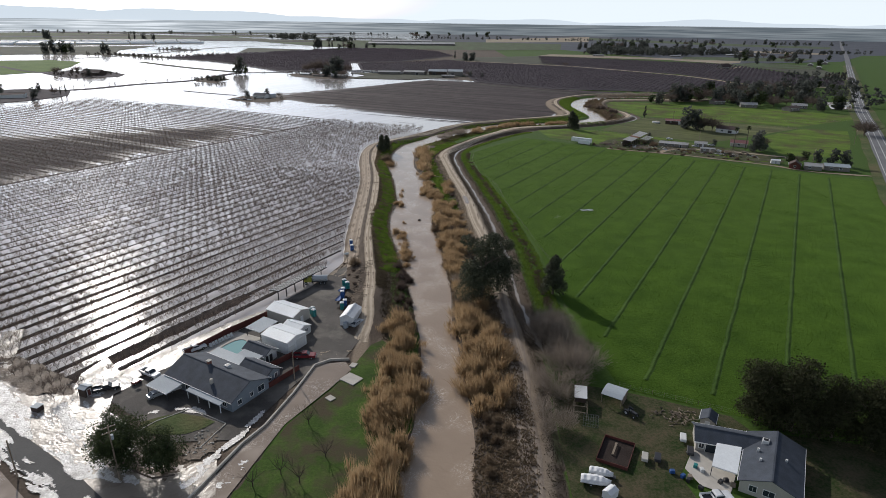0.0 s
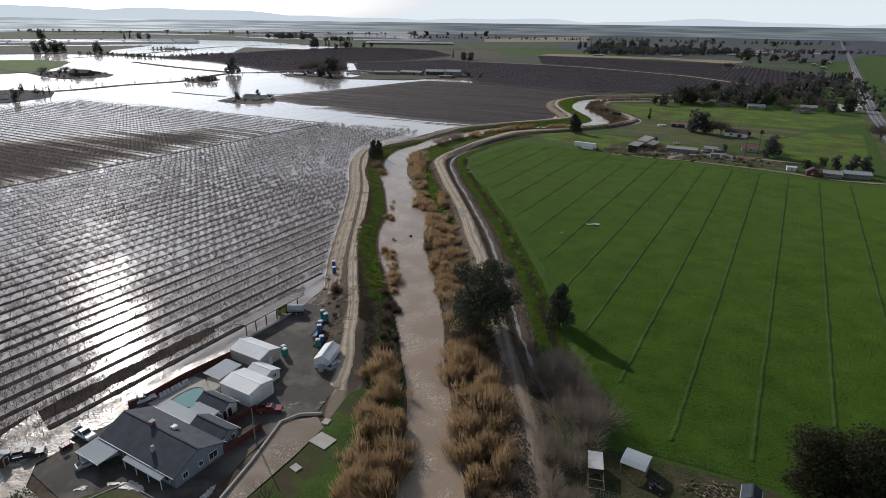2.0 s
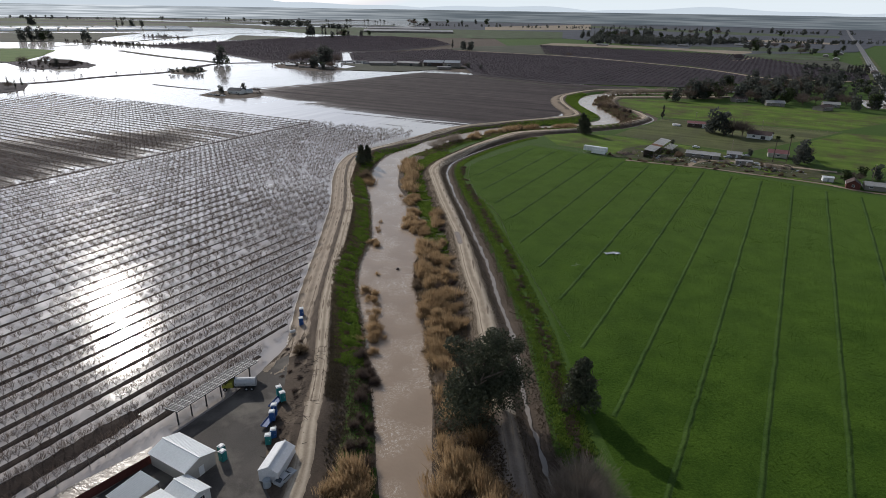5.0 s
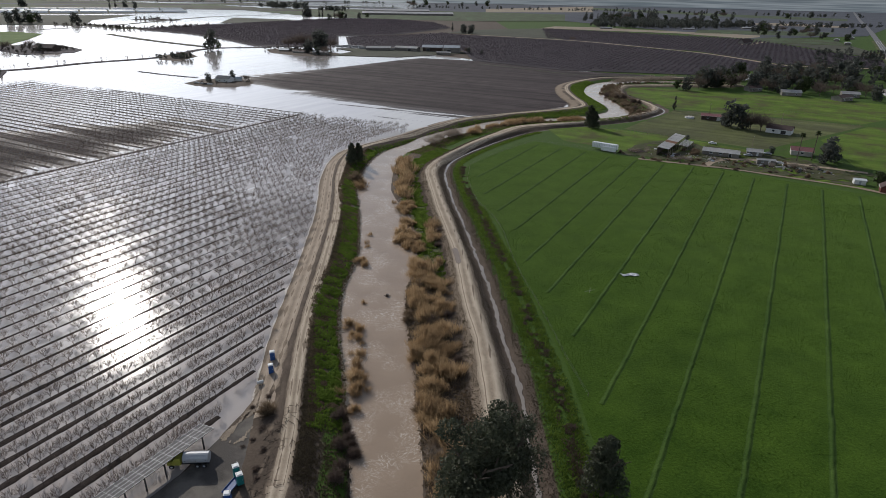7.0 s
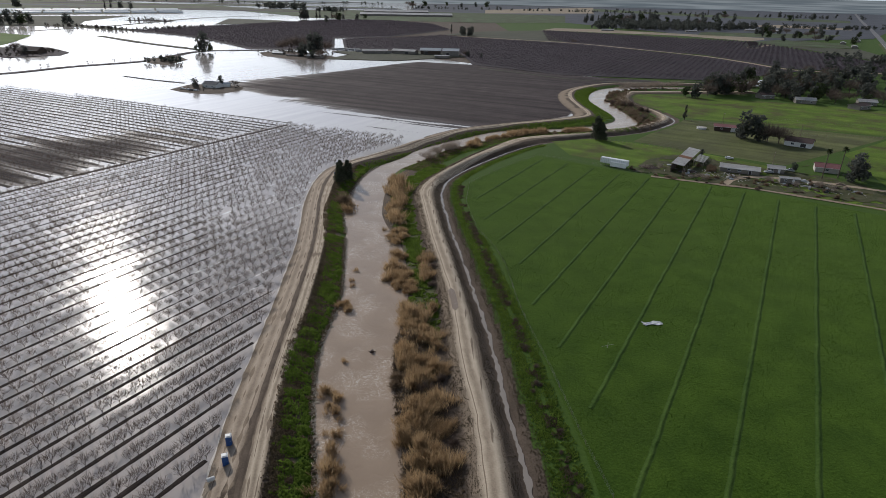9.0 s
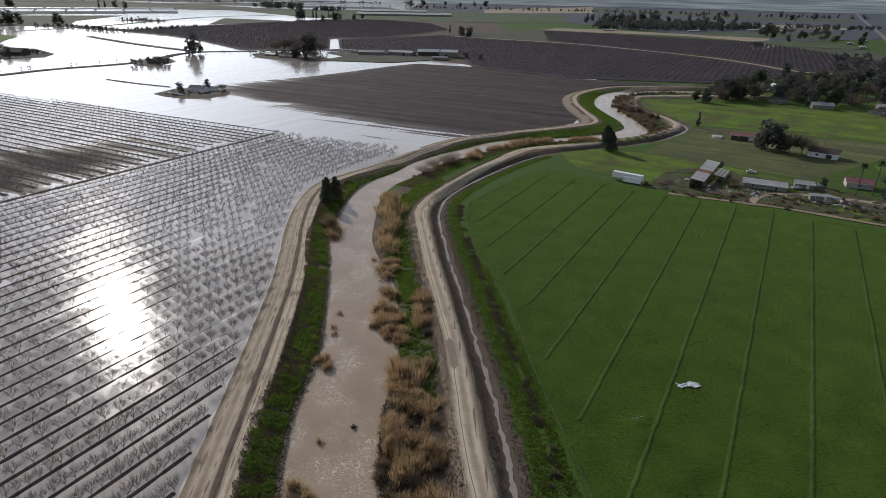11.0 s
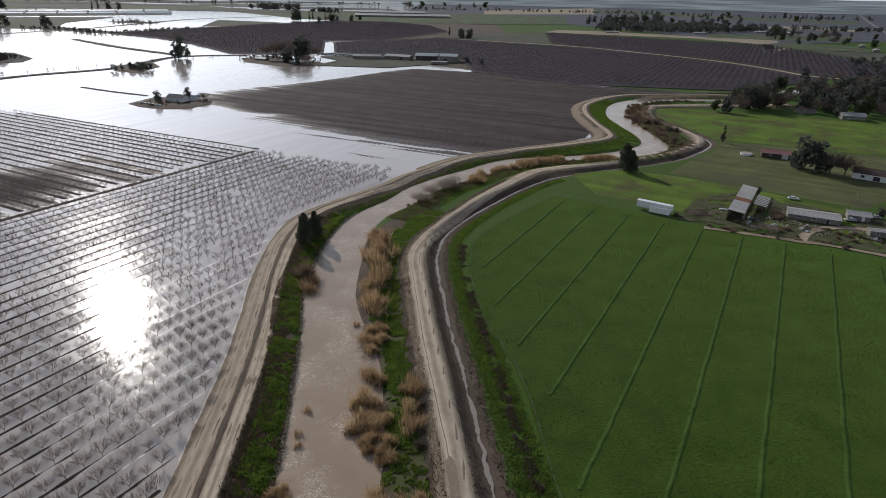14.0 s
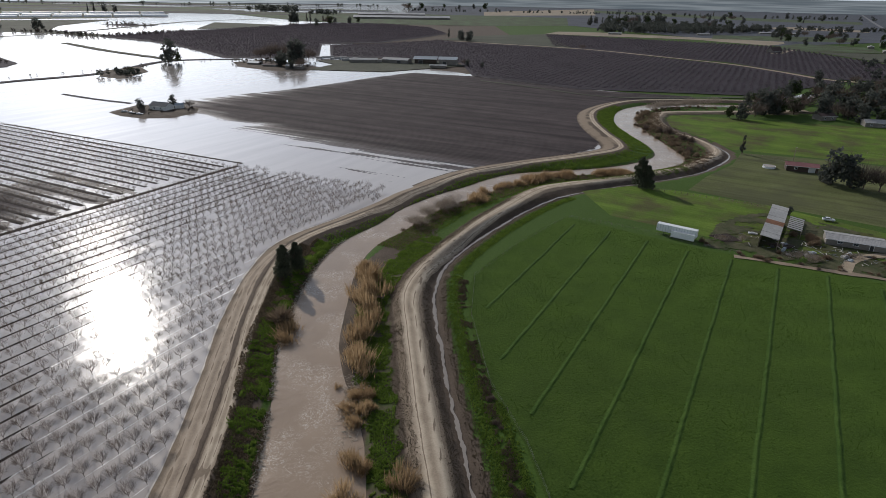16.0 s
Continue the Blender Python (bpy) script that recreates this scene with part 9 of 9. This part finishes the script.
part("back_wall", box_bm(-L / 2, L / 2 - 8, 3.0, 3.1, 0, 3.9), M_DARKWOOD, barn)
leanto = thing("lean_to", "collapsed lean-to roof beside the barn", "shed", pose(143.6, 439.5, 0.2, 0, 0, 57))
for k in range(7):
    part("roof_strip", slab_bm([(-8 + k * 2.3, -2.6, 3.0), (-6.6 + k * 2.3, -2.6, 3.0), (-6.6 + k * 2.3, 2.6, 3.7), (-8 + k * 2.3, 2.6, 3.7)], 0.06), M_GALV, leanto)
for x in (-7.5, -2, 3, 8):
    for y in (-2.4, 2.4):
        part("post", box_bm(x - 0.1, x + 0.1, y - 0.1, y + 0.1, -0.3, 3.2), M_WOOD, leanto)
gable_house("long_shed", "long low shed with pale metal roof", "shed", pose(158.4, 426.0, 0.2, 0, 0, -26), 19, 8.5, 2.5, 0.7, M_DIMOLDWALL, M_OLDROOF, [("window", "front", -5, 1.6, 0.8, 1.2), ("window", "front", 0, 1.6, 0.8, 1.2), ("door", "front", 5, 1.2, 2.0, 0.1, M_BLACK)], 0.5, True)
gable_house("small_house", "small pale farm cottage", "house", pose(178, 427, 0.2, 0, 0, -25), 8, 6, 2.5, 0.9, M_DIMOLDWALL, M_OLDROOF, [("window", "front", -2, 1.2, 1.0, 1.0), ("door", "front", 1.5, 0.9, 2.0, 0.1, M_TRIM)], 0.4)
gable_house("small_house", "low pale mobile home", "house", pose(174.6, 407.4, 0.2, 0, 0, -16), 9, 3.4, 2.5, 0.3, M_DIMOLDWALL, M_OLDROOF, [("window", "front", -2, 1.0, 0.8, 1.1), ("door", "front", 1.5, 0.9, 2.0, 0.1, M_TRIM)], 0.2)
gable_house("red_barn", "long shed with dull red roof", "barn", pose(197, 530, 0.2, 0, 0, -22), 15, 8, 3.0, 1.0, M_DARKWOOD, M_REDROOF, [("door", "front", 4.5, 3.0, 2.4, 0.1, M_WHITE), ("window", "front", -3, 1.2, 1.0, 1.2)], 0.6)
gable_house("ranch_house", "pale house with brown shingle roof", "house", pose(224.5, 488.5, 0.2, 0, 0, -38), 15, 10, 3.0, 2.0, M_WHITE, M_BROWNROOF, [("window", "left", 0, 1.6, 1.3, 1.0), ("window", "front", -3, 1.6, 1.2, 1.0), ("door", "front", 3, 3.0, 2.2, 0.1, M_BLACK)], 0.5)
ptank = thing("round_pool", "round white above-ground pool", "pool", pose(182.0, 534, 0.2))
part("rim", rod_bm((0, 0, 0), (0, 0, 1.1), 3.2, 3.2, 20), M_WHITE, ptank)
part("water", rod_bm((0, 0, 1.06), (0, 0, 1.12), 2.95, 2.95, 20), M_PUDDLE, ptank)
gable_house("small_house", "cottage with a steep dark roof", "house", pose(208.5, 361, 0.2, 0, 0, 60), 7, 6, 2.6, 2.0, M_REDWOOD, M_BROWNROOF, [("window", "left", 0, 1.0, 1.0, 1.2)], 0.4)
gable_house("small_house", "low weathered house with a pale grey roof", "house", pose(218, 358.5, 0.2, 0, 0, -25), 9, 7, 2.6, 1.0, M_DIMOLDWALL, M_OLDROOF, [("window", "front", -2, 1.4, 1.0, 1.0)], 0.4)
gable_house("small_house", "low weathered house with grey roof", "house", pose(231, 357, 0.2, 0, 0, -20), 13, 7, 2.7, 1.0, M_DIMOLDWALL, M_GREYMETAL, [("window", "front", -3, 1.4, 1.0, 1.0), ("window", "front", 2, 1.4, 1.0, 1.0)], 0.4)
gable_house("small_house", "house with red-brown roof behind the palms", "house", pose(206.5, 430, 0.2, 0, 0, -25), 11, 8, 2.7, 1.5, M_TANWALL, M_REDROOF, [("window", "front", 0, 1.4, 1.0, 1.0)], 0.4)
gable_house("small_shed", "small white shed beside the field track", "shed", pose(203, 373, 0.2, 0, 0, -20), 5, 3.2, 2.2, 0.4, M_WHITE, M_ROOFWHITE, [("door", "front", 0, 1.0, 1.8, 0.1, M_GREYMETAL)], 0.2)
for x, y, w, d, a, wall, roof, lab in ((320, 652, 16, 9, -15, M_DIMOLDWALL, M_OLDROOF, "pale house among the trees"), (297, 676, 13, 9, 10, M_DIMOLDWALL, M_BROWNROOF, "brown-roofed house among the trees"), (352, 627, 15, 10, 25, M_DIMOLDWALL, M_BROWNROOF, "brown-roofed house beside the pasture"),
                                      (372, 648, 14, 9, -20, M_DIMOLDWALL, M_OLDROOF, "grey-roofed house among the trees"), (300, 755, 20, 8, 20, M_OLDROOF, M_OLDROOF, "long white-roofed shed by the pond"), (660, 1010, 22, 10, 60, M_DIMOLDWALL, M_BROWNROOF, "barn at the edge of the orchard"),
                                      (440, 560, 14, 9, 58, M_DIMOLDWALL, M_OLDROOF, "white house beyond the highway"), (490, 650, 15, 9, 58, M_DIMOLDWALL, M_BROWNROOF, "brown-roofed house beyond the highway"), (540, 700, 16, 9, 55, M_DIMOLDWALL, M_OLDROOF, "grey-roofed house beyond the highway"),
                                      (600, 800, 16, 9, 55, M_DIMOLDWALL, M_OLDROOF, "white-roofed house beyond the highway"), (680, 900, 18, 9, 58, M_DIMOLDWALL, M_OLDROOF, "grey-roofed house beyond the highway"), (560, 930, 14, 8, 58, M_DIMOLDWALL, M_OLDROOF, "white house beside the highway"),
                                      (780, 1300, 24, 10, 58, M_DIMOLDWALL, M_OLDROOF, "long white building beside the highway"), (820, 1400, 24, 10, 58, M_DIMOLDWALL, M_OLDROOF, "grey building beside the highway"), (900, 1480, 30, 12, 58, M_DIMOLDWALL, M_OLDROOF, "white warehouse beside the highway"),
                                      (870, 1830, 90, 16, -15, M_DIMOLDWALL, M_OLDROOF, "long white warehouse behind the tree belt"), (420, 1720, 30, 10, -10, M_DIMOLDWALL, M_OLDROOF, "white shed beside the tree belt"), (640, 1740, 28, 10, -10, M_DIMOLDWALL, M_OLDROOF, "white shed beside the tree belt")):
    gable_house("far_house", lab, "house", pose(x, y, 0.25, 0, 0, a), w, d, 3.2, 1.6, wall, roof, [("window", "front", -w / 4, 1.4, 1.1, 1.0), ("window", "front", w / 4, 1.4, 1.1, 1.0)], 0.5)
sheet("pond", [(432, 700), (463, 703), (424, 640), (402, 640)], 0.55, M_PUDDLE, "small pond beside the highway", "pond")
sheet("pond", [(306, 742), (322, 745), (350, 780), (372, 802), (350, 800), (325, 778)], 0.55, M_FLOOD, "flooded pond among the trees", "pond")
for x, y, k, sc in ((604, 988, 2, 1.25), (610, 989, 2, 1.2), (616, 990, 2, 1.3), (622, 992, 2, 1.2), (628, 993, 2, 1.3), (634, 994, 2, 1.25), (640, 995, 2, 1.3), (344, 750, 1, 1.5), (356, 752, 3, 1.6), (384, 766, 1, 1.6), (394, 756, 3, 1.7), (408, 757, 1, 1.5), (398, 713, 3, 1.4), (428, 737, 1, 1.7), (387, 673, 1, 1.3), (381, 624, 1, 1.2), (347, 652, 3, 1.1)):
    KINDS[k].at(x, y, sc, ("dark green tree at the farmstead", "tall dark evergreen at the farmstead", "slim pointed cypress beside the highway", "tall leafless tree at the farmstead")[k], (x * 53) % 360, 0.2, "cypress row" if k == 2 else "farmstead trees")
sheet("manure_pile", [(107, 434), (110.5, 427), (118, 428.5), (115.5, 436)], 0.33, M_BERM, "dark bare patch of ground beside the barn", "bare ground")
ribbon("farm_track", smooth_line([(108, 414), (126, 406.5), (138, 401.5), (150, 396.5), (175, 381), (198, 366), (215, 350), (262, 336)], 4), 1.3, 0.3, M_DIRT, "pale dirt track along the field's edge", "dirt track", 5, z=0.36, wander=0.55)
ribbon("farm_track", smooth_line([(140, 402), (150, 412), (166, 416), (190, 408), (220, 392)], 4), 1.8, 0.3, M_TRACK, "pale dirt track through the farmyard", "dirt track", 5, z=0.38)
junk = np.random.default_rng(77)
for k in range(46):
    x, y = junk.uniform(122, 200), 0
    y = 424 - (x - 122) * 0.42 + junk.normal(0, 3.5) + (9 if k % 3 == 0 else 0)
    if 414 < y < 432 and 145 < x < 172 and abs(y - (429 - (x - 147) * 0.45)) < 7:
        continue
    mat = (M_WHITE, M_GALV, M_DARKWOOD, M_WOOD, M_STEEL, M_GREYMETAL)[k % 6]
    a, b, c = junk.uniform(0.5, 2.2), junk.uniform(0.4, 0.9), junk.uniform(0.3, 0.9)
    bm = merge(box_bm(-a, a, -b, b, 0, c, 0.04), box_bm(-a * 0.4, a * 0.5, -b * 0.6, b * 0.5, c, c * 1.5, 0.03))
    o = tagged(part("scrap_crate", bm, mat), ("white scrap beside the farm track", "rusty sheet metal beside the farm track", "dark timber scrap beside the farm track", "weathered pallets beside the farm track", "scrap machinery beside the farm track", "pale grey scrap bin beside the farm track")[k % 6], "scrap", "farmyard scrap")
    o.matrix_basis = pose(x, y, 0.2, 0, 0, junk.uniform(0, 180))
for k in range(26):
    x = junk.uniform(110, 195)
    y = 412 - (x - 112) * 0.42 + junk.normal(2, 1.6)
    plant(SHRUBS if k % 2 else BROWNS, x, y, junk.uniform(0.5, 1.0), junk.uniform(0.3, 0.7), "shrub", "scrubby weeds in the farmyard", "shrub", "farmyard weeds", 0.15)
for k in range(8):
    plant(BROWNS, 147 + junk.normal(0, 3), 431 + junk.normal(0, 3), 1.1, 1.0, "shrub", "bare brown bush beside the barn", "shrub", "farmyard weeds", 0.15)

for k in range(40):
    x = junk.uniform(100, 200)
    y = 419 - (x - 112) * 0.42 + junk.normal(6, 6)
    if abs((x - 134.8) * 0.545 + (y - 438.8) * 0.839) < 23 and abs(-(x - 134.8) * 0.839 + (y - 438.8) * 0.545) < 5:
        continue
    plant(BROWNS if k % 3 else GREYS, x, y, junk.uniform(0.5, 1.2), junk.uniform(0.4, 1.1), "shrub", "overgrown leafless brush among the farm scrap", "shrub", "farmyard weeds", 0.15)
M_YARDSOIL = material("farmyard_soil", (0.040, 0.058, 0.020), (0.118, 0.106, 0.068), 0.6, 0.95, 0.8, coarse=5, spec=0.1)
mottled("farmyard_soil", [(100, 424), (112, 414), (150, 396), (200, 368), (226, 388), (200, 420), (170, 440), (150, 462), (122, 456)], 0.31, 0.62, 5.0, M_YARDSOIL, "trampled bare soil and weeds of the farmyard", "farmyard", 0.6)
litter_places = np.stack([junk.uniform(118, 200, 140), junk.uniform(0, 1, 140)], -1)
segs = []
for x, u in litter_places:
    y = 424 - (x - 122) * 0.42 + (u - 0.4) * 18
    a, l = junk.uniform(0, 6.28), junk.uniform(0.6, 2.4)
    segs.append([x, y, 0.45, x + math.cos(a) * l, y + math.sin(a) * l, 0.55 + junk.uniform(0, 0.3), 0.1, 0.08])
tagged(tri_mesh("scrap_pieces", *sticks(segs, 4), M_GALV), "scattered grey scrap metal and boards in the farmyard", "scrap", kind="stuff")

# --- packing sheds and islands in the flood ---
gable_house("packing_shed", "grey open packing shed", "shed", pose(-53, 1028, 0.3, 0, 0, -20), 36, 14, 4.5, 1.8, M_DIMOLDWALL, M_OLDROOF, [("door", "front", 6, 5, 3.5, 0.1, M_BLACK)], 0.6)
gable_house("packing_shed", "pale packing shed with grey roof", "shed", pose(-15, 1030, 0.3, 0, 0, -6), 28, 16, 6, 2.4, M_DARKWOOD, M_GREYMETAL, [("door", "front", -6, 5, 4, 0.1, M_BLACK)], 1.5)
gable_house("packing_shed", "pale packing shed with white roof", "shed", pose(14, 1016, 0.3, 0, 0, -6), 23, 18, 7, 2.4, M_DIMOLDWALL, M_GREYMETAL, [("door", "front", -4, 5, 4, 0.1, M_BLACK)], 0.6)
gable_house("packing_shed", "low pale lean-to of the packing shed", "shed", pose(1, 980, 0.3, 0, 0, -2), 20, 7, 3, 0.6, M_DIMOLDWALL, M_OLDROOF, [], 0.6)
gable_house("packing_shed", "row of pale blue-roofed sheds", "shed", pose(-96, 1027, 0.3, 0, 0, 2), 36, 12, 4, 1.5, M_DIMOLDWALL, M_OLDROOF, [], 0.5)
gable_house("flooded_house", "pale house standing at the flood's edge", "house", pose(-167, 947, 0.2, 0, 0, -8), 20, 10, 3.6, 1.6, M_DIMOLDWALL, M_OLDROOF, [("window", "front", -4, 1.6, 1.2, 1.0)], 0.6)
gable_house("flooded_house", "low roofs of a flooded homestead", "house", pose(-200, 965, 0.2, 0, 0, -15), 18, 9, 2.6, 1.4, M_DIMOLDWALL, M_BROWNROOF, [], 0.6)
gable_house("flooded_house", "low roofs of a flooded homestead", "house", pose(-225, 985, 0.2, 0, 0, -20), 16, 9, 2.6, 1.4, M_DIMOLDWALL, M_GREYMETAL, [], 0.6)


def islet(poly, z, label):
    p = np.array(poly, float)
    c = p.mean(0)
    return grid_patch("islet", poly, 3.0, lambda x, y: np.clip(-poly_distance(x, y, poly) * 0.09 - 0.12, -0.2, z) + 0.04 * rough_noise(x, y, 5), M_GROUND, label, "island")


islet([(-243, 664), (-226, 650), (-207, 642), (-186, 646), (-176, 668), (-182, 690), (-205, 700), (-236, 700)], 0.7, "muddy island with a homestead in the flood")
islet([(-262, 1010), (-240, 960), (-190, 925), (-150, 930), (-138, 965), (-180, 1010), (-230, 1046)], 0.7, "muddy island with flooded houses")
islet([(-372, 905), (-352, 955), (-316, 900), (-318, 840), (-350, 855)], 0.8, "muddy island beside the embankment")
gable_house("flooded_house", "pale homestead on a muddy island", "house", pose(-207, 677, 0.5, 0, 0, -20), 15, 9, 3.2, 2.2, M_WHITE, M_SHINGLE, [("window", "front", -3, 1.2, 1.1, 1.0), ("window", "front", 3, 1.2, 1.1, 1.0)], 0.5)
gable_house("flooded_house", "small shed on a muddy island", "shed", pose(-196, 683, 0.5, 0, 0, 10), 6, 5, 2.6, 1.2, M_WHITE, M_GREYMETAL, [], 0.3)
for k, (x, y) in enumerate(((-222, 660), (-218, 657), (-214, 656), (-229, 664))):
    car(pose(x, y, 0.45, 0, 0, -15 + 8 * k), (M_SILVER, M_BLACK, M_CARWHITE, M_SILVER)[k], ("silver car parked on the island", "dark car parked on the island", "white car parked on the island", "silver car parked on the island")[k])
gable_house("flooded_house", "low farm buildings on a muddy island", "house", pose(-470, 655, 0.4, 0, 0, 20), 30, 10, 3.5, 1.5, M_WHITE, M_BROWNROOF, [], 0.5)
gable_house("flooded_house", "dark roofs on a far muddy island", "house", pose(-540, 945, 0.4, 0, 0, -10), 30, 16, 4, 4, M_DARKWOOD, M_BROWNROOF, [], 0.5)


def greenhouse(x, y, a, L):
    t = thing("greenhouse", "long white plastic greenhouse tunnel", "greenhouse", pose(x, y, 0.3, 0, 0, a), "greenhouses")
    bm = bmesh.new()
    prev = None
    for i in range(9):
        u = math.pi * i / 8
        v = [bm.verts.new((s * L / 2, -math.cos(u) * 9, math.sin(u) * 6)) for s in (-1, 1)]
        if prev:
            bm.faces.new((prev[0], prev[1], v[1], v[0]))
        prev = v
    part("cover", bm, M_ROOFWHITE, t)
    for s in (-1, 1):
        part("end_wall", box_bm(s * L / 2 - 0.1, s * L / 2 + 0.1, -8, 8, 0, 3.5), M_WHITE, t)


for k in range(10):
    u = k / 9
    greenhouse(-1560 + 620 * u, 1900 + 430 * u, 28, 78)
    greenhouse(-1640 + 640 * u, 2020 + 430 * u, 28, 78)
    greenhouse(-1700 + 640 * u, 2180 + 400 * u, 28, 78)
gable_house("packing_hall", "long low grey-roofed packing hall", "packing hall", pose(-130, 2430, 0.4, 0, 0, 3), 330, 60, 6, 5, M_DIMOLDWALL, M_OLDROOF, [], 1.0, False, "packing halls")
gable_house("packing_hall", "long low grey-roofed packing hall", "packing hall", pose(-190, 2740, 0.4, 0, 0, 8), 260, 60, 6, 5, M_DIMOLDWALL, M_OLDROOF, [], 1.0, False, "packing halls")
gable_house("orchard_house", "house with a pale yard among the orchard trees", "house", pose(566, 1266, 0.3, 0, 0, 30), 26, 12, 4, 6, M_DIMOLDWALL, M_BROWNROOF, [("window", "front", -5, 2, 1.2, 1.0), ("window", "front", 5, 2, 1.2, 1.0)], 0.8)
sheet("pale_yard", [(548, 1246), (566, 1240), (600, 1285), (640, 1330), (632, 1336), (590, 1290), (560, 1268)], 0.62, M_FARTAN, "pale gravel yard and lane in the orchard", "yard")


def freight_box(m, label):
    t = thing("storage_container", label, "container", m, "yard containers")
    part("body", box_bm(-5, 5, -1.5, 1.5, 0.1, 2.9, 0.06), M_OLDROOF, t)
    part("end_door", box_bm(4.98, 5.06, -1.2, 1.2, 0.3, 2.7), M_GREYMETAL, t)
    return t


box = freight_box(pose(-160, 1062, 0.3, 0, 0, -20), "pale storage container in the packing yard")
for k in range(1, 15):
    u = k / 15
    copy_thing(box, pose(-160 + 94 * u, 1062 - 44 * u + (k % 3) * 9, 0.3, 0, 0, -20 + 35 * (k % 4)))

# --- small things along the river ---
stump = thing("stump", "dark tree stump drifting in the river", "stump", pose(-15.8, 252.5, WATER_RIVER))
part("wood", rod_bm((0, 0, -0.4), (0.2, 0.1, 0.6), 0.55, 0.4, 9), M_DARKWOOD, stump)
part("root", merge(rod_bm((0.2, 0, 0.2), (1.1, 0.4, 0.1), 0.12, 0.05), rod_bm((-0.2, 0, 0.2), (-0.9, 0.3, 0.2), 0.1, 0.04), rod_bm((0, 0.2, 0.3), (0.2, 0.9, 0.5), 0.1, 0.03)), M_DARKWOOD, stump)
sh = thing("plastic_sheet", "torn white plastic sheet lying on the field", "plastic sheet", pose(61.0, 267.6, 0.27, 0, 0, 8))
bm = bmesh.new()
bmesh.ops.create_grid(bm, x_segments=14, y_segments=6, size=1)
for v in bm.verts:
    x, y = v.co.x, v.co.y
    v.co = (x * 2.7 + 0.3 * math.sin(y * 5), y * (0.85 + 0.3 * math.sin(x * 4)), 0.1 + 0.12 * math.sin(x * 9 + y * 4) + 0.08 * math.sin(y * 11 - x * 3))
part("sheet", bm, M_TARP, sh)
spr = thing("irrigation_riser", "thin metal irrigation pipe standing in the field", "irrigation pipe", pose(45.2, 255, 0.22))
part("riser", rod_bm((0, 0, -0.2), (0, 0, 1.6), 0.06), M_GALV, spr)
part("arm", rod_bm((-1.6, -0.3, 0.5), (1.6, 0.3, 0.9), 0.05), M_GALV, spr)
drift = np.random.default_rng(3)
segs = []
for k in range(260):
    x, y = -13.8 + drift.normal(0, 1.6), 331 + drift.normal(0, 4.5)
    a, l = drift.uniform(0, 3.14), drift.uniform(0.6, 2.2)
    z = WATER_RIVER + drift.uniform(0.05, 0.4)
    segs.append([x, y, z, x + math.cos(a) * l, y + math.sin(a) * l, z + drift.normal(0, 0.15), 0.05, 0.03])
tagged(tri_mesh("driftwood", *sticks(segs), M_GREYTWIG), "pale mat of driftwood at the bank", "driftwood", kind="stuff")
segs = []
for k in range(200):
    x, y = -31.5 + drift.normal(0, 1.6), 176 + drift.uniform(-16, 22)
    a, l = drift.uniform(0, 3.14), drift.uniform(0.5, 1.8)
    z = float(land(x, y)) + drift.uniform(0.05, 0.4)
    segs.append([x, y, z, x + math.cos(a) * l, y + math.sin(a) * l, z + drift.normal(0, 0.15), 0.06, 0.03])
tagged(tri_mesh("brush_pile", *sticks(segs), M_DARKTWIG), "dark pile of branches beside the toilets", "brush pile", kind="stuff")
barrel = thing("propane_tank", "small white tank beside the track", "tank", pose(-40.5, 207.5, 0.55, 0, 0, 30))
part("body", rod_bm((-0.7, 0, 0.45), (0.7, 0, 0.45), 0.38, 0.38, 12), M_WHITE, barrel)
part("foot", box_bm(-0.5, 0.5, -0.3, 0.3, 0, 0.12), M_CONC, barrel)
pickup(pose(-48.5, 404, 1.95, 0, 0, 70), M_BLUE, "blue pickup truck on the levee track")
